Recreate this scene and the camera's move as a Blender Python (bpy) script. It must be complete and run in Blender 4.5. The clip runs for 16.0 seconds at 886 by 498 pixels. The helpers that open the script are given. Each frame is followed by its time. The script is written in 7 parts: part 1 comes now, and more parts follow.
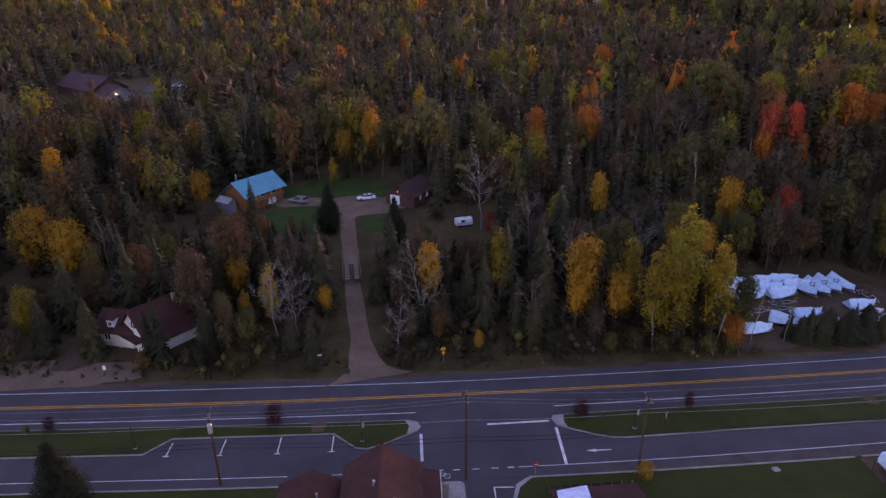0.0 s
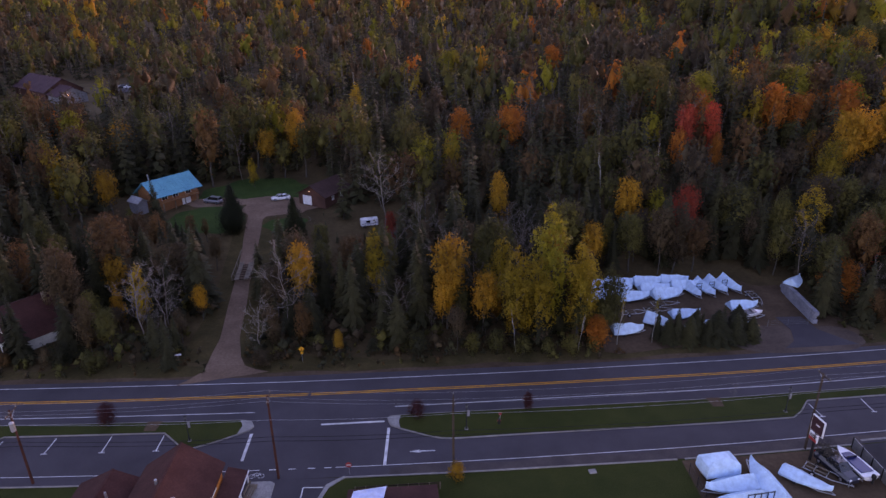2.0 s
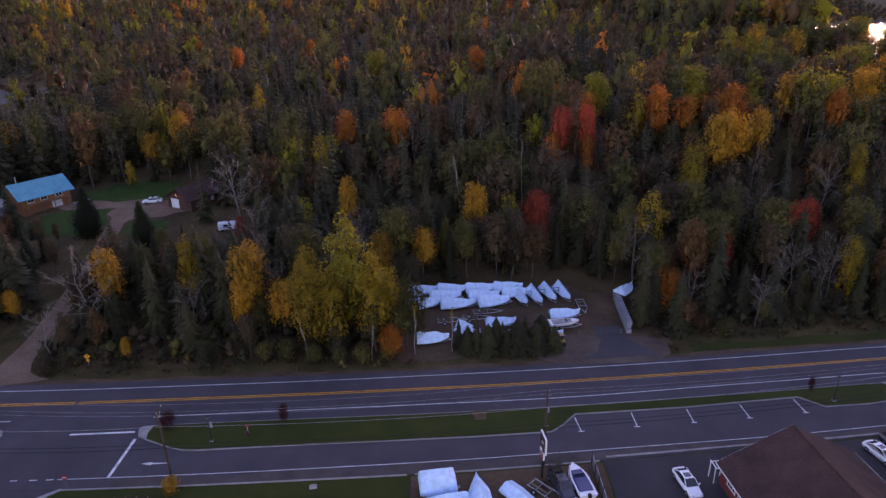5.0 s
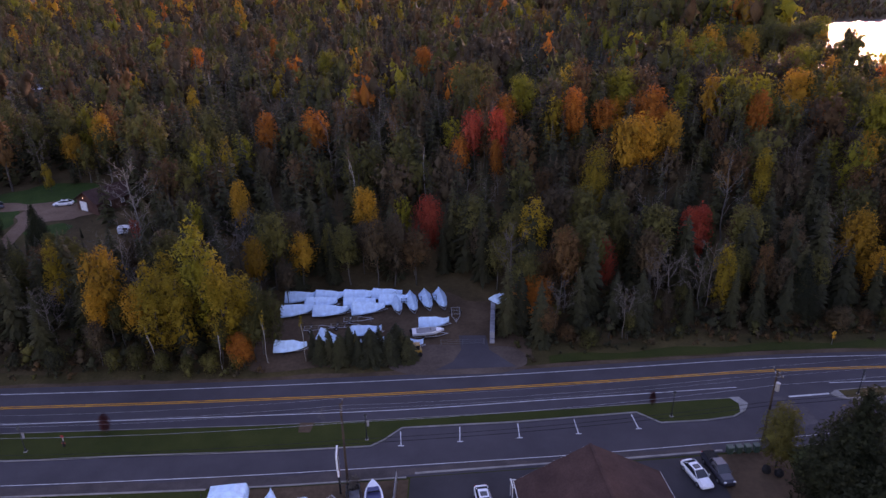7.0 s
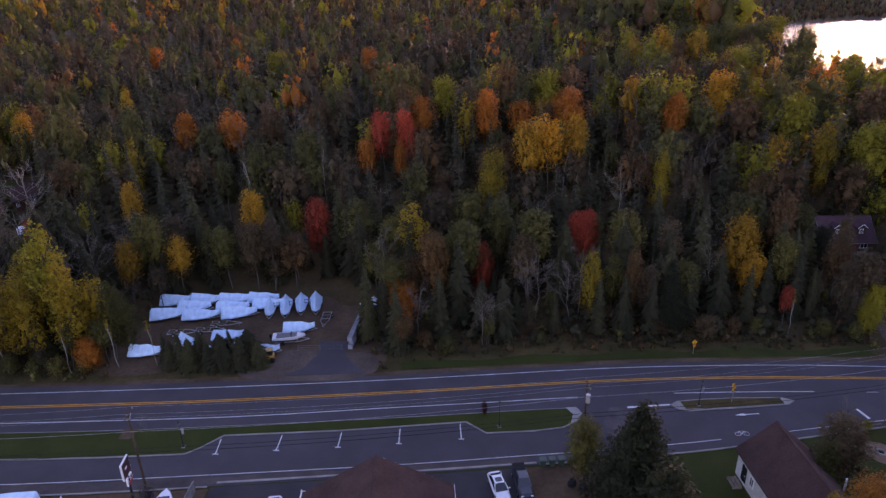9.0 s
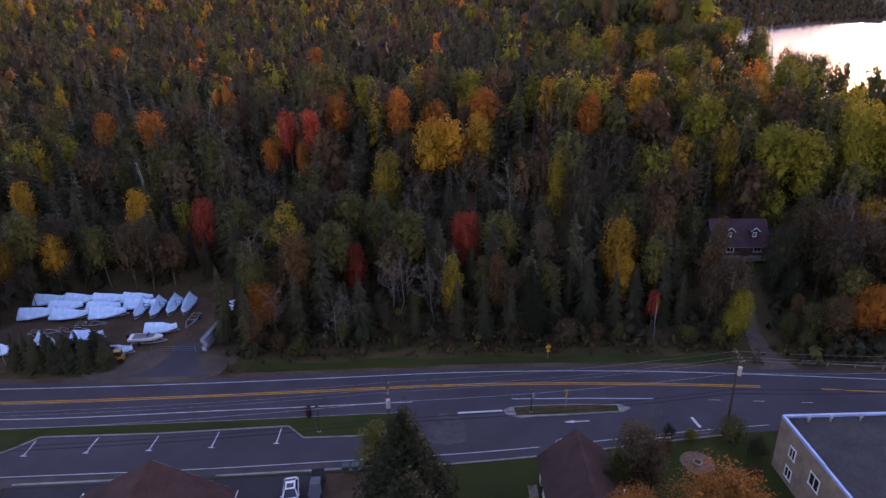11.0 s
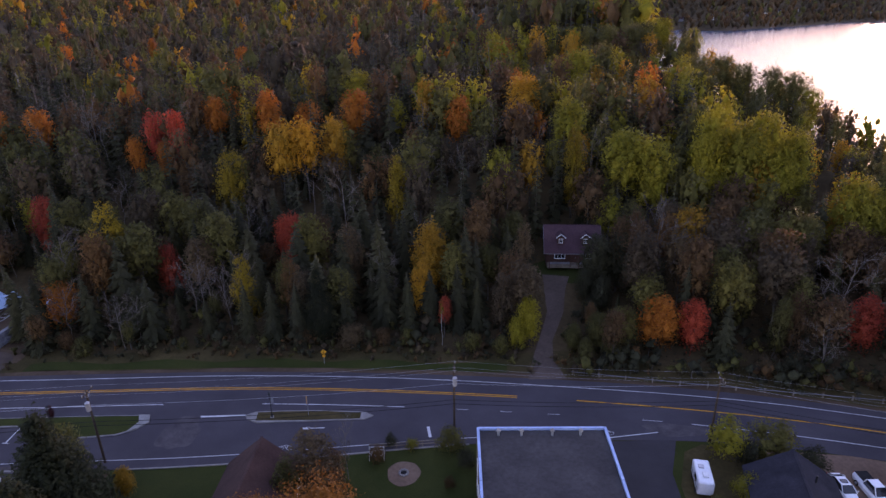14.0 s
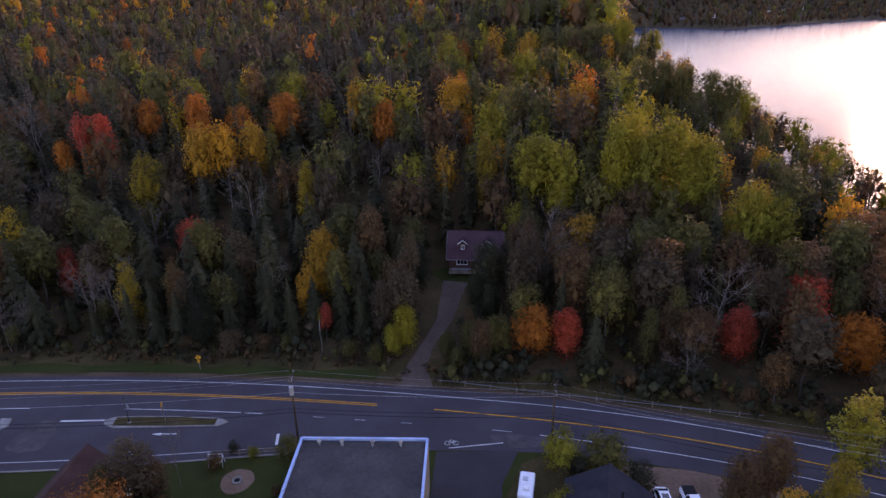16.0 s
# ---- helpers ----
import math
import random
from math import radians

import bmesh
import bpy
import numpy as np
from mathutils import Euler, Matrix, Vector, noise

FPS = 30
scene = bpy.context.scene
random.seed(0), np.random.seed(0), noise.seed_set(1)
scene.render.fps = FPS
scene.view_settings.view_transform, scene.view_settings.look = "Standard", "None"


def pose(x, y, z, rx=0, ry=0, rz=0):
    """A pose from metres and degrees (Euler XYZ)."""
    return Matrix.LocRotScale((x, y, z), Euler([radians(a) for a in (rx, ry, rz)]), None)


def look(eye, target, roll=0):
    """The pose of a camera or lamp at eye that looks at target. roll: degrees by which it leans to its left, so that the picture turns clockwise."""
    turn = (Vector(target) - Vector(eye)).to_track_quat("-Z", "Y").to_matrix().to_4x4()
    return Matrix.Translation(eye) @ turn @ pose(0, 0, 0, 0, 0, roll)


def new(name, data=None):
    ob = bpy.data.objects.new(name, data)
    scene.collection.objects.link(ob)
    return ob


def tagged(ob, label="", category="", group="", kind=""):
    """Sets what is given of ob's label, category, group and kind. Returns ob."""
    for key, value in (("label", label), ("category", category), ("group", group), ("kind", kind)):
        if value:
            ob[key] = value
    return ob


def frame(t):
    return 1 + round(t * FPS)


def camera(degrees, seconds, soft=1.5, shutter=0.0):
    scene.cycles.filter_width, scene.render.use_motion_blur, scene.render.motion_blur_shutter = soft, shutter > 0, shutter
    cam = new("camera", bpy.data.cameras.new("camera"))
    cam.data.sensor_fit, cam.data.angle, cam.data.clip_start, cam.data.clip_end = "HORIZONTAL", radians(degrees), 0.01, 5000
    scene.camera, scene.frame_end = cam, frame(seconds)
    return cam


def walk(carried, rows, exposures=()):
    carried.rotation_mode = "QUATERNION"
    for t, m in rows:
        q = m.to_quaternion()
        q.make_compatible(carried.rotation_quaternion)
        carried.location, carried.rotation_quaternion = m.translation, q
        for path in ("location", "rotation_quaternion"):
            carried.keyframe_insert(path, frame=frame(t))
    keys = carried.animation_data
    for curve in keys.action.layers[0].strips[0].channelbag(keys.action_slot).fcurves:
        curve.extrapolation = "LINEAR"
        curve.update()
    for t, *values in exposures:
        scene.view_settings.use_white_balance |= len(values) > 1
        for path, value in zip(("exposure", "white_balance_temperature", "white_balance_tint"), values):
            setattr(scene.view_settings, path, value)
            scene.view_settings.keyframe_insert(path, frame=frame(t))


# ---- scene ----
cam = camera(70.0, 16.0, soft=1.45)
EXPOSURE, KELVIN, TINT = 2.45, 7700, 66
PATH = [
    (0, (3.277, -3.545, 55.601), (3.329, -1.698, 54.836), -0.6),
    (0.5, (9.167, -3.619, 55.554), (9.212, -1.772, 54.787), -0.6),
    (1, (15.099, -3.793, 55.495), (15.139, -1.946, 54.729), -0.6),
    (1.5, (21.189, -3.922, 55.389), (21.221, -2.074, 54.624), -0.7),
    (2, (27.103, -3.989, 55.048), (27.129, -2.14, 54.287), -0.8),
    (2.5, (32.999, -3.904, 54.884), (33.017, -2.055, 54.123), -0.8),
    (3, (38.927, -3.902, 54.851), (38.937, -2.052, 54.091), -0.9),
    (3.5, (44.795, -3.653, 54.634), (44.797, -1.802, 53.876), -1.0),
    (4, (50.466, -3.14, 54.644), (50.466, -1.289, 53.885), -1.0),
    (6.5, (80.899, -0.481, 55.414), (80.866, 1.366, 54.648), -1.0),
    (7, (87.487, 0.268, 55.342), (87.442, 2.115, 54.575), -1.1),
    (7.5, (94.127, 1.101, 55.098), (94.068, 2.948, 54.334), -1.2),
    (8, (100.133, 1.694, 55.23), (100.072, 3.54, 54.463), -1.1),
    (8.5, (106.144, 2.075, 55.343), (106.078, 3.919, 54.573), -1.0),
    (9, (112.391, 2.527, 55.34), (112.316, 4.371, 54.57), -1.1),
    (11.5, (143.91, 5.528, 53.993), (143.79, 7.373, 53.231), -1.1),
    (12, (150.313, 5.921, 54.114), (150.18, 7.765, 53.352), -1.1),
    (12.5, (156.525, 6.749, 53.946), (156.383, 8.593, 53.184), -1.1),
    (13, (162.824, 7.472, 53.786), (162.672, 9.315, 53.024), -1.1),
    (13.5, (168.975, 7.956, 53.992), (168.815, 9.798, 53.228), -1.0),
    (14, (175.086, 8.472, 54.234), (174.917, 10.311, 53.467), -1.0),
    (14.5, (181.079, 9.063, 54.421), (180.901, 10.9, 53.651), -1.1),
    (15, (186.998, 9.696, 54.499), (186.808, 11.533, 53.73), -1.2),
    (15.5, (192.486, 10.277, 54.79), (192.286, 12.112, 54.019), -1.2),
    (16, (196.683, 10.867, 55.485), (196.474, 12.699, 54.711), -1.1),
]
walk(cam, [(t, look(eye, target, roll)) for t, eye, target, roll in PATH],
     exposures=((0, EXPOSURE, KELVIN + 400, TINT), (7, EXPOSURE + 0.13, KELVIN + 200, TINT - 3), (16, EXPOSURE + 0.27, KELVIN, TINT - 8)))

# ---- world, sun ----
SUN_AZ, SUN_EL = radians(30.5), radians(8)
world = bpy.data.worlds.new("evening_sky")
scene.world = world
world.use_nodes = True
wn = world.node_tree.nodes
sky = wn.new("ShaderNodeTexSky")
sky.sky_type = "NISHITA"
sky.sun_disc = False
sky.sun_elevation, sky.sun_rotation = SUN_EL, SUN_AZ
sky.air_density, sky.dust_density, sky.ozone_density = 1.0, 0.3, 2.5
wn["Background"].inputs["Strength"].default_value = 0.12
world.node_tree.links.new(sky.outputs[0], wn["Background"].inputs["Color"])
sun_data = bpy.data.lights.new("sun", "SUN")
sun_data.energy, sun_data.angle, sun_data.color = 0.6, radians(5), (1.0, 0.75, 0.5)
sun = new("sun", sun_data)
SUN_WAY = Vector((math.sin(SUN_AZ) * math.cos(SUN_EL), math.cos(SUN_AZ) * math.cos(SUN_EL), math.sin(SUN_EL)))
sun.matrix_world = look(SUN_WAY * 400 + Vector((100, 100, 0)), (100, 100, 0))


# ---- materials ----
def node_mat(name):
    m = bpy.data.materials.new(name)
    m.use_nodes = True
    nt = m.node_tree
    return m, nt, nt.nodes["Principled BSDF"]


def ramp(nt, fac, stops):
    r = nt.nodes.new("ShaderNodeValToRGB")
    els = r.color_ramp.elements
    while len(els) < len(stops):
        els.new(0.5)
    for e, (p, c) in zip(els, stops):
        e.position, e.color = p, (*c, 1)
    nt.links.new(fac, r.inputs[0])
    return r.outputs[0]


def noise_out(nt, scale, detail=4.0, rough=0.55, coords="Object"):
    tc = nt.nodes.new("ShaderNodeTexCoord")
    n = nt.nodes.new("ShaderNodeTexNoise")
    n.inputs["Scale"].default_value, n.inputs["Detail"].default_value, n.inputs["Roughness"].default_value = scale, detail, rough
    nt.links.new(tc.outputs[coords], n.inputs["Vector"])
    return n.outputs["Fac"]


def blend(nt, a, b, fac, mode="MIX"):
    mx = nt.nodes.new("ShaderNodeMix")
    mx.data_type, mx.blend_type = "RGBA", mode
    for v, sock in ((fac, mx.inputs[0]), (a, mx.inputs[6]), (b, mx.inputs[7])):
        if isinstance(v, (int, float)):
            sock.default_value = v
        elif isinstance(v, tuple):
            sock.default_value = (*v, 1)
        else:
            nt.links.new(v, sock)
    return mx.outputs[2]


def bump(nt, bsdf, height, strength, distance=0.05):
    b = nt.nodes.new("ShaderNodeBump")
    b.inputs["Strength"].default_value, b.inputs["Distance"].default_value = strength, distance
    nt.links.new(height, b.inputs["Height"])
    nt.links.new(b.outputs[0], bsdf.inputs["Normal"])


def surface(name, dark, light, fine=30.0, coarse=2.0, rough=0.8, metal=0.0, bumps=0.3, depth=0.02, coords="Object", vary=0.0, gloss=0.12):
    """A worn surface: grain at a fine scale, stains at a coarse one, and a little relief."""
    m, nt, p = node_mat(name)
    fine_n, coarse_n = noise_out(nt, fine, 5, 0.6, coords), noise_out(nt, coarse, 3, 0.6, coords)
    col = ramp(nt, coarse_n, ((0.3, dark), (0.72, light)))
    grain = ramp(nt, fine_n, ((0.25, (0.72, 0.72, 0.72)), (0.75, (1.15, 1.15, 1.15))))
    col = blend(nt, col, grain, 1.0, "MULTIPLY")
    if vary:
        info = nt.nodes.new("ShaderNodeObjectInfo")
        tone = ramp(nt, info.outputs["Random"], ((0.0, (1 - vary,) * 3), (1.0, (1 + vary,) * 3)))
        col = blend(nt, col, tone, 1.0, "MULTIPLY")
    nt.links.new(col, p.inputs["Base Color"])
    p.inputs["Roughness"].default_value, p.inputs["Metallic"].default_value = rough, metal
    p.inputs["Specular IOR Level"].default_value = gloss if rough > 0.55 else 0.45
    if bumps:
        bump(nt, p, fine_n, bumps, depth)
    return m


def leaf_mat(name, a, b, c, through_light=0.4, joined=False):
    """Foliage: tones vary spray by spray and tree by tree, with fine leaf relief, and light shines through."""
    m, nt, p = node_mat(name)
    geo = nt.nodes.new("ShaderNodeNewGeometry")
    col = ramp(nt, geo.outputs["Random Per Island"], ((0.0, tuple(0.6 * u + 0.4 * v for u, v in zip(a, b))), (1.0, tuple(0.6 * u + 0.4 * v for u, v in zip(c, b)))))
    if joined:
        at = nt.nodes.new("ShaderNodeAttribute")
        at.attribute_name = "tint"
        rnd = at.outputs["Fac"]
    else:
        rnd = nt.nodes.new("ShaderNodeObjectInfo").outputs["Random"]
    tone = ramp(nt, rnd, ((0.0, (0.66, 0.67, 0.66)), (0.5, (1, 1, 1)), (1.0, (1.3, 1.2, 1.0))))
    col = blend(nt, col, tone, 1.0, "MULTIPLY")
    tc = nt.nodes.new("ShaderNodeTexCoord")
    leafy = nt.nodes.new("ShaderNodeTexNoise")
    leafy.inputs["Scale"].default_value, leafy.inputs["Detail"].default_value = (3.0 if joined else 60.0), 3.0
    nt.links.new(tc.outputs["Object"], leafy.inputs["Vector"])
    grain = ramp(nt, leafy.outputs["Fac"], ((0.3, (0.76, 0.76, 0.76)), (0.7, (1.22, 1.22, 1.22))))
    col = blend(nt, col, grain, 1.0, "MULTIPLY")
    nt.links.new(col, p.inputs["Base Color"])
    way = nt.nodes.new("ShaderNodeAttribute")
    way.attribute_name = "way"
    turn = nt.nodes.new("ShaderNodeVectorTransform")
    turn.vector_type, turn.convert_from, turn.convert_to = "NORMAL", "OBJECT", "WORLD"
    nt.links.new(way.outputs["Vector"], turn.inputs[0])
    both = nt.nodes.new("ShaderNodeMix")
    both.data_type = "VECTOR"
    both.inputs[0].default_value = 0.8
    nt.links.new(geo.outputs["Normal"], both.inputs[4])
    nt.links.new(turn.outputs[0], both.inputs[5])
    rough = nt.nodes.new("ShaderNodeVectorMath")
    rough.operation = "MULTIPLY_ADD"
    nt.links.new(leafy.outputs["Color"], rough.inputs[0])
    rough.inputs[1].default_value = (0.6, 0.6, 0.6)
    nt.links.new(both.outputs[1], rough.inputs[2])
    back = nt.nodes.new("ShaderNodeVectorMath")
    back.operation = "SUBTRACT"
    nt.links.new(rough.outputs[0], back.inputs[0])
    back.inputs[1].default_value = (0.3, 0.3, 0.3)
    nrm = nt.nodes.new("ShaderNodeVectorMath")
    nrm.operation = "NORMALIZE"
    nt.links.new(back.outputs[0], nrm.inputs[0])
    nt.links.new(nrm.outputs[0], p.inputs["Normal"])
    p.inputs["Roughness"].default_value = 0.7
    p.inputs["Specular IOR Level"].default_value = 0.2
    tr = nt.nodes.new("ShaderNodeBsdfTranslucent")
    nt.links.new(col, tr.inputs["Color"])
    mix = nt.nodes.new("ShaderNodeMixShader")
    mix.inputs[0].default_value = through_light
    nt.links.new(p.outputs[0], mix.inputs[1])
    nt.links.new(tr.outputs[0], mix.inputs[2])
    nt.links.new(mix.outputs[0], nt.nodes["Material Output"].inputs["Surface"])
    return m


LEAF_TONES = {
    "spruce": ((0.03, 0.031, 0.015), (0.046, 0.047, 0.022), (0.067, 0.068, 0.032)),
    "pine": ((0.013, 0.018, 0.008), (0.022, 0.028, 0.012), (0.034, 0.042, 0.018)),
    "maroon": ((0.045, 0.013, 0.013), (0.07, 0.02, 0.021), (0.11, 0.03, 0.03)),
    "olive": ((0.062, 0.058, 0.016), (0.103, 0.095, 0.024), (0.15, 0.135, 0.034)),
    "rust": ((0.08, 0.041, 0.017), (0.126, 0.066, 0.026), (0.175, 0.094, 0.036)),
    "grey": ((0.055, 0.037, 0.02), (0.088, 0.06, 0.032), (0.128, 0.09, 0.048)),
    "gold": ((0.27, 0.13, 0.01), (0.42, 0.2, 0.016), (0.56, 0.28, 0.024)),
    "yellow": ((0.19, 0.13, 0.01), (0.31, 0.2, 0.014), (0.42, 0.275, 0.02)),
    "ygreen": ((0.135, 0.125, 0.011), (0.225, 0.195, 0.016), (0.32, 0.27, 0.022)),
    "orange": ((0.31, 0.085, 0.012), (0.47, 0.135, 0.016), (0.6, 0.195, 0.024)),
    "amber": ((0.19, 0.07, 0.011), (0.3, 0.11, 0.018), (0.4, 0.165, 0.026)),
    "red": ((0.28, 0.036, 0.02), (0.46, 0.065, 0.032), (0.6, 0.1, 0.046)),
}
LEAF = {k: leaf_mat(k + "_leaves", *v) for k, v in LEAF_TONES.items()}
FAR_LEAF = {k: leaf_mat("far_" + k + "_leaves", *v, joined=True) for k, v in LEAF_TONES.items()}
BARK = surface("grey_bark", (0.05, 0.043, 0.036), (0.12, 0.105, 0.09), 14, 2, 0.9, bumps=0.5)
PALE_BARK = surface("pale_bark", (0.16, 0.15, 0.135), (0.36, 0.34, 0.3), 6, 1.5, 0.85, bumps=0.3)
TWIG = surface("grey_twigs", (0.1, 0.083, 0.07), (0.185, 0.155, 0.13), 9, 1, 0.9, bumps=0)
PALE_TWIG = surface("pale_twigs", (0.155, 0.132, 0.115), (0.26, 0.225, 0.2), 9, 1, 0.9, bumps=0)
ASPHALT = surface("asphalt", (0.043, 0.0375, 0.043), (0.066, 0.058, 0.066), 12.0, 0.12, 0.82, bumps=0.15, depth=0.006, gloss=0.22)
WORN = surface("worn_asphalt", (0.05, 0.043, 0.046), (0.1, 0.086, 0.088), 6.0, 0.5, 0.85, bumps=0.15, depth=0.006)
GUTTER = surface("worn_gutter", (0.052, 0.043, 0.042), (0.092, 0.072, 0.066), 6.0, 0.3, 0.85, bumps=0.15, depth=0.006)
FRESH_ASPHALT = surface("dark_asphalt", (0.03, 0.0265, 0.029), (0.047, 0.0415, 0.045), 12.0, 0.2, 0.85, bumps=0.15, depth=0.006, gloss=0.22)
PAINT_WHITE = surface("road_paint_white", (0.42, 0.42, 0.42), (0.72, 0.72, 0.71), 3.5, 0.7, 0.6, bumps=0)
PAINT_YELLOW = surface("road_paint_yellow", (0.62, 0.22, 0.005), (0.85, 0.35, 0.008), 4, 0.7, 0.6, bumps=0)
KERB = surface("kerb_concrete", (0.19, 0.175, 0.16), (0.3, 0.28, 0.26), 5, 0.6, 0.85, bumps=0.2, depth=0.01)
CONCRETE = surface("concrete", (0.2, 0.19, 0.18), (0.32, 0.31, 0.29), 5, 0.6, 0.85, bumps=0.2, depth=0.01)
GRAVEL = surface("gravel", (0.14, 0.084, 0.056), (0.22, 0.138, 0.096), 2.2, 0.16, 0.95, bumps=0.6, depth=0.05)
DIRT = surface("dirt", (0.066, 0.04, 0.024), (0.12, 0.075, 0.047), 1.6, 0.14, 0.95, bumps=0.6, depth=0.06)
LUSH = surface("lush_lawn", (0.015, 0.042, 0.008), (0.032, 0.066, 0.013), 5, 0.16, 0.9, bumps=0.9, depth=0.08)
GRASS = surface("lawn", (0.022, 0.032, 0.006), (0.04, 0.047, 0.01), 5, 0.16, 0.9, bumps=0.9, depth=0.08)
DRY_GRASS = surface("dry_verge", (0.042, 0.034, 0.012), (0.09, 0.062, 0.024), 1.8, 0.2, 0.95, bumps=0.9, depth=0.12)
PACKED = surface("packed_gravel", (0.08, 0.055, 0.043), (0.135, 0.095, 0.074), 2.2, 0.16, 0.95, bumps=0.6, depth=0.05)
WOOD = surface("weathered_wood", (0.12, 0.09, 0.065), (0.25, 0.2, 0.15), 8, 1.2, 0.85, bumps=0.3)
POLE_WOOD = surface("pole_wood", (0.045, 0.03, 0.022), (0.09, 0.06, 0.042), 12, 1.2, 0.85, bumps=0.3)
METAL = surface("galvanised_steel", (0.32, 0.33, 0.35), (0.5, 0.51, 0.53), 8, 1, 0.42, 0.8, bumps=0.05)
RAIL_STEEL = surface("dull_galvanised_steel", (0.1, 0.105, 0.115), (0.19, 0.195, 0.21), 8, 1, 0.6, 0.4, bumps=0.05)
BLACK_METAL = surface("black_metal", (0.012, 0.012, 0.013), (0.03, 0.03, 0.03), 10, 1, 0.45, 0.3, bumps=0.05)
BLACK = surface("black_rubber", (0.01, 0.01, 0.01), (0.025, 0.025, 0.025), 20, 2, 0.8, bumps=0.1)
WRAP = surface("white_shrink_wrap", (0.4, 0.62, 0.8), (0.46, 0.69, 0.86), 1.2, 0.3, 0.4, bumps=0.08, depth=0.03)
WHITE = surface("white_paint", (0.6, 0.6, 0.59), (0.8, 0.8, 0.79), 6, 0.8, 0.5, bumps=0.1)


# ---- helpers of the plan ----
def part(name, bm, material, parent, label=""):
    """Links a bmesh as one mesh object under a thing or a part."""
    me = bpy.data.meshes.new(name)
    bm.to_mesh(me)
    bm.free()
    me.materials.append(material)
    ob = new(name, me)
    ob.parent = parent
    if label:
        tagged(ob, label)
    return ob


def thing(name, m, label, category, group="", kind=""):
    ob = new(name)
    ob.empty_display_size = 0.3
    ob.matrix_world = m
    return tagged(ob, label, category, group, kind)


def solid(name, bm, material, label="", category="", group="", kind="", m=None):
    ob = part(name, bm, material, None)
    if m is not None:
        ob.matrix_world = m
    return tagged(ob, label, category, group, kind)


def box(bm, cx, cy, cz, sx, sy, sz, turn=0.0, edge=0.0):
    m = Matrix.Translation((cx, cy, cz)) @ Matrix.Rotation(radians(turn), 4, "Z") @ Matrix.Diagonal((sx, sy, sz, 1))
    made = bmesh.ops.create_cube(bm, size=1, matrix=m)
    if edge:
        es = list({e for v in made["verts"] for e in v.link_edges})
        bmesh.ops.bevel(bm, geom=es, offset=edge, segments=1, affect="EDGES")
    return bm


def rod(bm, a, b, r, r2=None, sides=8):
    a, b = Vector(a), Vector(b)
    way = b - a
    m = Matrix.Translation((a + b) / 2) @ way.to_track_quat("Z", "Y").to_matrix().to_4x4()
    bmesh.ops.create_cone(bm, cap_ends=True, segments=sides, radius1=r, radius2=r if r2 is None else r2, depth=way.length, matrix=m)
    return bm


def prism(bm, pts, z0, z1):
    """A flat-topped solid over a polygon of the plan."""
    low = [bm.verts.new((x, y, z0)) for x, y in pts]
    high = [bm.verts.new((x, y, z1)) for x, y in pts]
    faces = [bm.faces.new(high), bm.faces.new(low[::-1])]
    for i in range(len(pts)):
        j = (i + 1) % len(pts)
        faces.append(bm.faces.new((low[i], low[j], high[j], high[i])))
    bmesh.ops.recalc_face_normals(bm, faces=faces)
    return bm


def between(pts, x):
    if x <= pts[0][0]:
        return pts[0][1]
    for (a, b), (c, d) in zip(pts, pts[1:]):
        if x <= c:
            return b + (d - b) * (x - a) / (c - a)
    return pts[-1][1]


def smooth_line(pts):
    """A gentle curve through the points of a road's line, every 3 m."""
    out = []
    xs = np.arange(pts[0][0], pts[-1][0] + 0.01, 3.0)
    for x in xs:
        out.append((float(x), sum(between(pts, x + d) * w for d, w in ((-9, 0.15), (-4.5, 0.22), (0, 0.26), (4.5, 0.22), (9, 0.15)))))
    return out


def band(bm, line, width, z, x0, x1, thick=0.006):
    """A painted stripe or other thin band of that width along a line of the plan, from x0 to x1."""
    xs = [x0] + [x for x, _ in line if x0 < x < x1] + [x1]
    mid = [Vector((x, between(line, x))) for x in xs]
    left, right = [], []
    for i, p in enumerate(mid):
        d = (mid[min(i + 1, len(mid) - 1)] - mid[max(i - 1, 0)]).normalized()
        nrm = Vector((-d.y, d.x)) * width / 2
        left.append(p + nrm), right.append(p - nrm)
    rows = [[bm.verts.new((p.x, p.y, zz)) for p in side] for side, zz in ((left, z - thick), (left, z), (right, z), (right, z - thick))]
    for r0, r1 in zip(rows, rows[1:]):
        for i in range(len(xs) - 1):
            bm.faces.new((r0[i], r1[i], r1[i + 1], r0[i + 1]))
    bm.faces.new([r[0] for r in rows])
    bm.faces.new([r[-1] for r in rows][::-1])
    bmesh.ops.recalc_face_normals(bm, faces=bm.faces[:])
    return bm


def ribbon(bm, low, high, z, xs, thick=0.03):
    rows = []
    for f, zz in ((low, z - thick), (low, z), (high, z), (high, z - thick)):
        rows.append([bm.verts.new((x, between(f, x), zz)) for x in xs])
    for r0, r1 in zip(rows, rows[1:]):
        for i in range(len(xs) - 1):
            bm.faces.new((r0[i], r0[i + 1], r1[i + 1], r1[i]))
    bmesh.ops.recalc_face_normals(bm, faces=bm.faces[:])
    return bm


# ---- the lie of the land ----
NEAR_SHORE = ((-400, 900), (40, 520), (100, 372), (150, 304), (200, 293), (240, 276), (275, 263), (300, 250), (400, 256), (500, 270), (700, 300), (900, 332), (960, 345))
FAR_SHORE = ((300, 985), (350, 958), (470, 900), (560, 960), (700, 1060), (1000, 1120), (2500, 1250))
LAKE_Z = -5.0


def rise(t):
    t = max(0.0, min(1.0, t))
    return t * t * (3 - 2 * t)


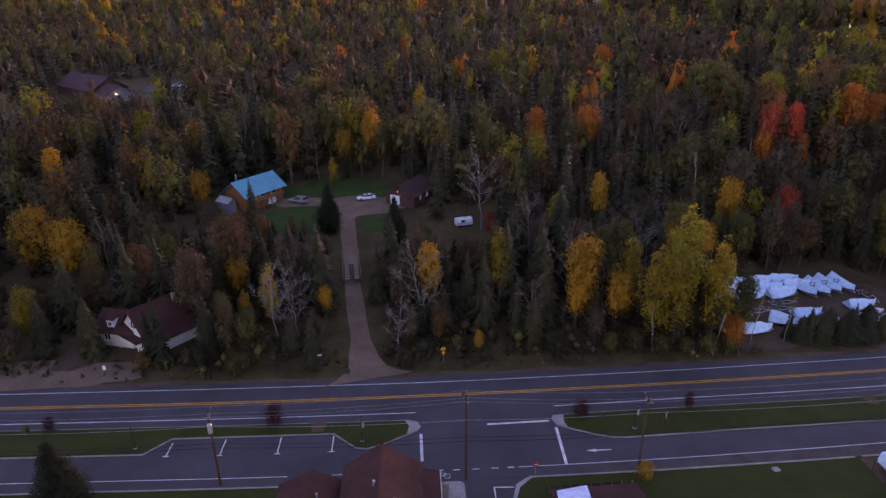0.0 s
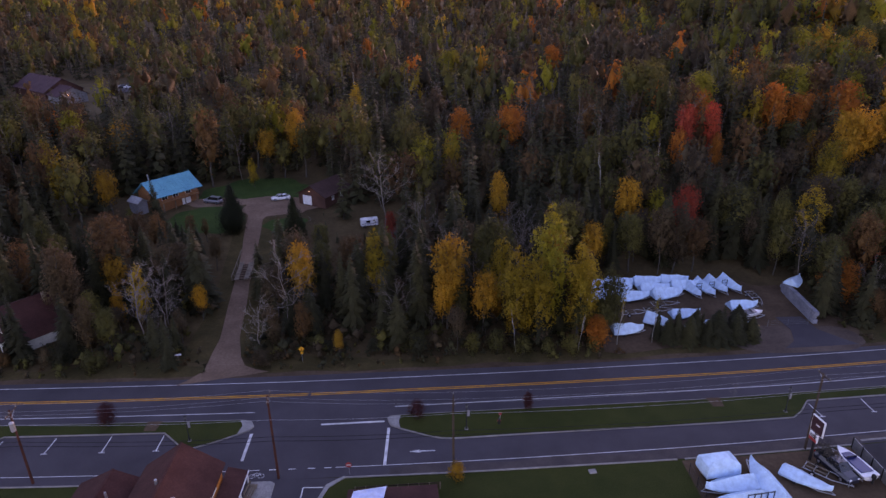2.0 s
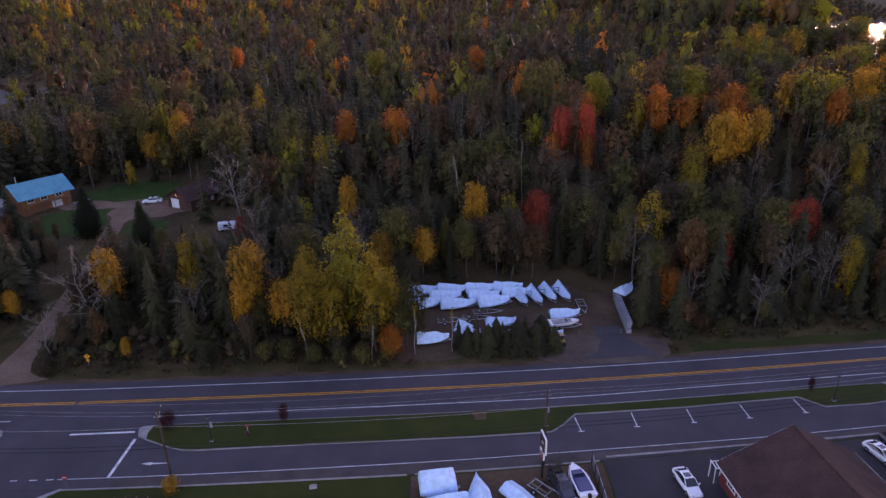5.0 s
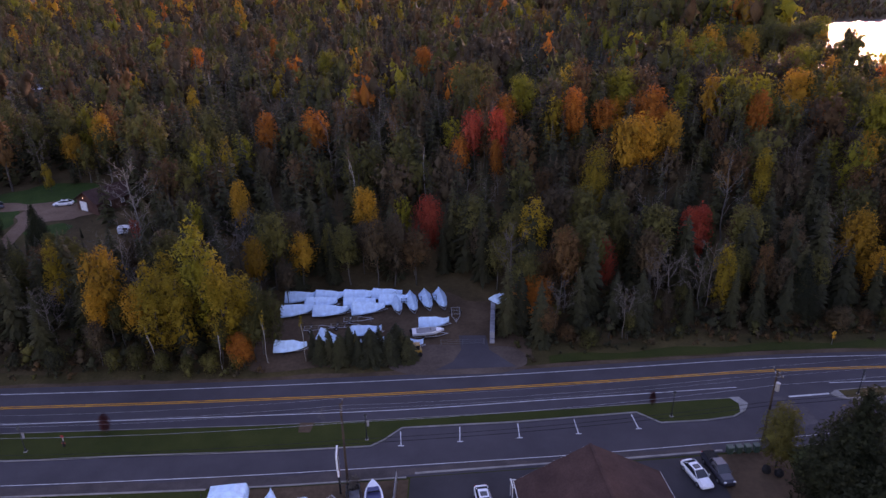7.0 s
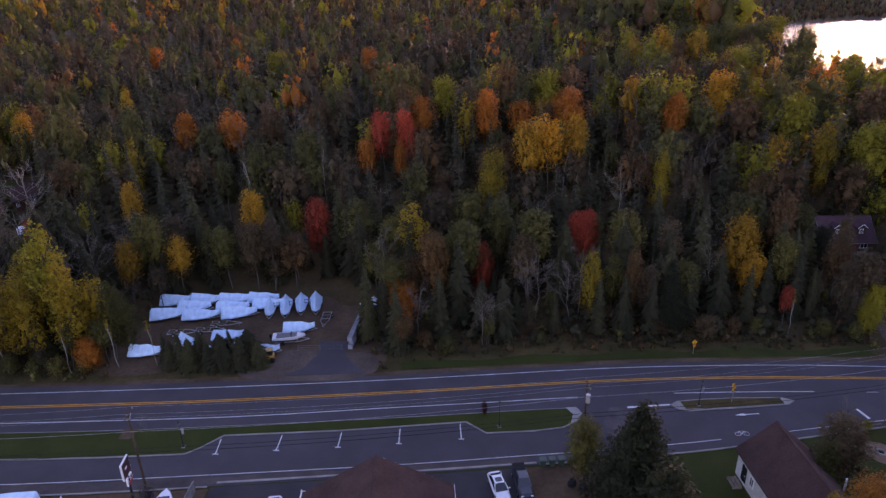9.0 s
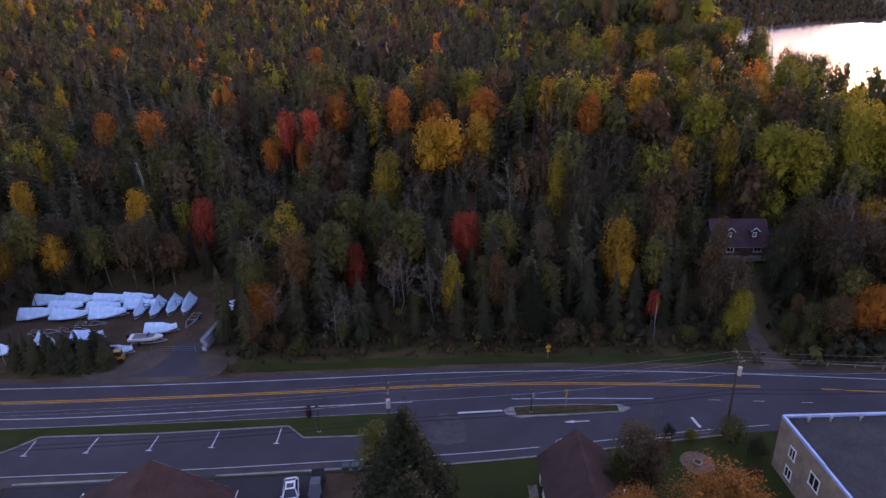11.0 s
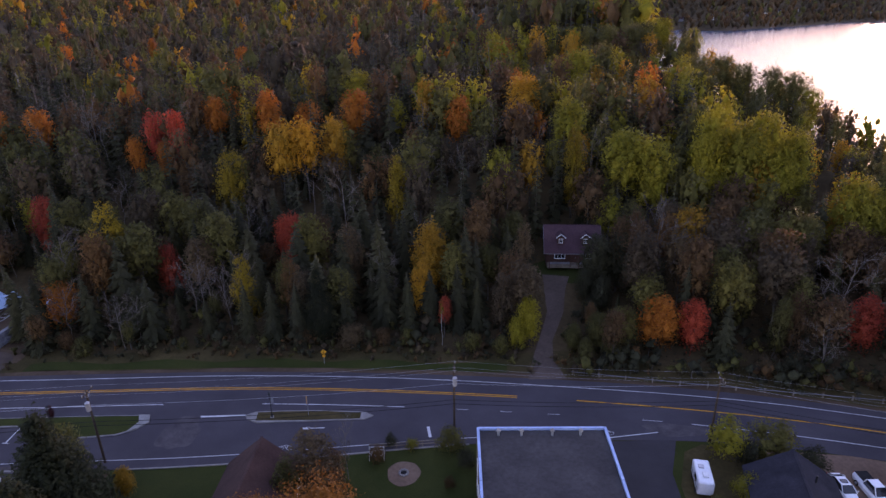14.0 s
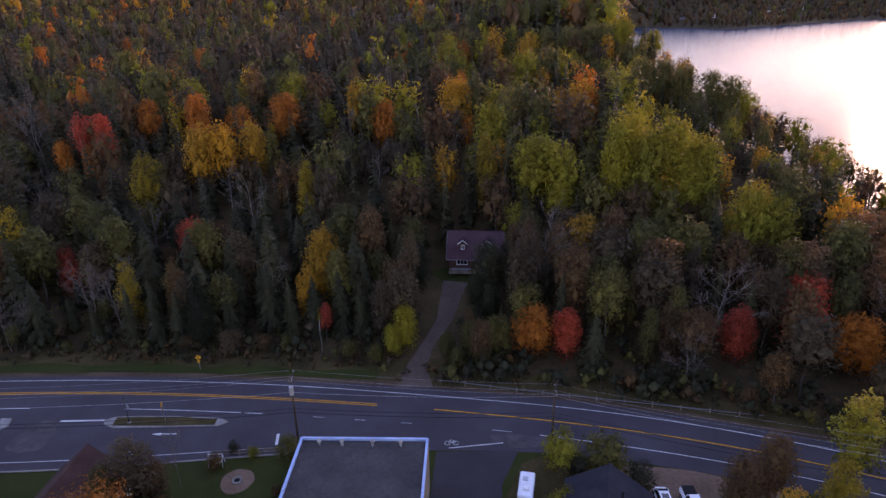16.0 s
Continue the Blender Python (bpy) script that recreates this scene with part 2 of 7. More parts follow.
def lake_gap(x, y):
    """Metres into the lake; minus on land."""
    return min(x - between(NEAR_SHORE, y), between(FAR_SHORE, x) - y)


def land(x, y):
    hill = 6 * rise((y - 97) / 60) + 8 * rise((y - 150) / 130) + 14 * rise((y - 280) / 420) + 16 * rise((y - 700) / 900)
    hill += 6.5 * rise((y - 128) / 45) * rise((x - 40) / 70)
    d = lake_gap(x, y)
    k = rise((4 - d) / (46 - 29 * rise((y - 235) / 40)))
    near = (1 - k) * (-7.2 + 3.6 * rise((10 - d) / 20)) + k * hill
    inland = y - between(FAR_SHORE, x)
    w = rise((x - 335) / 60) * rise((inland + 120) / 60)
    return (1 - w) * near + w * (-7.2 + 4 * rise((inland + 10) / 20) + 78 * rise(inland / 420))


# ---- roads: lines along x ----
ROAD_TOP = smooth_line(((-300, 80.5), (-60, 78.7), (-28, 78.6), (0, 79.2), (25, 80.1), (52, 81.2), (77, 82.8), (97, 84.2), (116, 86.2), (134, 87.9), (152, 88.9), (166, 89.1), (180, 89.0), (195, 88.5), (205, 87.6), (220, 85.6), (237, 82), (260, 74.5), (300, 58), (345, 35)))
ROAD_LOW = smooth_line(((-300, 58), (-32, 56.8), (-14, 56.7), (3, 56.8), (14, 57.1), (29, 57.5), (61, 59.1), (80, 60.8), (102, 63), (126, 65.7), (145, 68.4), (160, 71.5), (172, 74), (190, 75.6), (200, 76.6), (218, 75), (233, 71.8), (260, 63), (300, 47), (345, 24)))
EDGE_TOP = smooth_line(((-300, 79.2), (-60, 77.5), (-27, 77.4), (5, 77.7), (42, 79.2), (76, 81.3), (97, 83), (116, 84.9), (134, 86.9), (151, 87.7), (165, 87.9), (179, 87.4), (195, 86.6), (207, 85.8), (220, 84), (237, 80.3), (260, 73), (300, 56.5), (345, 33)))
CENTRE = smooth_line(((-300, 75.8), (-58, 74), (-26, 73.8), (5, 74.3), (41, 75.8), (73, 77.6), (97, 79.7), (115, 81.5), (133, 83.5), (150, 84.4), (163, 84.5), (178, 84.3), (187, 83.9), (205, 82.6), (219, 80.8), (231, 78.4), (260, 69.5), (300, 53), (345, 30)))
EDGE_LOW = smooth_line(((-300, 72), (-56, 70.3), (-25, 70.1), (1, 70.3), (21, 71), (39, 72), (71, 73.6), (84, 74.5), (97, 76.1), (115, 77.8), (128, 79.3), (142, 80.4), (162, 81), (194, 80.3), (201, 79.7), (219, 77.4), (234, 74.3), (260, 66), (300, 49.5), (345, 26.5)))
BIKE = smooth_line(((-300, 60), (-48, 58.6), (-15, 58.3), (14, 58.8), (35, 59.6), (62, 61.2), (80, 62.8), (106, 65.1), (120, 66.9), (135, 68.5), (145, 70.1), (172, 75.1), (196, 77.7)))
KERB_TOP = smooth_line(((-300, 70.4), (-55, 68.7), (-25, 68.5), (0, 68.6), (20, 68.9), (38, 69.8), (66, 71), (97, 73.6), (114, 75.3), (128, 76.9)))


def axis(*runs):
    out = []
    for a, b, s in runs:
        out += list(np.arange(a, b, s))
    return out


gx = axis((-2600, -600, 200), (-600, -160, 22), (-160, 330, 5), (330, 800, 20), (800, 3200, 160)) + [3200]
gy = axis((-900, 0, 100), (0, 84, 6), (84, 180, 4), (180, 420, 9), (420, 1200, 26), (1200, 4300, 155)) + [4300]
hv = np.array([[land(x, y) for x in gx] for y in gy])
gv = np.stack([np.tile(gx, len(gy)), np.repeat(gy, len(gx)), hv.ravel()], 1)
gi = (np.arange(len(gy) - 1)[:, None] * len(gx) + np.arange(len(gx) - 1)).ravel()
gf = np.stack([gi, gi + 1, gi + 1 + len(gx), gi + len(gx)], 1)


def quad_mesh(name, v, f, mats, which=None, tint=None, way=None):
    """One mesh from arrays of faces with four corners, or three and -1."""
    me = bpy.data.meshes.new(name)
    me.vertices.add(len(v))
    me.vertices.foreach_set("co", np.asarray(v, np.float32).ravel())
    f = np.asarray(f, np.int32)
    sides = (f >= 0).sum(1).astype(np.int32)
    flat = f.ravel()
    flat = flat[flat >= 0]
    me.loops.add(len(flat))
    me.loops.foreach_set("vertex_index", flat)
    me.polygons.add(len(f))
    me.polygons.foreach_set("loop_start", (np.cumsum(sides) - sides).astype(np.int32))
    me.polygons.foreach_set("loop_total", sides)
    for m in mats:
        me.materials.append(m)
    if which is not None:
        me.polygons.foreach_set("material_index", np.asarray(which, np.int32))
    me.update(calc_edges=True)
    if tint is not None:
        me.attributes.new("tint", "FLOAT", "FACE").data.foreach_set("value", np.asarray(tint, np.float32))
    if way is not None:
        me.attributes.new("way", "FLOAT_VECTOR", "POINT").data.foreach_set("vector", np.asarray(way, np.float32).ravel())
    return me


FLOOR = surface("forest_floor", (0.05, 0.033, 0.015), (0.105, 0.07, 0.032), 1.2, 0.1, 0.95, bumps=0.8, depth=0.1)
ground_mesh = quad_mesh("ground", gv, gf, [FLOOR])
ground_mesh.polygons.foreach_set("use_smooth", np.ones(len(gf), bool))
tagged(new("ground", ground_mesh), "forest floor of brown leaf litter", "ground", kind="structure")

# the lake
water, nt, p = node_mat("lake_water")
p.inputs["Base Color"].default_value = (0.02, 0.048, 0.08, 1)
p.inputs["Roughness"].default_value = 0.2
# Low IOR dims the mirrored sky; the tint paints its reflection bluer.
p.inputs["IOR"].default_value = 1.05
p.inputs["Specular Tint"].default_value = (0.8, 0.94, 1.0, 1)
tc = nt.nodes.new("ShaderNodeTexCoord")
mp = nt.nodes.new("ShaderNodeMapping")
mp.inputs["Scale"].default_value = (0.25, 0.6, 1)
nz = nt.nodes.new("ShaderNodeTexNoise")
nz.inputs["Scale"].default_value, nz.inputs["Detail"].default_value = 1.2, 5
nt.links.new(tc.outputs["Object"], mp.inputs[0])
nt.links.new(mp.outputs[0], nz.inputs["Vector"])
bump(nt, p, nz.outputs["Fac"], 0.3, 0.2)
bm = bmesh.new()
prism(bm, [(225, -300), (3100, -300), (3100, 1500), (300, 1500), (225, 700)], LAKE_Z - 0.5, LAKE_Z)
solid("lake", bm, water, "calm lake water shining in the low sun", "lake", kind="structure")

# paved area, verges, drives
xs = list(np.arange(-300, 346, 3.0))
solid("road", ribbon(bmesh.new(), ROAD_LOW, ROAD_TOP, 0.03, xs), ASPHALT, "grey asphalt highway with a side road beside it", "road", kind="structure")
solid("shoulder", ribbon(bmesh.new(), [(x, y - 0.1) for x, y in ROAD_TOP], [(x, y + 1.0 + 0.5 * math.sin(x * 0.31) * math.sin(x * 0.13)) for x, y in ROAD_TOP], 0.02, xs), DIRT, "brown gravel shoulder along the highway", "shoulder", kind="structure")
verge_xs = [x for x in xs if x > -120 and x < 300]
solid("verge", ribbon(bmesh.new(), [(x, y + 0.9) for x, y in ROAD_TOP], [(x, y + (7 if 100 < x < 240 else 4.5) + 1.2 * math.sin(x * 0.21)) for x, y in ROAD_TOP], 0.012, verge_xs), DRY_GRASS, "rough dry grass verge before the trees", "verge", kind="structure")
solid("verge_grass", ribbon(bmesh.new(), [(x, y + 1.2) for x, y in ROAD_TOP], [(x, y + 3.4 + 0.5 * math.sin(x * 0.37)) for x, y in ROAD_TOP], 0.02, [x for x in xs if 99 < x < 179]), GRASS, "green grass strip beside the highway", "verge", kind="structure")
bm = bmesh.new()
prism(bm, [(-300, -60), (345, -60), (345, 24)] + [(x, y - 0.05) for x, y in ROAD_LOW if x < 345][::-1], -0.05, 0.015)
solid("lawn", bm, GRASS, "mown autumn lawn beside the road", "lawn", kind="structure")
bm = bmesh.new()
prism(bm, [(3.2, -40), (12.6, -40), (12.6, 53), (13.5, 55.2), (15, 57), (1, 57), (3.2, 55)], -0.02, 0.024)
solid("side_street", bm, ASPHALT, "grey asphalt side street", "road", kind="structure")
bm = bmesh.new()
prism(bm, [(81.5, -20), (119, -20), (119, 64.6), (102, 62.8), (81.5, 60.8)], -0.02, 0.024)
solid("parking_lot", bm, FRESH_ASPHALT, "dark asphalt forecourt with parked cars", "parking lot", kind="structure")
bm = bmesh.new()
prism(bm, [(119, 40), (128.5, 40), (128.5, 65.6), (119, 64.6)], -0.02, 0.02)
solid("gravel_yard", bm, DIRT, "brown gravel yard beside the forecourt", "yard", kind="structure")
bm = bmesh.new()
prism(bm, [(57.5, 30), (81.3, 30), (81.3, 60.5), (66, 59.2), (57.5, 58.6)], -0.02, 0.02)
solid("boat_yard", bm, DIRT, "brown dirt yard where boats are kept", "yard", kind="structure")
bm = bmesh.new()
prism(bm, [(189, 20), (197, 20), (196.5, 70), (198.5, 76.4), (188, 75.2)], -0.02, 0.024)
solid("driveway_near", bm, FRESH_ASPHALT, "dark asphalt driveway beside the flat-roofed building", "driveway", kind="structure")
bm = bmesh.new()
prism(bm, [(210, 60), (226, 58), (229, 72.4), (219, 74.6), (209, 75)], -0.02, 0.02)
solid("gravel_parking", bm, GRAVEL, "pale gravel parking patch by the road", "parking lot", kind="structure")


bm = bmesh.new()
prism(bm, [(197.2, 30), (206, 30), (206.5, 62), (210.2, 64), (209, 74.6), (201.5, 75.6), (198.9, 74), (197, 68)], -0.02, 0.022)
solid("rough_grass", bm, DRY_GRASS, "rough brown grass round the camper", "verge", kind="structure")


def draped(name, line, widths, material, label, category, z=0.05):
    """A track laid on the land along a line of the plan."""
    bm = bmesh.new()
    pts = []
    for i in range(len(line) - 1):
        for s in np.linspace(0, 1, 7)[:-1]:
            pts.append((Vector(line[i]).lerp(Vector(line[i + 1]), s), widths[i] + (widths[i + 1] - widths[i]) * s))
    pts.append((Vector(line[-1]), widths[-1]))
    rows = []
    for i, (p2, w) in enumerate(pts):
        d = (pts[min(i + 1, len(pts) - 1)][0] - pts[max(i - 1, 0)][0]).normalized()
        side = Vector((-d.y, d.x))
        row = []
        for s in (-0.5, -0.25, 0, 0.25, 0.5):
            q = p2 + side * (w * s + (0.1 * math.sin(i * 0.5 + s * 9) if abs(s) == 0.5 else 0))
            row.append(bm.verts.new((q.x, q.y, land(q.x, q.y) + z)))
        rows.append(row)
    for a, b in zip(rows, rows[1:]):
        for i in range(4):
            bm.faces.new((a[i], a[i + 1], b[i + 1], b[i]))
    bmesh.ops.recalc_face_normals(bm, faces=bm.faces[:])
    for fc in bm.faces:
        fc.smooth = True
    return solid(name, bm, material, label, category, kind="structure")


def patch(name, cx, cy, rx, ry, material, label, category, z=0.05, seed=0, power=1.0, wobble=1.0):
    """A yard of uneven outline laid on the land."""
    bm = bmesh.new()
    rings = []
    for r in np.linspace(0.0, 1.0, 8)[1:]:
        ring = []
        for k in range(36):
            a = k * math.tau / 36
            w = r * (1 + wobble * (0.1 * math.sin(3 * a + seed) + 0.06 * math.sin(7 * a + 2 * seed)))
            c, s = math.cos(a), math.sin(a)
            x, y = cx + rx * w * math.copysign(abs(c) ** power, c), cy + ry * w * math.copysign(abs(s) ** power, s)
            ring.append(bm.verts.new((x, y, land(x, y) + z)))
        rings.append(ring)
    mid = bm.verts.new((cx, cy, land(cx, cy) + z))
    for k in range(36):
        bm.faces.new((mid, rings[0][k], rings[0][(k + 1) % 36]))
        for a, b in zip(rings, rings[1:]):
            bm.faces.new((a[k], b[k], b[(k + 1) % 36], a[(k + 1) % 36]))
    bmesh.ops.recalc_face_normals(bm, faces=bm.faces[:])
    return solid(name, bm, material, label, category, kind="structure")


DRIVE = ((-5.8, 79), (-6.1, 80.2), (-6.5, 81.8), (-7.2, 84.6), (-8.3, 91), (-9.7, 99), (-11.6, 111), (-13.6, 126), (-15.6, 139), (-15, 146))
HOUSE_DRIVE = ((183, 88.8), (182.6, 94), (183.4, 100), (185.6, 109), (186, 116), (186.5, 121))
draped("drive_verge", DRIVE[3:9], (16, 13, 11, 9, 9, 9), DRY_GRASS, "rough grass beside the gravel drive", "verge", 0.04)
draped("gravel_drive", DRIVE, (14, 9.6, 6.6, 4.8, 3.5, 3.2, 3.2, 3.2, 3.8, 7.5), GRAVEL, "pale gravel drive running up to the houses", "driveway", 0.07)
patch("drive_court", -11.5, 147, 9.5, 6.0, GRAVEL, "gravel turning court between house and garage", "driveway", 0.09, 1.0, 0.7)
patch("drive_spur", -26.5, 149.5, 9, 3, GRAVEL, "gravel parking spur before the blue-roofed house", "driveway", 0.08, 2.0)
patch("house_lawn", -19, 158, 15, 10, LUSH, "green lawn before the wood", "lawn", 0.05, 3.0)
patch("garden_lawn", -27, 140, 9, 8, LUSH, "green lawn beside the drive", "lawn", 0.05, 4.0)
patch("drive_lawn", -7.5, 136, 5, 4, LUSH, "green lawn beside the drive", "lawn", 0.05, 5.0)
draped("house_drive", HOUSE_DRIVE, (6, 3.0, 2.4, 2.6, 4.0, 5.0), PACKED, "grey gravel drive up to a wooden house", "driveway", 0.07)
patch("house_garden", 189, 123, 7, 4, GRASS, "lawn before a wooden house", "lawn", 0.05, 6.0)
patch("boat_lot", 75, 97, 22, 12.5, DIRT, "brown dirt lot full of stored boats", "yard", 0.06, 2.0, 0.45)
patch("lot_entry", 87, 87.3, 11, 4.4, PACKED, "gravel entry of the boat lot", "driveway", 0.075, 1.0, 0.6, 0.35)
bm = bmesh.new()
prism(bm, [(84.0, 84.2), (96.6, 85.0), (95.2, 86.6), (92.6, 90), (92.2, 94.6), (87.6, 94.6), (88, 90), (86.6, 86.4)], -0.02, 0.115)
solid("lot_apron", bm, ASPHALT, "dark asphalt apron at the boat lot's gate", "driveway", kind="structure")
patch("road_patch", 133.6, 73.4, 2.6, 3.4, WORN, "paler worn patch of asphalt", "road", 0.036, 3.0)
patch("road_patch", 199, 78.2, 4.5, 1.3, WORN, "paler worn patch of asphalt", "road", 0.036, 1.0)
patch("pull_off", -56, 82.5, 13, 4.0, GRAVEL, "gravel pull-off beside the highway", "driveway", 0.06, 1.5, 0.7)
patch("cabin_drive", -54, 88, 3.5, 5, DIRT, "dirt drive of the white cabin", "driveway", 0.07, 2.5)


# ---- trees: templates as arrays of four-sided faces ----
def unit(v):
    return v / (np.linalg.norm(v, axis=-1, keepdims=True) + 1e-9)


def cards(rng, centre, normal, size, narrow=0.55):
    """Leaf sprays: one slender three-cornered blade for each centre."""
    n = len(centre)
    t = unit(np.cross(normal, rng.normal(size=(n, 3))))
    s = np.cross(normal, t)
    a = size[:, None] * rng.uniform(0.8, 1.25, (n, 1))
    b = a * narrow * rng.uniform(0.7, 1.3, (n, 1))
    v = np.stack([centre + t * a * 1.1, centre - t * a * 0.7 + s * b, centre - t * a * 0.7 - s * b], 1).reshape(-1, 3)
    return v, np.concatenate([np.arange(3 * n).reshape(-1, 3), np.full((n, 1), -1)], 1)


def tube(path, radii, sides=5):
    path = np.asarray(path, float)
    d = unit(np.gradient(path, axis=0))
    ref = np.where(np.abs(d[:, 2:3]) > 0.9, [[1.0, 0, 0]], [[0, 0, 1.0]])
    u = unit(np.cross(d, ref))
    w = np.cross(d, u)
    ang = np.arange(sides) * math.tau / sides
    v = path[:, None] + np.asarray(radii)[:, None, None] * (u[:, None] * np.cos(ang)[:, None] + w[:, None] * np.sin(ang)[:, None])
    k = len(path)
    i = (np.arange(k - 1)[:, None] * sides + np.arange(sides)).ravel()
    j = (np.arange(k - 1)[:, None] * sides + (np.arange(sides) + 1) % sides).ravel()
    return v.reshape(-1, 3), np.stack([i, j, j + sides, i + sides], 1)


def joined(bits):
    vs, fs, n = [], [], 0
    for v, f in bits:
        vs.append(v), fs.append(np.where(f < 0, -1, f + n))
        n += len(v)
    return np.concatenate(vs), np.concatenate(fs)


def lobe(rng, centre, radius, rings, seg):
    """One lumpy leaf mass of a crown."""
    lat = np.linspace(0.12, math.pi - 0.25, rings + 1)
    lon = np.arange(seg) * math.tau / seg + rng.uniform(0, math.tau)
    d = np.stack([np.sin(lat)[:, None] * np.cos(lon), np.sin(lat)[:, None] * np.sin(lon), np.cos(lat)[:, None] * np.ones(seg)], -1).reshape(-1, 3)
    v = centre + d * radius * rng.uniform(0.62, 1.2, (len(d), 1))
    i = (np.arange(rings)[:, None] * seg + np.arange(seg)).ravel()
    j = (np.arange(rings)[:, None] * seg + (np.arange(seg) + 1) % seg).ravel()
    return v, np.stack([i, i + seg, j + seg, j], 1), d


def bent_path(rng, a, b, k=4, sway=0.06):
    a, b = np.asarray(a, float), np.asarray(b, float)
    s = np.linspace(0, 1, k)[:, None]
    p = a + (b - a) * s
    p[1:-1] += rng.normal(size=(k - 2, 3)) * np.linalg.norm(b - a) * sway
    return p


def broadleaf(rng, high, wide, masses, sprays, size, foot=0.3, shape=0.8, stem=0.017, rings=4, seg=6, fill=0.6, cone=False):
    """A tree of unit kind: trunk with limbs, and a crown of overlapping leaf masses covered with small sprays."""
    crown, wood, ways = [], [], []
    lean = rng.normal(size=2) * 0.02 * high
    heart = np.array([lean[0], lean[1], high * (foot + 0.3 * (1 - foot))])
    wood.append(tube(bent_path(rng, (0, 0, 0), (*lean, high * 0.8), 5, 0.012), np.linspace(stem, 0.004, 5) * high, 6))
    tops = [(np.array([lean[0], lean[1], high * (foot + (1 - foot) * 0.56)]), np.array([wide * (0.3 if cone else 0.6), wide * (0.3 if cone else 0.6), high * (1 - foot) * 0.44]))]
    for i in range(masses):
        f = (i + rng.uniform(0, 1)) / masses
        r = wide * max(0.2, math.sin(math.pi * (0.16 + 0.76 * f))) ** shape
        if cone:
            r = wide * (1.04 - f) ** 0.75
        a = i * 2.4 + rng.uniform(-0.5, 0.5)
        off = r * rng.uniform(0.35, 0.62)
        rc = r * rng.uniform(0.38, 0.56) + 0.04 * wide
        tall = min(rc * rng.uniform(1.4, 2.5), high * (1 - foot) * 0.34) * (1 - 0.5 * f)
        z = high * (foot + (1 - foot) * f)
        z = min(max(z, high * foot + tall * 0.7), high - tall * rng.uniform(0.95, 1.15))
        tops.append((np.array([lean[0] + off * math.cos(a), lean[1] + off * math.sin(a), z]), np.array([rc, rc, tall])))
        if i % 2 == 0:
            zb = max(0.2, z / high - 0.2) * high
            wood.append(tube(bent_path(rng, (lean[0] * zb / high, lean[1] * zb / high, zb), tops[-1][0], 4, 0.05), np.linspace(0.006, 0.002, 4) * high, 4))
    share = np.array([k[1][0] * (k[1][0] + k[1][2]) for k in tops])
    share = share / share.sum()
    for (c, rad), part_of in zip(tops, share):
        v, f2, d = lobe(rng, c, rad * fill, rings, seg)
        crown.append((v, f2))
        ways.append(unit(0.35 * d + unit((v - heart) * [1, 1, 0.6]) + [0, 0, 0.2]))
        n = max(3, int(sprays * part_of))
        dirs = unit(rng.normal(size=(n, 3)) + [0, 0, 0.2])
        pos = c + dirs * rad * rng.uniform(0.62, 1.22, (n, 1))
        v, f2 = cards(rng, pos, unit(dirs + 0.9 * rng.normal(size=(n, 3))), size * rng.uniform(0.55, 1.35, n))
        crown.append((v, f2))
        ways.append(np.repeat(unit(0.35 * dirs + unit((pos - heart) * [1, 1, 0.6]) + [0, 0, 0.2]), 3, axis=0))
    return joined(wood), (*joined(crown), np.concatenate(ways))


def conifer(rng, high, wide, tiers, around, foot=0.08):
    crown, ways = [], []
    wood = tube([(0, 0, 0), (0, 0, high * 0.5), (0, 0, high)], [0.014 * high, 0.008 * high, 0.001 * high], 6)
    for i in range(tiers):
        f = i / (tiers - 1)
        z = high * (foot + (1.0 - foot) * f ** 0.92)
        r = wide * (1 - f) ** 0.8 * rng.uniform(0.75, 1.15) + 0.01 * high
        n = max(4, int(around * (1 - 0.5 * f)))
        ang = rng.uniform(0, math.tau) + np.arange(n) * math.tau / n + rng.uniform(-0.3, 0.3, n)
        rr = r * rng.uniform(0.6, 1.2, n)
        out = np.stack([np.cos(ang), np.sin(ang), np.zeros(n)], 1)
        side = np.stack([-np.sin(ang), np.cos(ang), np.zeros(n)], 1)
        droop = rr * rng.uniform(0.1, 0.55, n)
        a = np.stack([np.zeros(n), np.zeros(n), z + rng.uniform(-0.01, 0.03, n) * high], 1)
        tip = a + out * rr[:, None] - np.array([0, 0, 1]) * droop[:, None]
        mid = a * 0.42 + tip * 0.58 + np.array([0, 0, 0.04 * high * (1 - f)])
        wdt = (rr * rng.uniform(2.2, 3.6, n) / max(9, n))[:, None]
        drop = np.array([0, 0, 1]) * (rr * rng.uniform(0.05, 0.3, n))[:, None]
        v = np.stack([a, mid - side * wdt - drop, tip, mid + side * wdt - drop * 0.6], 1).reshape(-1, 3)
        crown.append((v, np.arange(4 * n).reshape(-1, 4)))
        ways.append(np.repeat(unit(out + [0, 0, 0.6]), 4, axis=0))
    return wood, (*joined(crown), np.concatenate(ways))


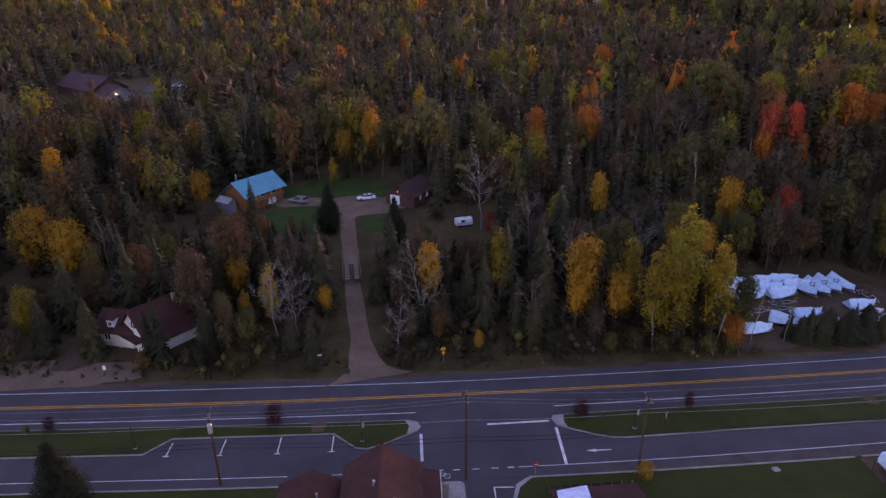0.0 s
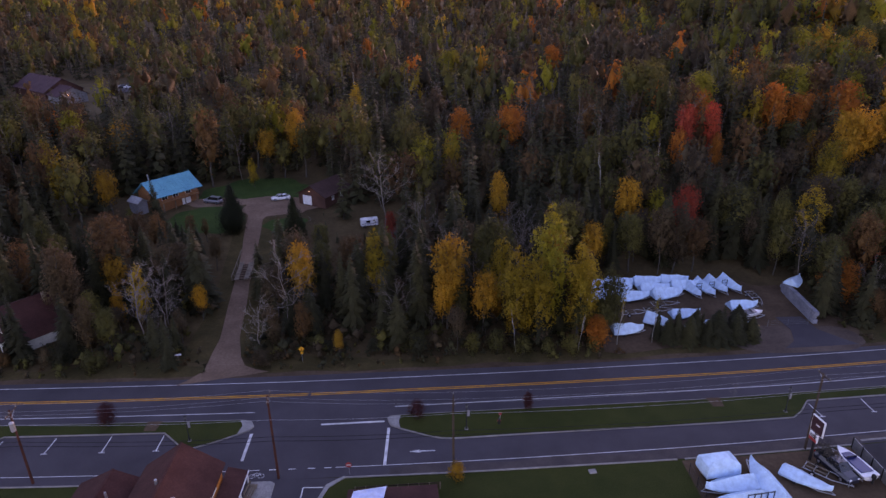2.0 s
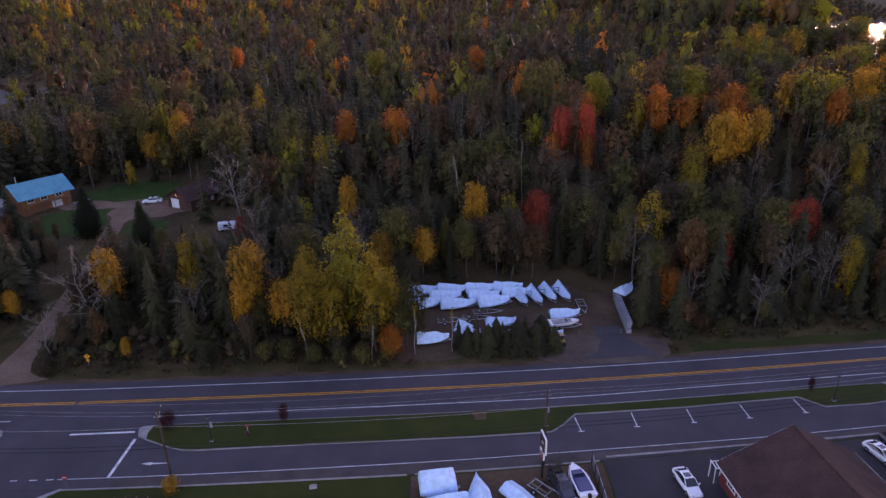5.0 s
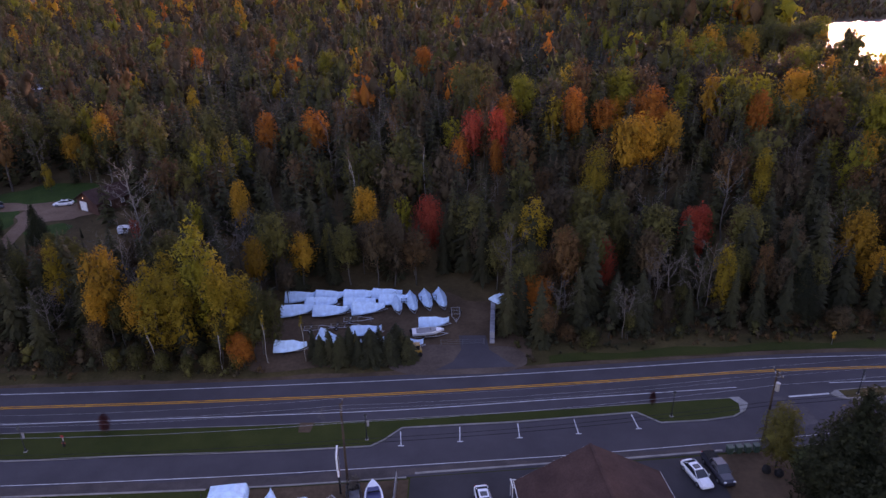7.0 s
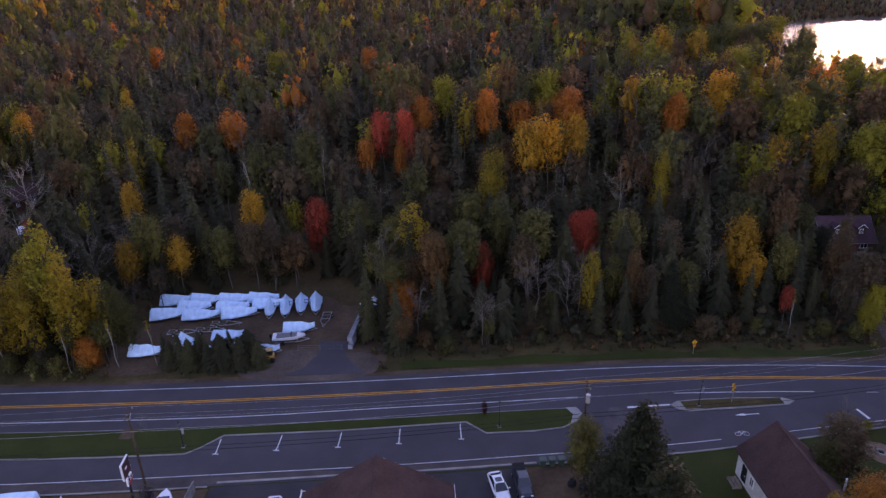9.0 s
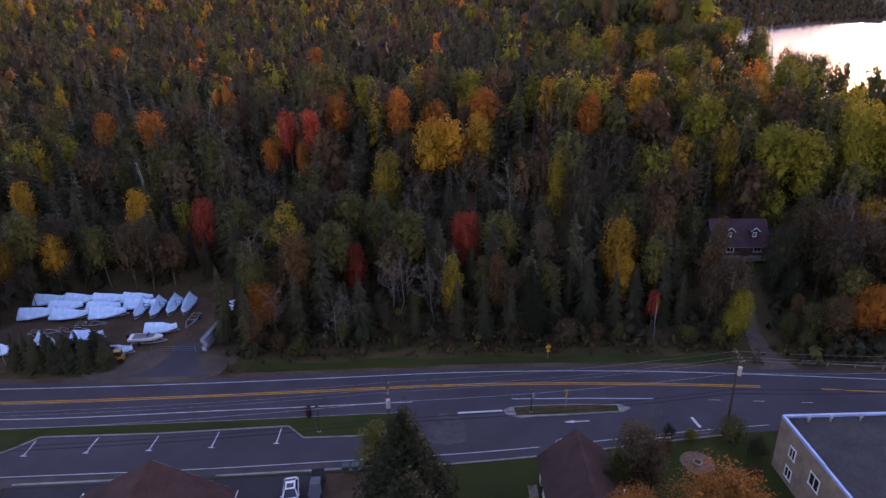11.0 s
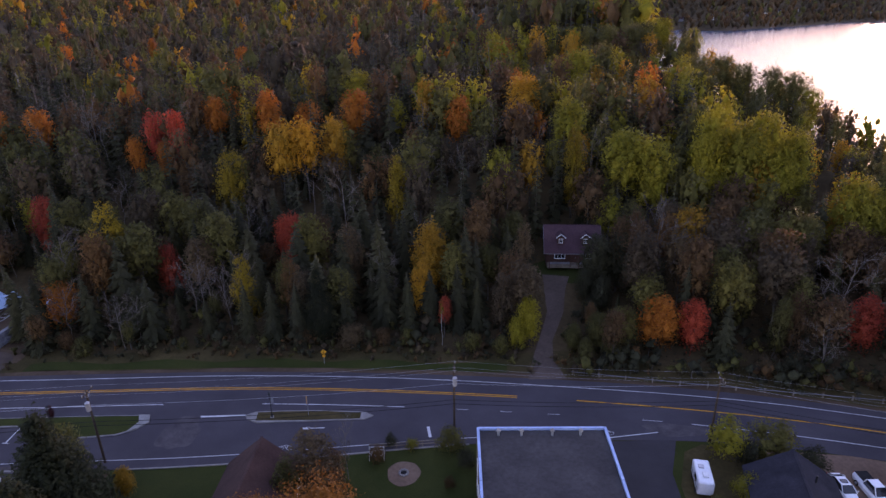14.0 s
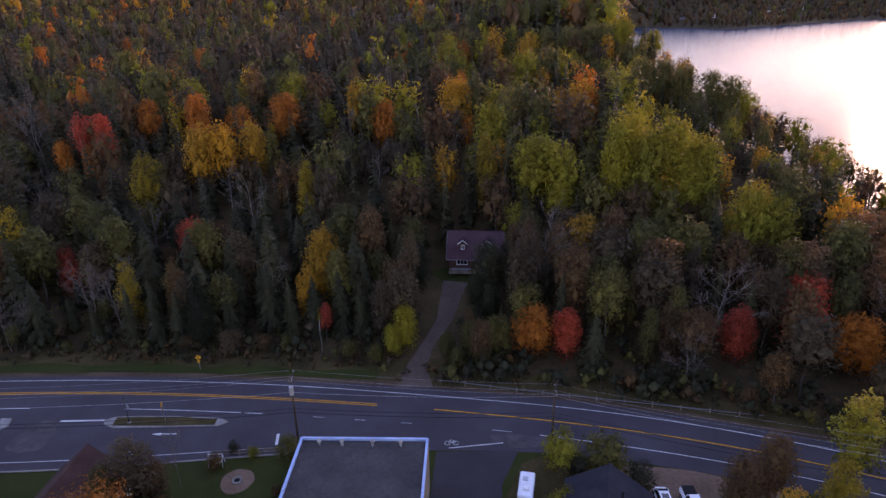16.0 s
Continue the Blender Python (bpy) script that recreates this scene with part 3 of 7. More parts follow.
def leafless(rng, high, wide, arms=12):
    """A bare tree: trunk, limbs, branches and twigs."""
    trunk, twigs = [], []
    top = np.array([*(rng.normal(size=2) * 0.05 * high), high * 0.92])
    trunk.append(tube(bent_path(rng, (0, 0, 0), top, 6, 0.015), np.linspace(0.008, 0.002, 6) * high, 5))
    for i in range(arms):
        f = 0.28 + 0.62 * (i + rng.uniform(0, 1)) / arms
        a = i * 2.4 + rng.uniform(-0.5, 0.5)
        base = top * f
        reach = wide * (1.15 - 0.7 * abs(f - 0.5)) * rng.uniform(0.7, 1.1)
        tip = base + np.array([math.cos(a) * reach, math.sin(a) * reach, high * rng.uniform(0.12, 0.28)])
        twigs.append(tube(bent_path(rng, base, tip, 4, 0.06), np.linspace(0.0032, 0.0012, 4) * high, 3))
        for _ in range(6):
            s = rng.uniform(0.3, 1.0)
            b2 = base + (tip - base) * s
            t2 = b2 + unit((tip - base) / np.linalg.norm(tip - base) + rng.normal(size=3) * 0.7 + [0, 0, 0.4]) * reach * rng.uniform(0.3, 0.55)
            twigs.append(tube(np.stack([b2, t2]), [0.0015 * high, 0.0008 * high], 3))
            for _ in range(5):
                b3 = b2 + (t2 - b2) * rng.uniform(0.25, 1.0)
                t3 = b3 + unit((t2 - b2) / np.linalg.norm(t2 - b2) + rng.normal(size=3) * 0.8 + [0, 0, 0.3]) * reach * rng.uniform(0.14, 0.3)
                twigs.append(tube(np.stack([b3, t3]), [0.0011 * high, 0.0007 * high], 3))
    v, f = joined(twigs)
    return joined(trunk), (v, f, unit(v - np.array([0, 0, 0.5 * high])))


rng = np.random.default_rng(7)
SHAPES = {
    "spruce": [conifer(rng, 1, w, 38, 19) for w in (0.17, 0.2, 0.15, 0.23)],
    "pine": [broadleaf(rng, 1, w, 44, 20000, 0.0125, 0.04, 0.75, rings=2, seg=5, fill=0.55, cone=True) for w in (0.36, 0.32)],
    "aspen": [broadleaf(rng, 1, w, 11, 3300, 0.0122, 0.18, 0.6, 0.011, rings=2, seg=5, fill=0.42) for w in (0.16, 0.19, 0.14, 0.21)],
    "hardwood": [broadleaf(rng, 1, w, 16, 2300, 0.0165, 0.38, 0.5, 0.012, rings=2, seg=5, fill=0.42) for w in (0.2, 0.25, 0.22, 0.28)],
    "maple": [broadleaf(rng, 1, w, 20, 5000, 0.016, 0.14, 0.6, rings=2, seg=5, fill=0.42) for w in (0.3, 0.34, 0.27)],
    "bare": [leafless(rng, 1, w) for w in (0.24, 0.3, 0.2)],
    "birch": [broadleaf(rng, 1, 0.06, 4, 110, 0.013, 0.62, 0.8, 0.0055, rings=2, seg=4, fill=0.3), broadleaf(rng, 1, 0.05, 4, 90, 0.013, 0.58, 0.8, 0.006, rings=2, seg=4, fill=0.3)],
    "bush": [broadleaf(rng, 1, w, 9, 1700, 0.03, 0.08, 0.5, rings=2, seg=5, fill=0.45) for w in (0.55, 0.45)],
}
SHAPES["garden"] = [broadleaf(np.random.default_rng(3), 1, 0.34, 30, 17000, 0.0085, 0.14, 0.6, rings=2, seg=5, fill=0.42)]
# thinned shapes for the woods further off
FAR_SHAPES = {
    "spruce": [conifer(rng, 1, w, 19, 10) for w in (0.15, 0.18, 0.2)],
    "aspen": [broadleaf(rng, 1, w, 7, 620, 0.019, 0.2, 0.6, rings=2, seg=4, fill=0.48) for w in (0.16, 0.19)],
    "hardwood": [broadleaf(rng, 1, w, 11, 720, 0.0215, 0.3, 0.5, rings=2, seg=4, fill=0.48) for w in (0.22, 0.26, 0.3, 0.24)],
    "bare": [leafless(rng, 1, 0.24, 6), leafless(rng, 1, 0.2, 6)],
}
DISTANT_SHAPES = {
    "spruce": [conifer(rng, 1, w, 10, 7) for w in (0.18, 0.21)],
    "hardwood": [broadleaf(rng, 1, w, 4, 100, 0.037, 0.25, 0.5, rings=2, seg=4, fill=0.66) for w in (0.26, 0.3, 0.34)],
}
SHORE_SHAPES = {
    "spruce": [conifer(rng, 1, 0.24, 5, 5)],
    "hardwood": [broadleaf(rng, 1, 0.4, 2, 12, 0.1, 0.1, 0.5, rings=2, seg=5, fill=0.95)],
}
KIND_NAME = {"spruce": "spruce_tree", "pine": "pine_tree", "aspen": "aspen_tree", "hardwood": "hardwood_tree", "maple": "maple_tree", "garden": "maple_tree", "bare": "bare_tree", "birch": "birch_tree", "bush": "shrub"}
TONE_WORDS = {"spruce": "dark green", "olive": "dull olive-green", "rust": "rusty brown", "grey": "half-bare greyish brown", "gold": "golden-orange", "yellow": "bright yellow", "ygreen": "yellow-green", "orange": "glowing orange", "red": "crimson red", "amber": "amber-brown", "maroon": "dark maroon", "pine": "deep dark green"}
SHAPE_WORDS = {"spruce": "spruce with drooping tiers of needles", "pine": "dense pine with broad needle boughs", "aspen": "slender aspen in autumn leaf", "hardwood": "hardwood tree with a rounded autumn crown", "maple": "spreading maple in autumn leaf", "garden": "dense garden maple in autumn leaf", "birch": "thin birch with a pale trunk", "bush": "low shrub in autumn leaf"}
tree_meshes = {}
for kind, shapes in SHAPES.items():
    for i, ((wv, wf), (cv, cf, cn)) in enumerate(shapes):
        wood = PALE_BARK if kind == "birch" else TWIG if kind == "bare" else BARK
        a = quad_mesh("trunk", wv, wf, [wood])
        b = quad_mesh("crown", cv, cf, [TWIG if kind == "bare" else LEAF["olive"]], way=cn)
        tree_meshes[kind, i] = (a, b)


def plant(kind, tone, x, y, high, wide=1.0, turn=0.0, variant=0, tilt=0.0, z=None):
    """One tree of its own, standing on the land."""
    a, b = tree_meshes[kind, variant % len(SHAPES[kind])]
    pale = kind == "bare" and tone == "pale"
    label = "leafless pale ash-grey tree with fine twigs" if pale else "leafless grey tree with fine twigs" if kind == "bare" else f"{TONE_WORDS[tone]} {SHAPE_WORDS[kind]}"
    base = land(x, y) if z is None else z
    root = thing(KIND_NAME[kind], pose(x, y, base - 0.05, tilt, tilt * 0.6, turn) @ Matrix.Diagonal((high * wide, high * wide, high, 1)), label, "shrub" if kind == "bush" else "tree", "trees of the wood" if y > 78 else "trees by the road")
    for name, me in (("trunk", a), ("crown", b)):
        ob = new(name, me)
        ob.parent = root
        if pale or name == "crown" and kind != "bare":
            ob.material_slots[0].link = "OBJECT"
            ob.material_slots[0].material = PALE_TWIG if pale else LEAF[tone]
    return root


KEY = random.Random(11)
bright = []
for kind, tone, wide, rows in (
    ("aspen", "gold", 1.0, ((-87, 149, 15), (-48.5, 138.6, 13), (-12.2, 175, 17.5), (-19, 172, 13), (42.0, 128.3, 15), (29, 93, 17.6), (28, 91, 12), (35, 90.6, 12), (3.3, 97.6, 15), (-31, 102, 11), (49.6, 107, 13), (57.7, 111, 12))),
    ("aspen", "gold", 1.0, ((68.5, 125.1, 15), (131.4, 146.5, 19.4), (137.9, 148.9, 19), (-15, 98, 7), (11.5, 84.5, 5), (126.3, 144.6, 20))),
    ("maple", "gold", 1.0, ((-75.9, 119, 14.5), (-68, 115, 13), (162.6, 112, 15), (182.3, 180.6, 19))),
    ("aspen", "yellow", 1.0, ((16.4, 100.6, 15), (38.8, 96, 15.5), (-72, 157, 15), (-63.6, 91.5, 11), (-23.7, 95, 12), (102, 113, 17), (154.0, 133.8, 18), (117.0, 136.0, 18), (2.6, 207, 17), (-21, 161, 8), (191.2, 142.1, 20))),
    ("aspen", "ygreen", 1.0, ((46.8, 91.7, 22),)),
    ("aspen", "yellow", 1.0, ((40.2, 87.4, 17), (43.8, 87.2, 15.5), (50.6, 87.6, 18), (53.4, 91, 14))),
    ("aspen", "olive", 0.9, ((55.6, 89, 13), (57.6, 90.5, 11))),
    ("bush", "olive", 0.9, ((37, 84.6, 4.5), (41, 84.2, 3.5), (49, 84.4, 3.6), (45, 84, 3), (52.6, 84.6, 3))),
    ("spruce", "spruce", 2.1, ((65.5, 86.8, 5), (68.8, 86.4, 5.5), (71.8, 86.2, 5), (73.6, 87, 6), (76.6, 86.8, 5.5), (79.4, 87.2, 4.6), (70, 87.6, 6.2), (77.6, 88.4, 6))),
    ("aspen", "ygreen", 1.25, ((-77.7, 180, 17), (200.9, 140.5, 20), (206.8, 137.9, 20), (202.7, 143.5, 19), (205.9, 136.6, 15), (199.2, 217.4, 19), (106.8, 183.8, 18), (135.2, 187.8, 19), (190.9, 158.6, 19), (34.5, 271, 18))),
    ("maple", "ygreen", 0.8, ((218.4, 141.1, 19.5), (224, 139.6, 22), (229.6, 142.6, 23.5), (235, 140.4, 20.5), (221.4, 145.6, 22.5), (232, 138, 18), (240, 123.6, 19.5), (244.1, 124.2, 17))),
    ("aspen", "orange", 1.15, ((33.9, 174.2, 17.4), (49.4, 171.6, 18.2), (75.6, 256.7, 17), (139.0, 168.4, 18), (118.7, 164.5, 19), (126, 168, 15), (164.6, 165.6, 17), (100.1, 170.7, 16))),
    ("maple", "orange", 1.2, ((200.6, 98.4, 9.5), (248, 97.5, 10))),
    ("aspen", "orange", 1.15, ((-5.7, 341, 17), (-36.6, 315, 16))),
    ("maple", "orange", 1.2, ((53.5, 85.5, 6), (100.6, 99, 9))),
    ("aspen", "red", 0.8, ((97.6, 154.6, 18.2), (92.0, 155.2, 18))),
    ("aspen", "orange", 0.8, ((97.6, 148.6, 13.5), (88.4, 150.5, 14))),
    ("maple", "red", 1.1, ((206.2, 98.2, 9), (243, 104, 13), (232, 99, 10))),
    ("maple", "red", 0.72, ((115, 110, 11), (81.4, 124.4, 13), (136, 119, 13), (17.5, 127.5, 7), (134.7, 120, 12))),
    ("aspen", "ygreen", 1.3, ((240, 282, 21), (236, 279, 20), (250, 277, 17), (259.5, 191, 14))),
    ("aspen", "olive", 1.3, ((231, 270, 20), (224, 268, 19.5), (217, 266, 19), (228, 277, 19), (209, 268, 19), (201, 270, 19), (219, 276, 19), (273, 227, 14), (268, 213, 13.5))),
    ("maple", "olive", 0.95, ((241.6, 210, 18), (235.5, 214, 17.5), (246, 205, 17), (251.5, 199, 17), (256, 195, 16.5))),
    ("spruce", "spruce", 0.9, ((245.6, 271.4, 20.5), (249.5, 274, 17.5), (258.3, 282, 20), (255.5, 279.5, 14), (262, 285, 12), (257.5, 151.4, 13), (260.1, 147.0, 12), (263.0, 142.2, 11), (253.9, 153.8, 13), (265.7, 139.7, 10), (248, 206, 17))),
    ("maple", "spruce", 0.9, ((193.4, 114.6, 12), (190.8, 112, 7), (197, 116, 12), (199.5, 113, 10), (193.5, 109, 7), (179.5, 116, 11), (203, 112, 9.5))),
    ("maple", "olive", 1.0, ((191, 97, 7), (195.2, 98, 7.5), (187.6, 96.5, 5.5), (193, 94.5, 5), (189, 94, 4))),
    ("maple", "ygreen", 0.85, ((180.6, 98.8, 8.5), (178.6, 97, 6))),
    ("aspen", "red", 0.9, ((166.6, 100, 7.5),)),
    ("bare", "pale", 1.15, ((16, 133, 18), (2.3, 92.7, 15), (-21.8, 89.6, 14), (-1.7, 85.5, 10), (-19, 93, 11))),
    ("bare", "", 1.0, ((124.6, 101.7, 13), (116, 95.7, 9), (115, 93, 10), (161.9, 116, 14), (-51, 100, 11), (123, 103, 12), (130, 100.5, 12))),
    ("birch", "grey", 0.8, ((65.9, 134.6, 20.8), (80.1, 139.8, 20), (0, 233, 20))),
    ("birch", "yellow", 1.0, ((50.2, 84.8, 9), (40, 85, 10), (166.5, 97.5, 8), (57, 86.5, 10), (63, 87, 9))),
    ("pine", "pine", 0.72, ((-18.9, 133, 11.5), (-3.4, 127, 11), (146, 98.6, 13))),
    ("spruce", "spruce", 1.0, ((-35.8, 133, 13), (-51.4, 87.6, 11), (-39.8, 85.0, 12), (146, 99.5, 15), (158.0, 122.1, 17), (143, 97, 11), (75, 88, 6.5), (67, 87, 6.5), (95.8, 95.5, 14), (101, 92, 12))),
    ("spruce", "spruce", 1.15, ((-41.6, 86.0, 9), (-53.4, 90, 9), (170.4, 107, 15), (-3.8, 114.7, 13), (-6, 105, 12), (-60, 98, 14), (71, 87.5, 5.5), (78.5, 88, 5), (64, 88, 5.5), (145, 102, 13), (150, 100, 12), (98, 97, 11), (172, 103, 10))),
):
    for i, (x, y, h) in enumerate(rows):
        if tone in ("gold", "yellow", "ygreen", "orange", "red") and kind != "birch" or kind == "bare":
            bright.append((x, y, h))
        rounded = kind == "aspen" and (tone in ("gold", "orange", "red") or y > 118 and tone != "yellow")
        plant("hardwood" if rounded else kind, tone, x, y, h, (0.85 if rounded else 1.0) * wide * KEY.uniform(0.95, 1.12), KEY.uniform(0, 360), i, KEY.uniform(-2, 2) if kind != "birch" else KEY.uniform(-7, 7))

# trees on the near side of the road
for kind, tone, x, y, h, wide in (
    ("pine", "pine", 130.4, 55.6, 16.4, 1.08), ("pine", "pine", 131.0, 48.8, 14, 1.3), ("pine", "pine", -38.5, 53.2, 10.5, 1.0), ("maple", "olive", 126.4, 62.6, 9.2, 0.95),
    ("garden", "amber", 158.8, 50.4, 14.4, 1.2), ("garden", "amber", 152.4, 50.2, 11, 1.0), ("aspen", "yellow", 148.6, 51, 9, 1.2), ("aspen", "grey", 154.8, 62.4, 10, 1.7), ("aspen", "olive", 152.6, 60.4, 8, 1.5), ("aspen", "rust", 157.6, 63, 7.5, 1.3), ("bare", "rust", 158, 66.4, 9, 0.7),
    ("bush", "olive", 169.8, 72.2, 3.8, 1.1), ("bush", "spruce", 171.8, 69.6, 2.6, 1.1), ("bush", "rust", 161, 69.6, 2.4, 1.0), ("bush", "ygreen", 164.8, 72, 1.8, 1.0), ("bush", "spruce", 162, 72.5, 2.2, 0.8),
    ("aspen", "ygreen", 237, 72.5, 13, 1.5), ("aspen", "yellow", 231, 66, 10, 1.5), ("maple", "rust", 223, 68.0, 8.0, 1.0), ("aspen", "gold", 226, 63, 8, 1.5), ("maple", "yellow", 241, 66, 11, 1.0),
    ("bush", "ygreen", 203.2, 73.6, 5.6, 1.0), ("bush", "olive", 209.4, 73.2, 5.6, 1.15), ("bush", "spruce", 212.4, 71, 4, 1.0), ("maple", "rust", 226.6, 70, 9.5, 0.9), ("maple", "rust", 221.6, 65.5, 7, 1.0), ("bush", "ygreen", 203.9, 66.4, 3.6, 1.1), ("bush", "spruce", 205.5, 71.5, 4, 0.8), ("bush", "olive", 199.5, 63.2, 3, 1), ("maple", "gold", 133, 61.8, 4.4, 0.9), ("bush", "rust", 170, 66, 1.6, 1), ("bush", "gold", 29.4, 56.2, 2.6, 0.9),
):
    plant(kind, tone, x, y, h, wide, KEY.uniform(0, 360), int(x) % 3)

# ---- the wood ----
KEEP_CLEAR = ((-40, 152, 13, 11), (-26, 150, 9, 8), (-12, 148, 12, 9), (0, 151, 7.5, 7.5), (-19, 158, 14, 9), (-27, 140, 8, 8), (-8, 135, 5, 5), (189, 126, 9, 9), (76, 97, 23, 13), (88, 88, 12, 7), (-45, 91, 9, 8), (-53, 86, 6, 8), (12, 135, 4, 4), (8, 143, 5, 5), (203, 93.4, 7, 4.6), (180.5, 95, 4, 4.4), (232, 94, 3.5, 4), (246, 93, 6, 4.5), (166.5, 95.5, 3, 4), (5.8, 82, 3, 3.4), (148.6, 91, 2, 3))


def clear_of(x, y, r=0.0):
    for cx, cy, rx, ry in KEEP_CLEAR:
        if ((x - cx) / (rx + r)) ** 2 + ((y - cy) / (ry + r)) ** 2 < 1:
            return False
    for line, w in ((DRIVE, 5.2), (HOUSE_DRIVE, 3.6)):
        for (ax, ay), (bx, by) in zip(line, line[1:]):
            s = max(0, min(1, ((x - ax) * (bx - ax) + (y - ay) * (by - ay)) / ((bx - ax) ** 2 + (by - ay) ** 2)))
            if math.hypot(x - ax - s * (bx - ax), y - ay - s * (by - ay)) < w + r:
                return False
    if 56 < x < 95 and 86 < y < 111:
        return False
    return True


LOW_ZONES = ((-50, -23, 110, 146), (-23, 4, 104, 140), (2, 18, 112, 133), (180.5, 196, 97, 119), (-54, -44, 79, 90), (-165, -92, 205, 256), (55, 95, 82, 90), (-84, -60, 92, 113))


def low_enough(x, y, high):
    """Younger growth below the houses and south of the brightest trees, which need the light."""
    for kx, ky, kh in bright:
        if 0 < ky - y < 15 and abs(x - kx) < 3.4:
            high = min(high, (0.5 * kh + 0.4 * (ky - y) + land(kx, ky) - land(x, y)) * MIX.uniform(0.85, 1.05))
    for x0, x1, y0, y1 in LOW_ZONES:
        if x0 < x < x1 and y0 < y < y1 + 4:
            return min(high, (1.2 + 0.36 * max(0, y1 - y)) * MIX.uniform(0.75, 1.05))
    if lake_gap(x, y) > -34 and y < 250:
        return min(high, MIX.uniform(8, 11))
    if lake_gap(x, y) > -66 and y < 250:
        return min(high, MIX.uniform(10, 13.5))
    return high


def in_view(x, y):
    return -0.74 * y - 22 < x < 215 + 0.68 * y


TONES = ("spruce", "olive", "rust", "grey", "bare", "gold", "yellow", "ygreen", "orange", "red")
MIX = random.Random(5)


def species(x, y):
    warm = noise.noise((x * 0.012, y * 0.012, 3.1))
    # Right: more autumn colour, and some sun glow put into the leaf tones.
    right = rise((x - 120) / 120) * rise((y - 100) / 60)
    left = rise((10 - x) / 120) * rise((y - 220) / 80)
    near = 1 - rise((y - 96) / 22)
    far_off = rise((y - 300) / 250)
    firs = rise((70 - x) / 60) * rise((y - 95) / 20) * (1 - rise((y - 270) / 70))
    odds = [0.58 - 0.2 * right - 0.2 * near - 0.06 * far_off + 0.35 * firs, 0.16 + 0.1 * left + 0.1 * right + 0.08 * far_off, 0.07 + 0.03 * far_off, 0.09 - 0.03 * right + 0.1 * near + 0.08 * far_off, 0.08 - 0.05 * right + 0.02 * near, 0.006 + 0.08 * right + 0.02 * max(0, warm) + 0.012 * far_off, 0.006 + 0.01 * left, 0.02 + 0.16 * right + 0.06 * left * far_off + 0.03 * far_off, (0.003 + 0.04 * right + 0.04 * max(0, warm) * rise((x - 20) / 60)) * (y > 128) + 0.02 * far_off, 0.0]
    if y < 125:
        odds[6:8] = [0.003, 0.006]
        if x > 190:
            odds[0], odds[1], odds[2] = 0.16, 0.3, 0.22
    return MIX.choices(TONES, odds)[0]


BODY = {"spruce": "spruce", "olive": "hardwood", "rust": "hardwood", "grey": "hardwood", "bare": "bare", "gold": "hardwood", "yellow": "aspen", "ygreen": "hardwood", "orange": "hardwood", "red": "hardwood"}


def spots(x0, x1, y0, y1, step):
    for j in range(int((y1 - y0) / step)):
        for i in range(int((x1 - x0) / step)):
            yield x0 + (i + 0.5 * (j % 2) + MIX.uniform(-0.38, 0.38)) * step, y0 + (j + MIX.uniform(-0.38, 0.38)) * step


count = {}
rest = []
under = []
for x, y in spots(-110, 285, 82, 128, 4.9):
    edge = between(ROAD_TOP, x) + (5.2 if 100 < x < 180 else 2.8)
    if y < edge or not clear_of(x, y) or not in_view(x, y) or lake_gap(x, y) > -4:
        continue
    tone = species(x, y)
    front = rise((y - edge) / 14)
    high = MIX.uniform(8, 13) * (1 - front) + MIX.uniform(11, 17.5) * front
    kind = BODY[tone]
    if kind == "hardwood" and MIX.random() < 0.3:
        kind = "aspen"
    if y < edge + 4 and MIX.random() < 0.6:
        kind, high, tone = "bush", MIX.uniform(2.2, 4.8), MIX.choice(("olive", "rust", "grey", "spruce", "grey"))
    high = low_enough(x, y, high)
    if high < 4.6 and kind != "spruce":
        kind, tone = "bush", MIX.choice(("olive", "rust", "spruce", "grey", "spruce"))
    if count.get(kind, 0) < 260:
        count[kind] = count.get(kind, 0) + 1
        plant(kind, tone if tone != "bare" else "rust", x, y, high, MIX.uniform(0.85, 1.2), MIX.uniform(0, 360), MIX.randrange(4), MIX.uniform(-2, 2))
    else:
        rest.append((x, y, tone, high))
for x, y in spots(-110, 285, 80, 100, 2.1):
    edge = between(ROAD_TOP, x) + (3.4 if 100 < x < 180 else 1.5)
    if edge < y < edge + 7 and clear_of(x, y, -2.4) and not (57 < x < 97) and in_view(x, y):
        under.append((x, y, MIX.choice(("olive", "rust", "spruce", "grey", "spruce", "spruce")), MIX.uniform(0.6, 4.2 if x > 186 else 2.1)))
for x, y in spots(126, 182, 90, 102, 2.2):
    edge = between(ROAD_TOP, x) + 4.2
    if edge < y < edge + 6.5 and clear_of(x, y, -2.4):
        under.append((x, y, MIX.choice(("rust", "grey", "rust", "grey", "olive")), MIX.uniform(0.7, 2.4)))
for x, y in spots(-110, 285, 84, 112, 3.4):
    edge = between(ROAD_TOP, x) + (6 if x > 100 else 4)
    if y > edge and clear_of(x, y, -0.5) and not (55 < x < 98 and y < 111) and in_view(x, y):
        under.append((x, y, MIX.choice(("spruce", "grey", "spruce", "spruce", "olive")), MIX.uniform(1.6, 4.2)))
for x, y in spots(-190, 300, 128, 205, 5.8):
    if in_view(x, y) and clear_of(x, y) and lake_gap(x, y) < -3:
        tone = species(x, y)
        rest.append((x, y, "olive" if tone in ("orange", "red") and x > 225 else tone, low_enough(x, y, MIX.uniform(11, 19.5) * (1.1 if y > 160 else 1.0))))


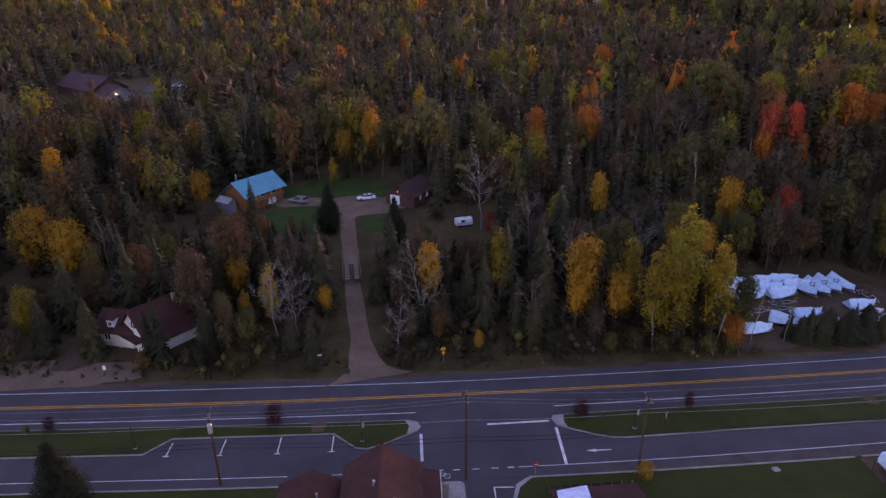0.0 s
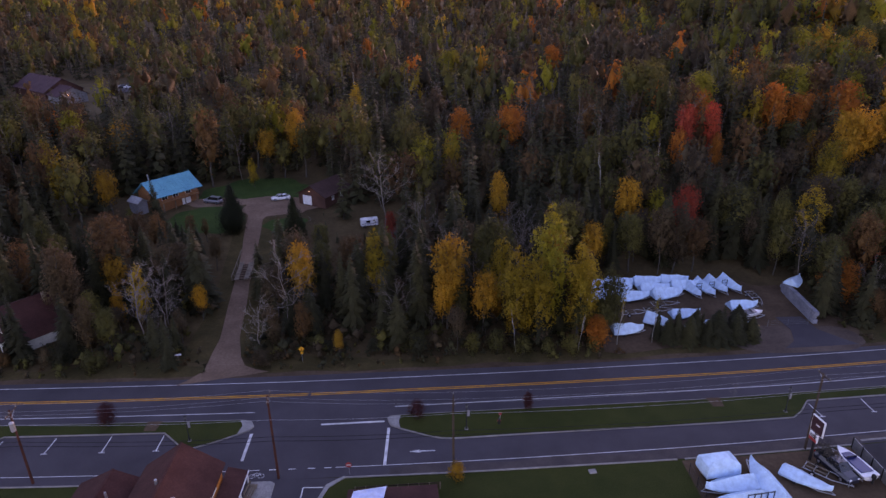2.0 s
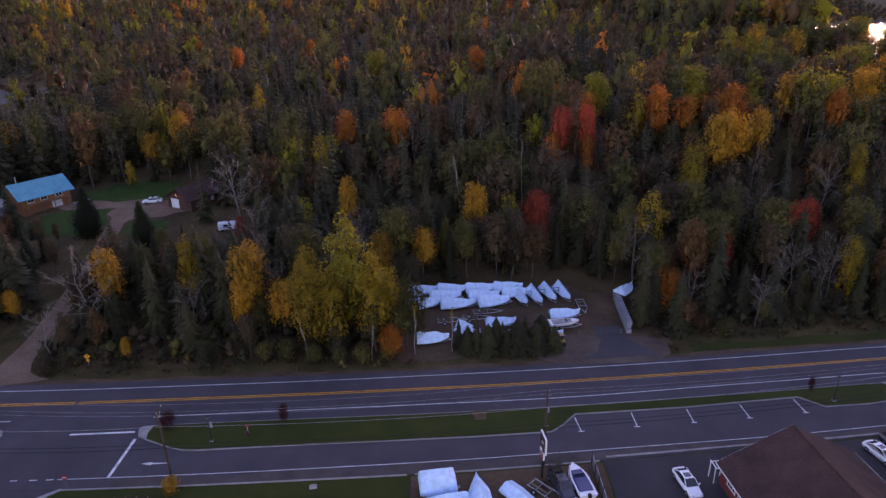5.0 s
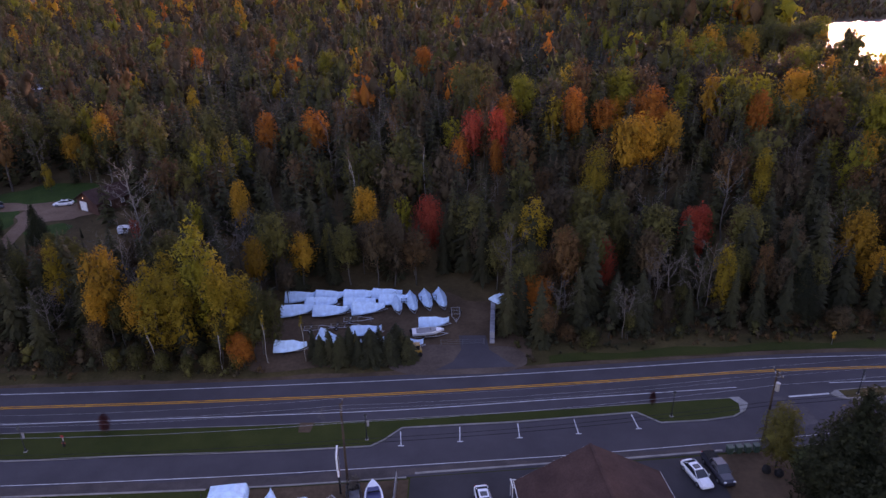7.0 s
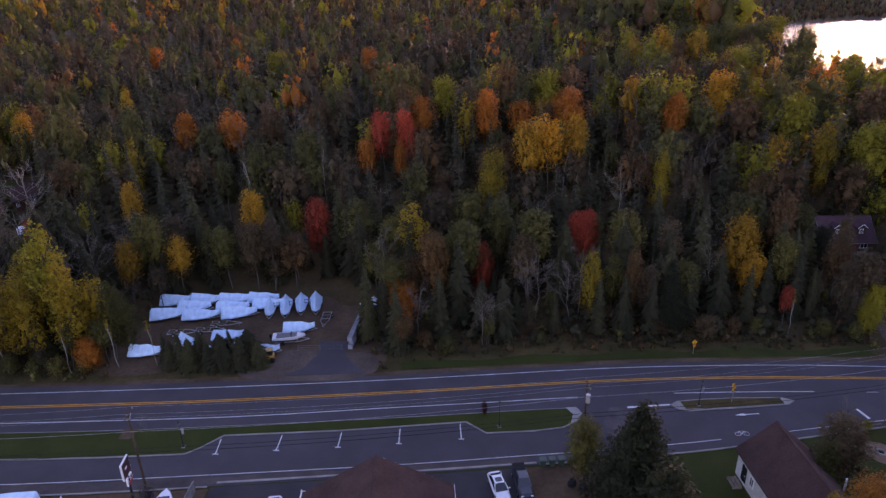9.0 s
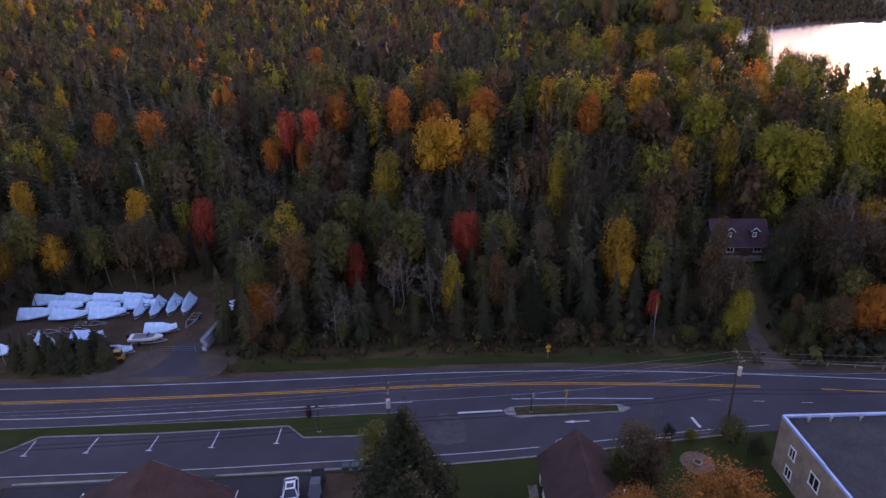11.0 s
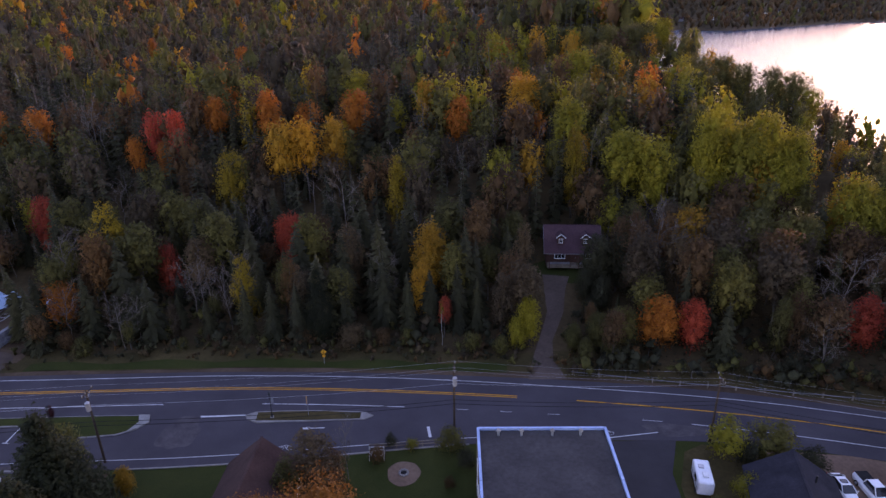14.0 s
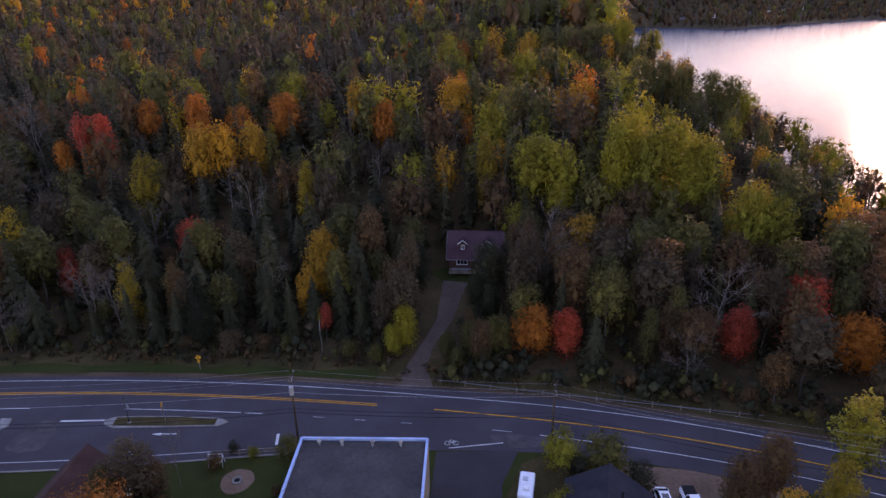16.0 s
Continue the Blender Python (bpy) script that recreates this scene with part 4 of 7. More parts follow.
def woods(name, rows, shapes, label, spread=1.0):
    """Trees too many to count, as one mesh of real leaves and trunks."""
    mats = [FAR_LEAF[k] for k in LEAF_TONES] + [TWIG, BARK]
    slot = {k: i for i, k in enumerate(LEAF_TONES)}
    vs, fs, ws, ts, ns, n = [], [], [], [], [], 0
    for x, y, tone, high in rows:
        kind = BODY[tone]
        if kind not in shapes:
            kind, tone = "hardwood", "grey" if tone == "bare" else tone
        (wv, wf), (cv, cf, cn) = shapes[kind][MIX.randrange(len(shapes[kind]))]
        a, wide, tint = MIX.uniform(0, math.tau), high * spread * MIX.uniform(0.8, 1.15), MIX.random()
        c, s = math.cos(a) * wide, math.sin(a) * wide
        c1, s1 = math.cos(a), math.sin(a)
        for v, f, w, mat in ((wv, wf, np.zeros((len(wv), 3)), len(mats) - (2 if kind == "bare" else 1)), (cv, cf, cn, len(mats) - 2 if kind == "bare" else slot[tone])):
            vs.append(np.stack([x + v[:, 0] * c - v[:, 1] * s, y + v[:, 0] * s + v[:, 1] * c, land(x, y) - 0.1 + v[:, 2] * high], 1))
            ns.append(np.stack([w[:, 0] * c1 - w[:, 1] * s1, w[:, 0] * s1 + w[:, 1] * c1, w[:, 2]], 1))
            fs.append(np.where(f < 0, -1, f + n))
            ws.append(np.full(len(f), mat)), ts.append(np.full(len(f), tint))
            n += len(v)
    me = quad_mesh(name, np.concatenate(vs), np.concatenate(fs), mats, np.concatenate(ws), np.concatenate(ts), np.concatenate(ns))
    tagged(new(name, me), label, "wood", kind="stuff")


woods("undergrowth", under, {"hardwood": [broadleaf(rng, 1, 0.8, 3, 46, 0.066, 0.05, 0.5, rings=2, seg=4)], "spruce": [broadleaf(rng, 1, 0.7, 3, 46, 0.066, 0.05, 0.5, rings=2, seg=4)]}, "low brown undergrowth along the wood's edge")
far = []
for y0, y1, step in ((205, 300, 7.1), (300, 430, 9.4), (430, 560, 12), (560, 900, 17)):
    for x, y in spots(-0.78 * y1 - 30, 330, y0, y1, step):
        if x > 165 and y < 300 and in_view(x, y) and lake_gap(x, y) < -3:
            tone = species(x, y)
            rest.append((x, y, "olive" if tone in ("orange", "red") and x > 225 else tone, low_enough(x, y, MIX.uniform(12, 20))))
        elif in_view(x, y) and lake_gap(x, y) < -3 and not (-155 < x < -97 and 256 < y < 318):
            far.append((x, y, species(x, y), low_enough(x, y, MIX.uniform(12, 21.5) * (1 + 0.5 * rise((y - 400) / 400)) + (15 if y > 310 and lake_gap(x, y) > -80 else 0))))
shore = []
for x, y in spots(300, 830, 890, 1400, 11.5):
    inland = -lake_gap(x, y)
    if 1 < inland < 230:
        shore.append((x, y, MIX.choice(("rust", "grey", "rust", "spruce", "olive", "grey")), MIX.uniform(7, 14)))
woods("shore_wood", shore, SHORE_SHAPES, "brown wooded hillside across the lake", 1.3)
woods("mixed_wood", rest, FAR_SHAPES, "dense mixed autumn wood of spruce and hardwoods")
woods("far_wood", far, DISTANT_SHAPES, "far autumn wood rolling over the hill")


# ---- kerbs, islands and road paint ----
def inset(pts, d):
    """The polygon drawn in by d metres; corners run counter-clockwise or clockwise alike."""
    area = sum(a[0] * b[1] - b[0] * a[1] for a, b in zip(pts, pts[1:] + pts[:1]))
    s = 1 if area > 0 else -1
    out = []
    for i, p2 in enumerate(pts):
        a, b, c = Vector(pts[i - 1]), Vector(p2), Vector(pts[(i + 1) % len(pts)])
        u, w = (b - a).normalized(), (c - b).normalized()
        n1, n2 = Vector((-u.y, u.x)) * s, Vector((-w.y, w.x)) * s
        m = (n1 + n2).normalized()
        out.append(tuple(b + m * d / max(0.5, m.dot(n1))))
    return out


def island(label, low, x0, x1, nose_low, nose_high):
    top = [(x, y) for x, y in KERB_TOP if x0 < x < x1]
    pts = list(low) + list(nose_high) + top[::-1] + list(nose_low)
    root = thing("traffic_island", Matrix(), label, "traffic island", "islands of the road", "structure")
    part("kerb", prism(bmesh.new(), pts, 0.0, 0.17), KERB, root, "pale concrete kerb")
    part("turf", prism(bmesh.new(), inset(pts, 0.15), 0.05, 0.2), GRASS, root, "mown grass turf")
    return root


west = island("long grass island with a pale concrete kerb", [(-299, 64.4), (-51, 63.1), (-34, 63.0), (-31.2, 66), (-9.8, 66.1), (-6.5, 63.1), (-5, 62.9), (-2.8, 63.8), (1.5, 66.2)], -299, 0.5, [], [(2.0, 67.2), (1.4, 68.3)])
east = island("long grass island with parking bays let into it", [(20.6, 66.7), (22.3, 65.8), (25.8, 64.3), (27.5, 63.8), (29.4, 63.7), (44.3, 64.6), (65.2, 65.6), (75.9, 66.4), (77.6, 67.7), (79.8, 70.1), (95.4, 71.3), (112.2, 73.3), (114.9, 71.0), (121.3, 71.5), (125.3, 72.3), (127.4, 73.7)], 21.5, 126.5, [(20.4, 68.8), (20.1, 68.1)], [(128.4, 75.2), (127.7, 76.8)])
isl = [(141.5, 76.7), (143.2, 76.0), (150, 76.8), (157.6, 77.7), (158.7, 78.6), (157.2, 79.3), (151, 79.2), (145.9, 78.8), (142.2, 78.3), (141.1, 77.5)]
small = thing("traffic_island", Matrix(), "small kerbed island of brown earth", "traffic island", "islands of the road", "structure")
part("kerb", prism(bmesh.new(), isl, 0.0, 0.17), KERB, small, "pale concrete kerb")
part("turf", prism(bmesh.new(), [(142.9, 76.45), (150, 77.0), (157.0, 77.8), (156.9, 79.05), (151, 79.0), (146, 78.6), (142.6, 78.15)], 0.05, 0.2), DRY_GRASS, small, "dry brown grass")
for root, pts in ((west, [(0.1, 65.6), (1.5, 66.25), (1.95, 67.2), (1.4, 68.25), (-0.2, 68.5), (0.4, 67.2)]), (east, [(20.7, 66.75), (22.0, 66.0), (21.7, 67.4), (21.9, 68.9), (20.5, 68.7), (20.2, 68.1)]), (east, [(126.4, 73.1), (127.35, 73.8), (128.3, 75.2), (127.6, 76.7), (126.2, 76.6), (127.0, 75.1)])):
    part("paving", prism(bmesh.new(), pts, 0.1, 0.21), CONCRETE, root, "pale concrete island nose")
for root, x in ((west, -12.0), (east, 66.6)):
    y = between(KERB_TOP, x)
    part("crossing", prism(bmesh.new(), [(x - 0.8, y - 2.0), (x + 0.8, y - 2.0), (x + 1.0, y + 0.06), (x - 1.0, y + 0.06)], 0.1, 0.212), DIRT, root, "worn brown crossing path")
for x0, x1, off, wide in ((-299, 2.6, -0.12, 0.16), (15.5, 57, -0.12, 0.2), (58, 81, -0.12, 0.2), (82, 101.5, 0.5, 0.28), (106, 121, 0.35, 0.28), (121.6, 126, 0.0, 0.2), (129, 172, -0.12, 0.2)):
    solid("kerb", band(bmesh.new(), [(x, y + off) for x, y in ROAD_LOW], wide, 0.13, x0, x1, 0.13), KERB, "pale concrete kerb along the side road", "kerb", kind="structure")
solid("kerb", prism(bmesh.new(), [(12.7, 30), (13.1, 30), (13.1, 53), (13.9, 55.4), (15.6, 56.9), (15.5, 57.25), (13.5, 55.8), (12.7, 53.2)], 0.0, 0.14), CONCRETE, "pale concrete kerb round the corner", "kerb", kind="structure")


side = [x for x in xs if 18 < x < 122]
solid("gutter", ribbon(bmesh.new(), [(x, y + 0.62 * rise((x - 76) / 10)) for x, y in ROAD_LOW], [(x, between(BIKE, x) - 0.25 - 0.3 * math.sin(x * 0.4)) for x, y in ROAD_LOW], 0.036, side, 0.02), GUTTER, "worn brownish gutter strip beside the bicycle lane", "gutter", kind="structure")


def stripe(name, line, width, x0, x1, material, label, z=0.04):
    solid(name, band(bmesh.new(), line, width, z, x0, x1), material, label, "road marking", kind="structure")


stripe("edge_line", EDGE_TOP, 0.11, -299, 340, PAINT_WHITE, "white edge line of the highway")
for off in (-0.19, 0.19):
    line = [(x, y + off) for x, y in CENTRE]
    stripe("centre_line", line, 0.13, -299, 8, PAINT_YELLOW, "double yellow centre line")
    stripe("centre_line", line, 0.13, 8.5, 178.4, PAINT_YELLOW, "double yellow centre line")
stripe("centre_line", CENTRE, 0.17, 186.7, 340, PAINT_YELLOW, "yellow centre line")
for x0, x1 in ((-299, 1.2), (21, 128.4), (142.4, 162.6), (201.3, 340)):
    stripe("edge_line", EDGE_LOW, 0.11, x0, x1, PAINT_WHITE, "white edge line of the highway")
for x0, x1 in ((170, 171.6), (176, 177.6), (182.5, 184), (195, 197.5)):
    stripe("dashed_line", EDGE_LOW, 0.06, x0, x1, PAINT_WHITE, "worn white dashed line")
for x0, x1 in ((-299, -14.5), (-9, 4.8), (14.2, 145.5), (150, 176)):
    stripe("lane_line", BIKE, 0.09, x0, x1, PAINT_WHITE, "thin white line of the bicycle lane")
for x in (6.0, 8.4, 10.8, 12.8):
    stripe("dashed_line", BIKE, 0.12, x, x + 0.9, PAINT_WHITE, "short white dashes over the side street")


def bar(x0, y0, x1, y1, width, label, z=0.041):
    a, b = Vector((x0, y0)), Vector((x1, y1))
    n = (b - a).normalized()
    n = Vector((-n.y, n.x)) * width / 2
    pts = [tuple(q) for q in (a - n, b - n, b + n, a + n)]
    solid("painted_bar", prism(bmesh.new(), pts, 0.02, z), PAINT_WHITE, label, "road marking", kind="structure")


bar(2.0, 65.7, 2.15, 60.4, 0.38, "white stop bar across the side road")
bar(20.4, 66.3, 20.3, 59.1, 0.38, "white stop bar across the side road")
bar(11.1, 67.35, 19.7, 67.75, 0.3, "white bar before the island nose")
bar(134.9, 76.9, 141, 77.6, 0.3, "white bar before the island nose")
bar(166.4, 76.8, 166.9, 74.7, 0.38, "white stop bar by the shrubs")
bar(10.8, 55.5, 13.2, 55.45, 0.14, "thin white line at the side street")
bar(10.8, 55.5, 10.8, 46, 0.14, "thin white line at the side street")
bar(189.5, 76.0, 196.5, 77.6, 0.13, "thin white line by the driveway")
for xa, ya, xb, yb in ((-30.9, 65.3, -30.9, 62.7), (-24, 65.7, -24, 62.6), (-16.7, 65.8, -16.6, 62.6), (-9.7, 65.8, -9.6, 62.7), (79.6, 69.5, 79.9, 66.6), (87.6, 70.4, 87.6, 67.4), (95.5, 71.0, 95.5, 68.1), (103.3, 71.9, 103.4, 68.9), (111.4, 72.9, 111.6, 69.9)):
    bar(xa, ya, xb, yb, 0.13, "white line of a parking bay")
    bar(xb - 0.4, yb, xb + 0.4, yb, 0.12, "white cross end of a bay line", 0.043)


def arrow(x, y, way, length, turn):
    m = pose(x, y, 0, 0, 0, turn)
    bm = prism(bmesh.new(), [(way * px * length, py) for px, py in ((-0.5, 0.0), (-0.08, 0.3), (-0.14, 0.09), (0.5, 0.07), (0.5, -0.07), (-0.14, -0.09), (-0.08, -0.3))][::1], 0.02, 0.041)
    bm.transform(m)
    solid("lane_arrow", bm, PAINT_WHITE, "white painted lane arrow", "road marking", kind="structure")


arrow(25.0, 61.5, 1, 3.3, 1.5)
arrow(150.9, 75.5, 1, 3.4, 6)


def bicycle_mark(x, y, turn, s=1.0):
    bm = bmesh.new()
    for cx in (-0.55, 0.55):
        for k in range(12):
            a = k * math.tau / 12
            box(bm, cx + 0.36 * math.cos(a), 0.36 * math.sin(a), 0.036, 0.05, 0.19, 0.012, math.degrees(a))
    for x0, y0, x1, y1 in ((-0.55, 0, -0.2, 0.55), (-0.2, 0.55, 0.35, 0.5), (0.35, 0.5, 0.55, 0), (-0.2, 0.55, 0.05, 0), (0.05, 0, 0.35, 0.5)):
        a = math.degrees(math.atan2(y1 - y0, x1 - x0))
        box(bm, (x0 + x1) / 2, (y0 + y1) / 2, 0.037, math.hypot(x1 - x0, y1 - y0), 0.05, 0.012, a)
    bm.transform(pose(x, y, 0, 0, 0, turn) @ Matrix.Scale(s, 4))
    solid("bicycle_mark", bm, PAINT_WHITE, "white bicycle painted on the lane", "road marking", kind="structure")


bicycle_mark(4.7, 57.6, 3)
bicycle_mark(148.6, 71.4, 6)
bicycle_mark(189.8, 77.0, 6)

# ---- poles, wires, lamps, signs ----
POLES = ((-62, 57.6, 11, False), (-22.3, 57.3, 10.8, True), (7.5, 57.2, 12.1, False), (28.9, 57.6, 11, False), (73.9, 60.2, 11.4, False), (126.9, 67.3, 10.8, True), (170.1, 74.4, 11.3, True), (202.6, 76.2, 9.8, False), (246, 66.8, 10.5, False))
POLE_RED = surface("red_brown_pole", (0.06, 0.02, 0.015), (0.105, 0.036, 0.024), 12, 1.2, 0.85, bumps=0.3)
for i, (x, y, h, can) in enumerate(POLES):
    red = i in (1, 2)
    root = thing("utility_pole", pose(x, y, 0, 0, 0, 4), "reddish wooden utility pole with a crossarm" if red else "grey-brown wooden utility pole with a crossarm", "utility pole", "poles along the road")
    part("pole", rod(bmesh.new(), (0, 0, -0.2), (0, 0, h), 0.17, 0.11, 10), POLE_RED if red else POLE_WOOD, root)
    part("crossarm", box(bmesh.new(), 0.12, 0, h - 0.35, 0.12, 2.4, 0.14, 0, 0.02), POLE_WOOD, root)
    for yy in (-1.05, -0.35, 1.05):
        part("insulator", rod(bmesh.new(), (0.12, yy, h - 0.28), (0.12, yy, h - 0.02), 0.06, 0.04, 8), CONCRETE, root)
    for s in (-1, 1):
        part("brace", rod(bmesh.new(), (0.1, s * 0.7, h - 0.42), (0.1, 0, h - 1.0), 0.025, None, 5), METAL, root)
    if can:
        drum = part("transformer", rod(bmesh.new(), (0.1, -0.45, h - 2.6), (0.1, -0.45, h - 1.5), 0.27, 0.27, 14), KERB, root, "pale grey transformer drum")
        part("lid", rod(bmesh.new(), (0.1, -0.45, h - 1.5), (0.1, -0.45, h - 1.38), 0.29, 0.16, 14), METAL, drum)


def sagging(points, r):
    pts = []
    for a, b in zip(points, points[1:]):
        a, b = np.array(a), np.array(b)
        sag = 0.012 * np.linalg.norm(b - a)
        for s in np.linspace(0, 1, 9)[:-1]:
            p3 = a + (b - a) * s
            p3[2] -= 4 * sag * s * (1 - s)
            pts.append(p3)
    pts.append(np.array(points[-1]))
    return tube(pts, np.full(len(pts), r), 4)


lines = thing("overhead_line", Matrix(), "thin electric wires and thick cables between poles", "power line")
for off, drop, r, mat in ((-1.05, 0.02, 0.008, METAL), (-0.35, 0.02, 0.008, METAL), (1.05, 0.02, 0.008, METAL), (-0.2, 4.6, 0.035, BLACK), (-0.2, 5.2, 0.04, BLACK), (-0.15, 2.2, 0.015, METAL)):
    v, f = sagging([(x + 0.05, y + off, h - drop if drop < 1 else 11 - drop) for x, y, h, _ in POLES], r)
    ob = new("wire", quad_mesh("wire", v, f, [mat]))
    ob.parent = lines

BANNER = surface("faded_banner", (0.16, 0.16, 0.17), (0.27, 0.27, 0.28), 6, 1, 0.7, bumps=0)
GLASS_LAMP = surface("dark_lamp_glass", (0.05, 0.05, 0.05), (0.1, 0.1, 0.1), 8, 1, 0.3, bumps=0)
for x, y, flag in ((-72, 64.6, False), (-35.4, 64.3, False), (-5.8, 64.4, True), (30.9, 65.5, True), (75.3, 67.7, True), (116.7, 72.3, False), (144.9, 77.3, True)):
    root = thing("street_lamp", pose(x, y, 0.19, 0, 0, 8), "black decorative street lamp on the grass island", "street lamp", "lamps along the island")
    part("post", rod(rod(bmesh.new(), (0, 0, 0.5), (0, 0, 3.5), 0.065, 0.045, 10), (0, 0, 0), (0, 0, 0.55), 0.16, 0.09, 10), BLACK_METAL, root)
    part("base_plate", box(bmesh.new(), 0, 0, 0.03, 0.46, 0.46, 0.08, 0, 0.02), KERB, root)
    lantern = part("lantern", rod(bmesh.new(), (0, 0, 3.5), (0, 0, 3.95), 0.13, 0.21, 8), GLASS_LAMP, root)
    part("cap", rod(rod(bmesh.new(), (0, 0, 3.95), (0, 0, 4.15), 0.26, 0.05, 8), (0, 0, 4.15), (0, 0, 4.28), 0.03, 0.01, 6), BLACK_METAL, lantern)
    if flag:
        banner = part("banner", box(bmesh.new(), 0.28, 0, 2.55, 0.32, 0.02, 0.95), BANNER, root, "pale grey fabric banner")
        for z in (2.0, 3.12):
            part("bracket", rod(bmesh.new(), (0, 0, z), (0.46, 0, z), 0.02, None, 6), BLACK_METAL, banner)

SIGN_YELLOW = surface("sign_yellow", (0.62, 0.24, 0.008), (0.78, 0.32, 0.014), 8, 1, 0.5, bumps=0)
for x, y, z in ((5.6, 83.4, 2.1), (148.6, 91.0, 1.9), (-66.5, 85.5, 2.0), (149.7, 78.1, 2.4)):
    root = thing("warning_sign", pose(x, y, 0.2 if y < 80 else land(x, y), 0, 0, -75 if y < 80 else 12), "orange-yellow diamond curve sign on a post", "road sign", "warning signs")
    part("post", box(bmesh.new(), 0, 0.05, 1.3, 0.07, 0.05, 2.7), METAL, root)
    plate = part("plate", rod(bmesh.new(), (0, -0.01, z + 0.25), (0, 0.02, z + 0.25), 0.48, 0.48, 4), SIGN_YELLOW, root)
    part("symbol", box(box(bmesh.new(), 0, -0.025, z + 0.12, 0.09, 0.01, 0.4), 0.06, -0.025, z + 0.4, 0.09, 0.01, 0.3, 0), BLACK, plate)
    tab = part("tab", box(bmesh.new(), 0, -0.01, z - 0.45, 0.45, 0.02, 0.42), SIGN_YELLOW, root)

RED = surface("red_paint", (0.3, 0.02, 0.02), (0.45, 0.04, 0.03), 8, 1, 0.45, bumps=0.05)
root = thing("fire_hydrant", pose(35.4, 66.5, 0.19), "red fire hydrant with a tall marker post", "hydrant")
part("barrel", rod(rod(bmesh.new(), (0, 0, 0), (0, 0, 0.75), 0.17, 0.14, 10), (0, 0, 0.75), (0, 0, 0.95), 0.17, 0.05, 10), BLACK_METAL, root)
part("nozzle", rod(bmesh.new(), (-0.25, 0, 0.5), (0.25, 0, 0.5), 0.08, None, 8), RED, root)
part("marker_post", rod(bmesh.new(), (0.1, 0, 0), (0.1, 0, 1.75), 0.03, None, 6), WHITE, root)
part("marker_plate", box(bmesh.new(), 0.1, -0.03, 1.6, 0.4, 0.03, 0.4, 0, 0.02), RED, root)
root = thing("no_entry_sign", pose(16.1, 57.6, 0), "small red sign on a post at the corner", "road sign")
part("post", rod(bmesh.new(), (0, 0, 0), (0, 0, 1.6), 0.03, None, 6), METAL, root)
plate = part("plate", rod(bmesh.new(), (0, -0.03, 1.5), (0, -0.06, 1.5), 0.38, 0.38, 16), RED, root)
part("stripe", box(bmesh.new(), 0, -0.07, 1.5, 0.5, 0.02, 0.12), WHITE, plate)
root = thing("utility_cover", pose(45.9, 57, 0.015, 0, 0, 10), "pale concrete utility box cover in the lawn", "cover")
part("slab", box(bmesh.new(), 0, 0, 0.08, 0.9, 0.7, 0.2, 0, 0.04), CONCRETE, root)
root = thing("mailbox", pose(-14.5, 84.3, 0, 0, 0, 10), "white mailbox on a wooden post", "mailbox")
part("post", box(bmesh.new(), 0, 0, 0.55, 0.1, 0.1, 1.1), WOOD, root)
part("box_body", box(bmesh.new(), 0, 0, 1.2, 1.1, 0.24, 0.25, 0, 0.05), WHITE, root)
root = thing("marker_sign", pose(-47.6, 82.6, 0), "small white sign board on a post", "sign")
part("post", box(bmesh.new(), 0, 0.04, 0.6, 0.09, 0.07, 1.2), WOOD, root)
part("board", box(bmesh.new(), 0, -0.02, 1.0, 0.45, 0.05, 0.75), WHITE, root)

rail = thing("guard_rail", Matrix(), "long galvanised steel guard rail on posts", "guard rail")
GUARD = ((186.3, 90.2), (195, 89.2), (203.5, 88.15), (212, 87.3), (220.5, 86.5), (231.6, 85.4))
v, f = tube([(x, y, 0.62 + land(x, y)) for x, y in GUARD], np.full(len(GUARD), 0.055), 6)
ob = new("beam", quad_mesh("beam", v, f, [RAIL_STEEL]))
ob.parent = rail
for x in np.arange(186.8, 231.5, 3.8):
    y = between(GUARD, x)
    part("post", box(bmesh.new(), x, y + 0.18, 0.36 + land(x, y), 0.14, 0.16, 0.85), WOOD, rail)


# ---- buildings ----
ROOF_RED = surface("red_brown_shingles", (0.05, 0.019, 0.017), (0.082, 0.032, 0.027), 4.5, 0.4, 0.9, bumps=0.5, depth=0.03)
ROOF_BROWN = surface("brown_shingles", (0.048, 0.025, 0.022), (0.078, 0.041, 0.035), 4.5, 0.4, 0.9, bumps=0.5, depth=0.03)
ROOF_GREY = surface("dark_shingles", (0.016, 0.016, 0.022), (0.032, 0.031, 0.04), 4.5, 0.4, 0.9, bumps=0.5, depth=0.03)
ROOF_BLUE = surface("blue_metal_roof", (0.022, 0.25, 0.34), (0.036, 0.33, 0.42), 3, 0.4, 0.6, 0.0, bumps=0.1)
ROOF_PURPLE = surface("maroon_shingles", (0.06, 0.03, 0.036), (0.095, 0.05, 0.056), 4.5, 0.4, 0.9, bumps=0.5, depth=0.03)
ROOF_TAR = surface("tar_and_gravel_roof", (0.04, 0.036, 0.037), (0.066, 0.06, 0.06), 2.5, 0.25, 0.95, bumps=0.3, depth=0.02)
WALL_ORANGE = surface("orange_siding", (0.42, 0.12, 0.025), (0.55, 0.18, 0.04), 5, 0.5, 0.7, bumps=0.15)
WALL_LOG = surface("varnished_logs", (0.2, 0.07, 0.025), (0.33, 0.125, 0.045), 5, 0.6, 0.55, bumps=0.3)
WALL_WHITE = surface("cream_siding", (0.5, 0.48, 0.42), (0.66, 0.64, 0.57), 5, 0.5, 0.65, bumps=0.15)
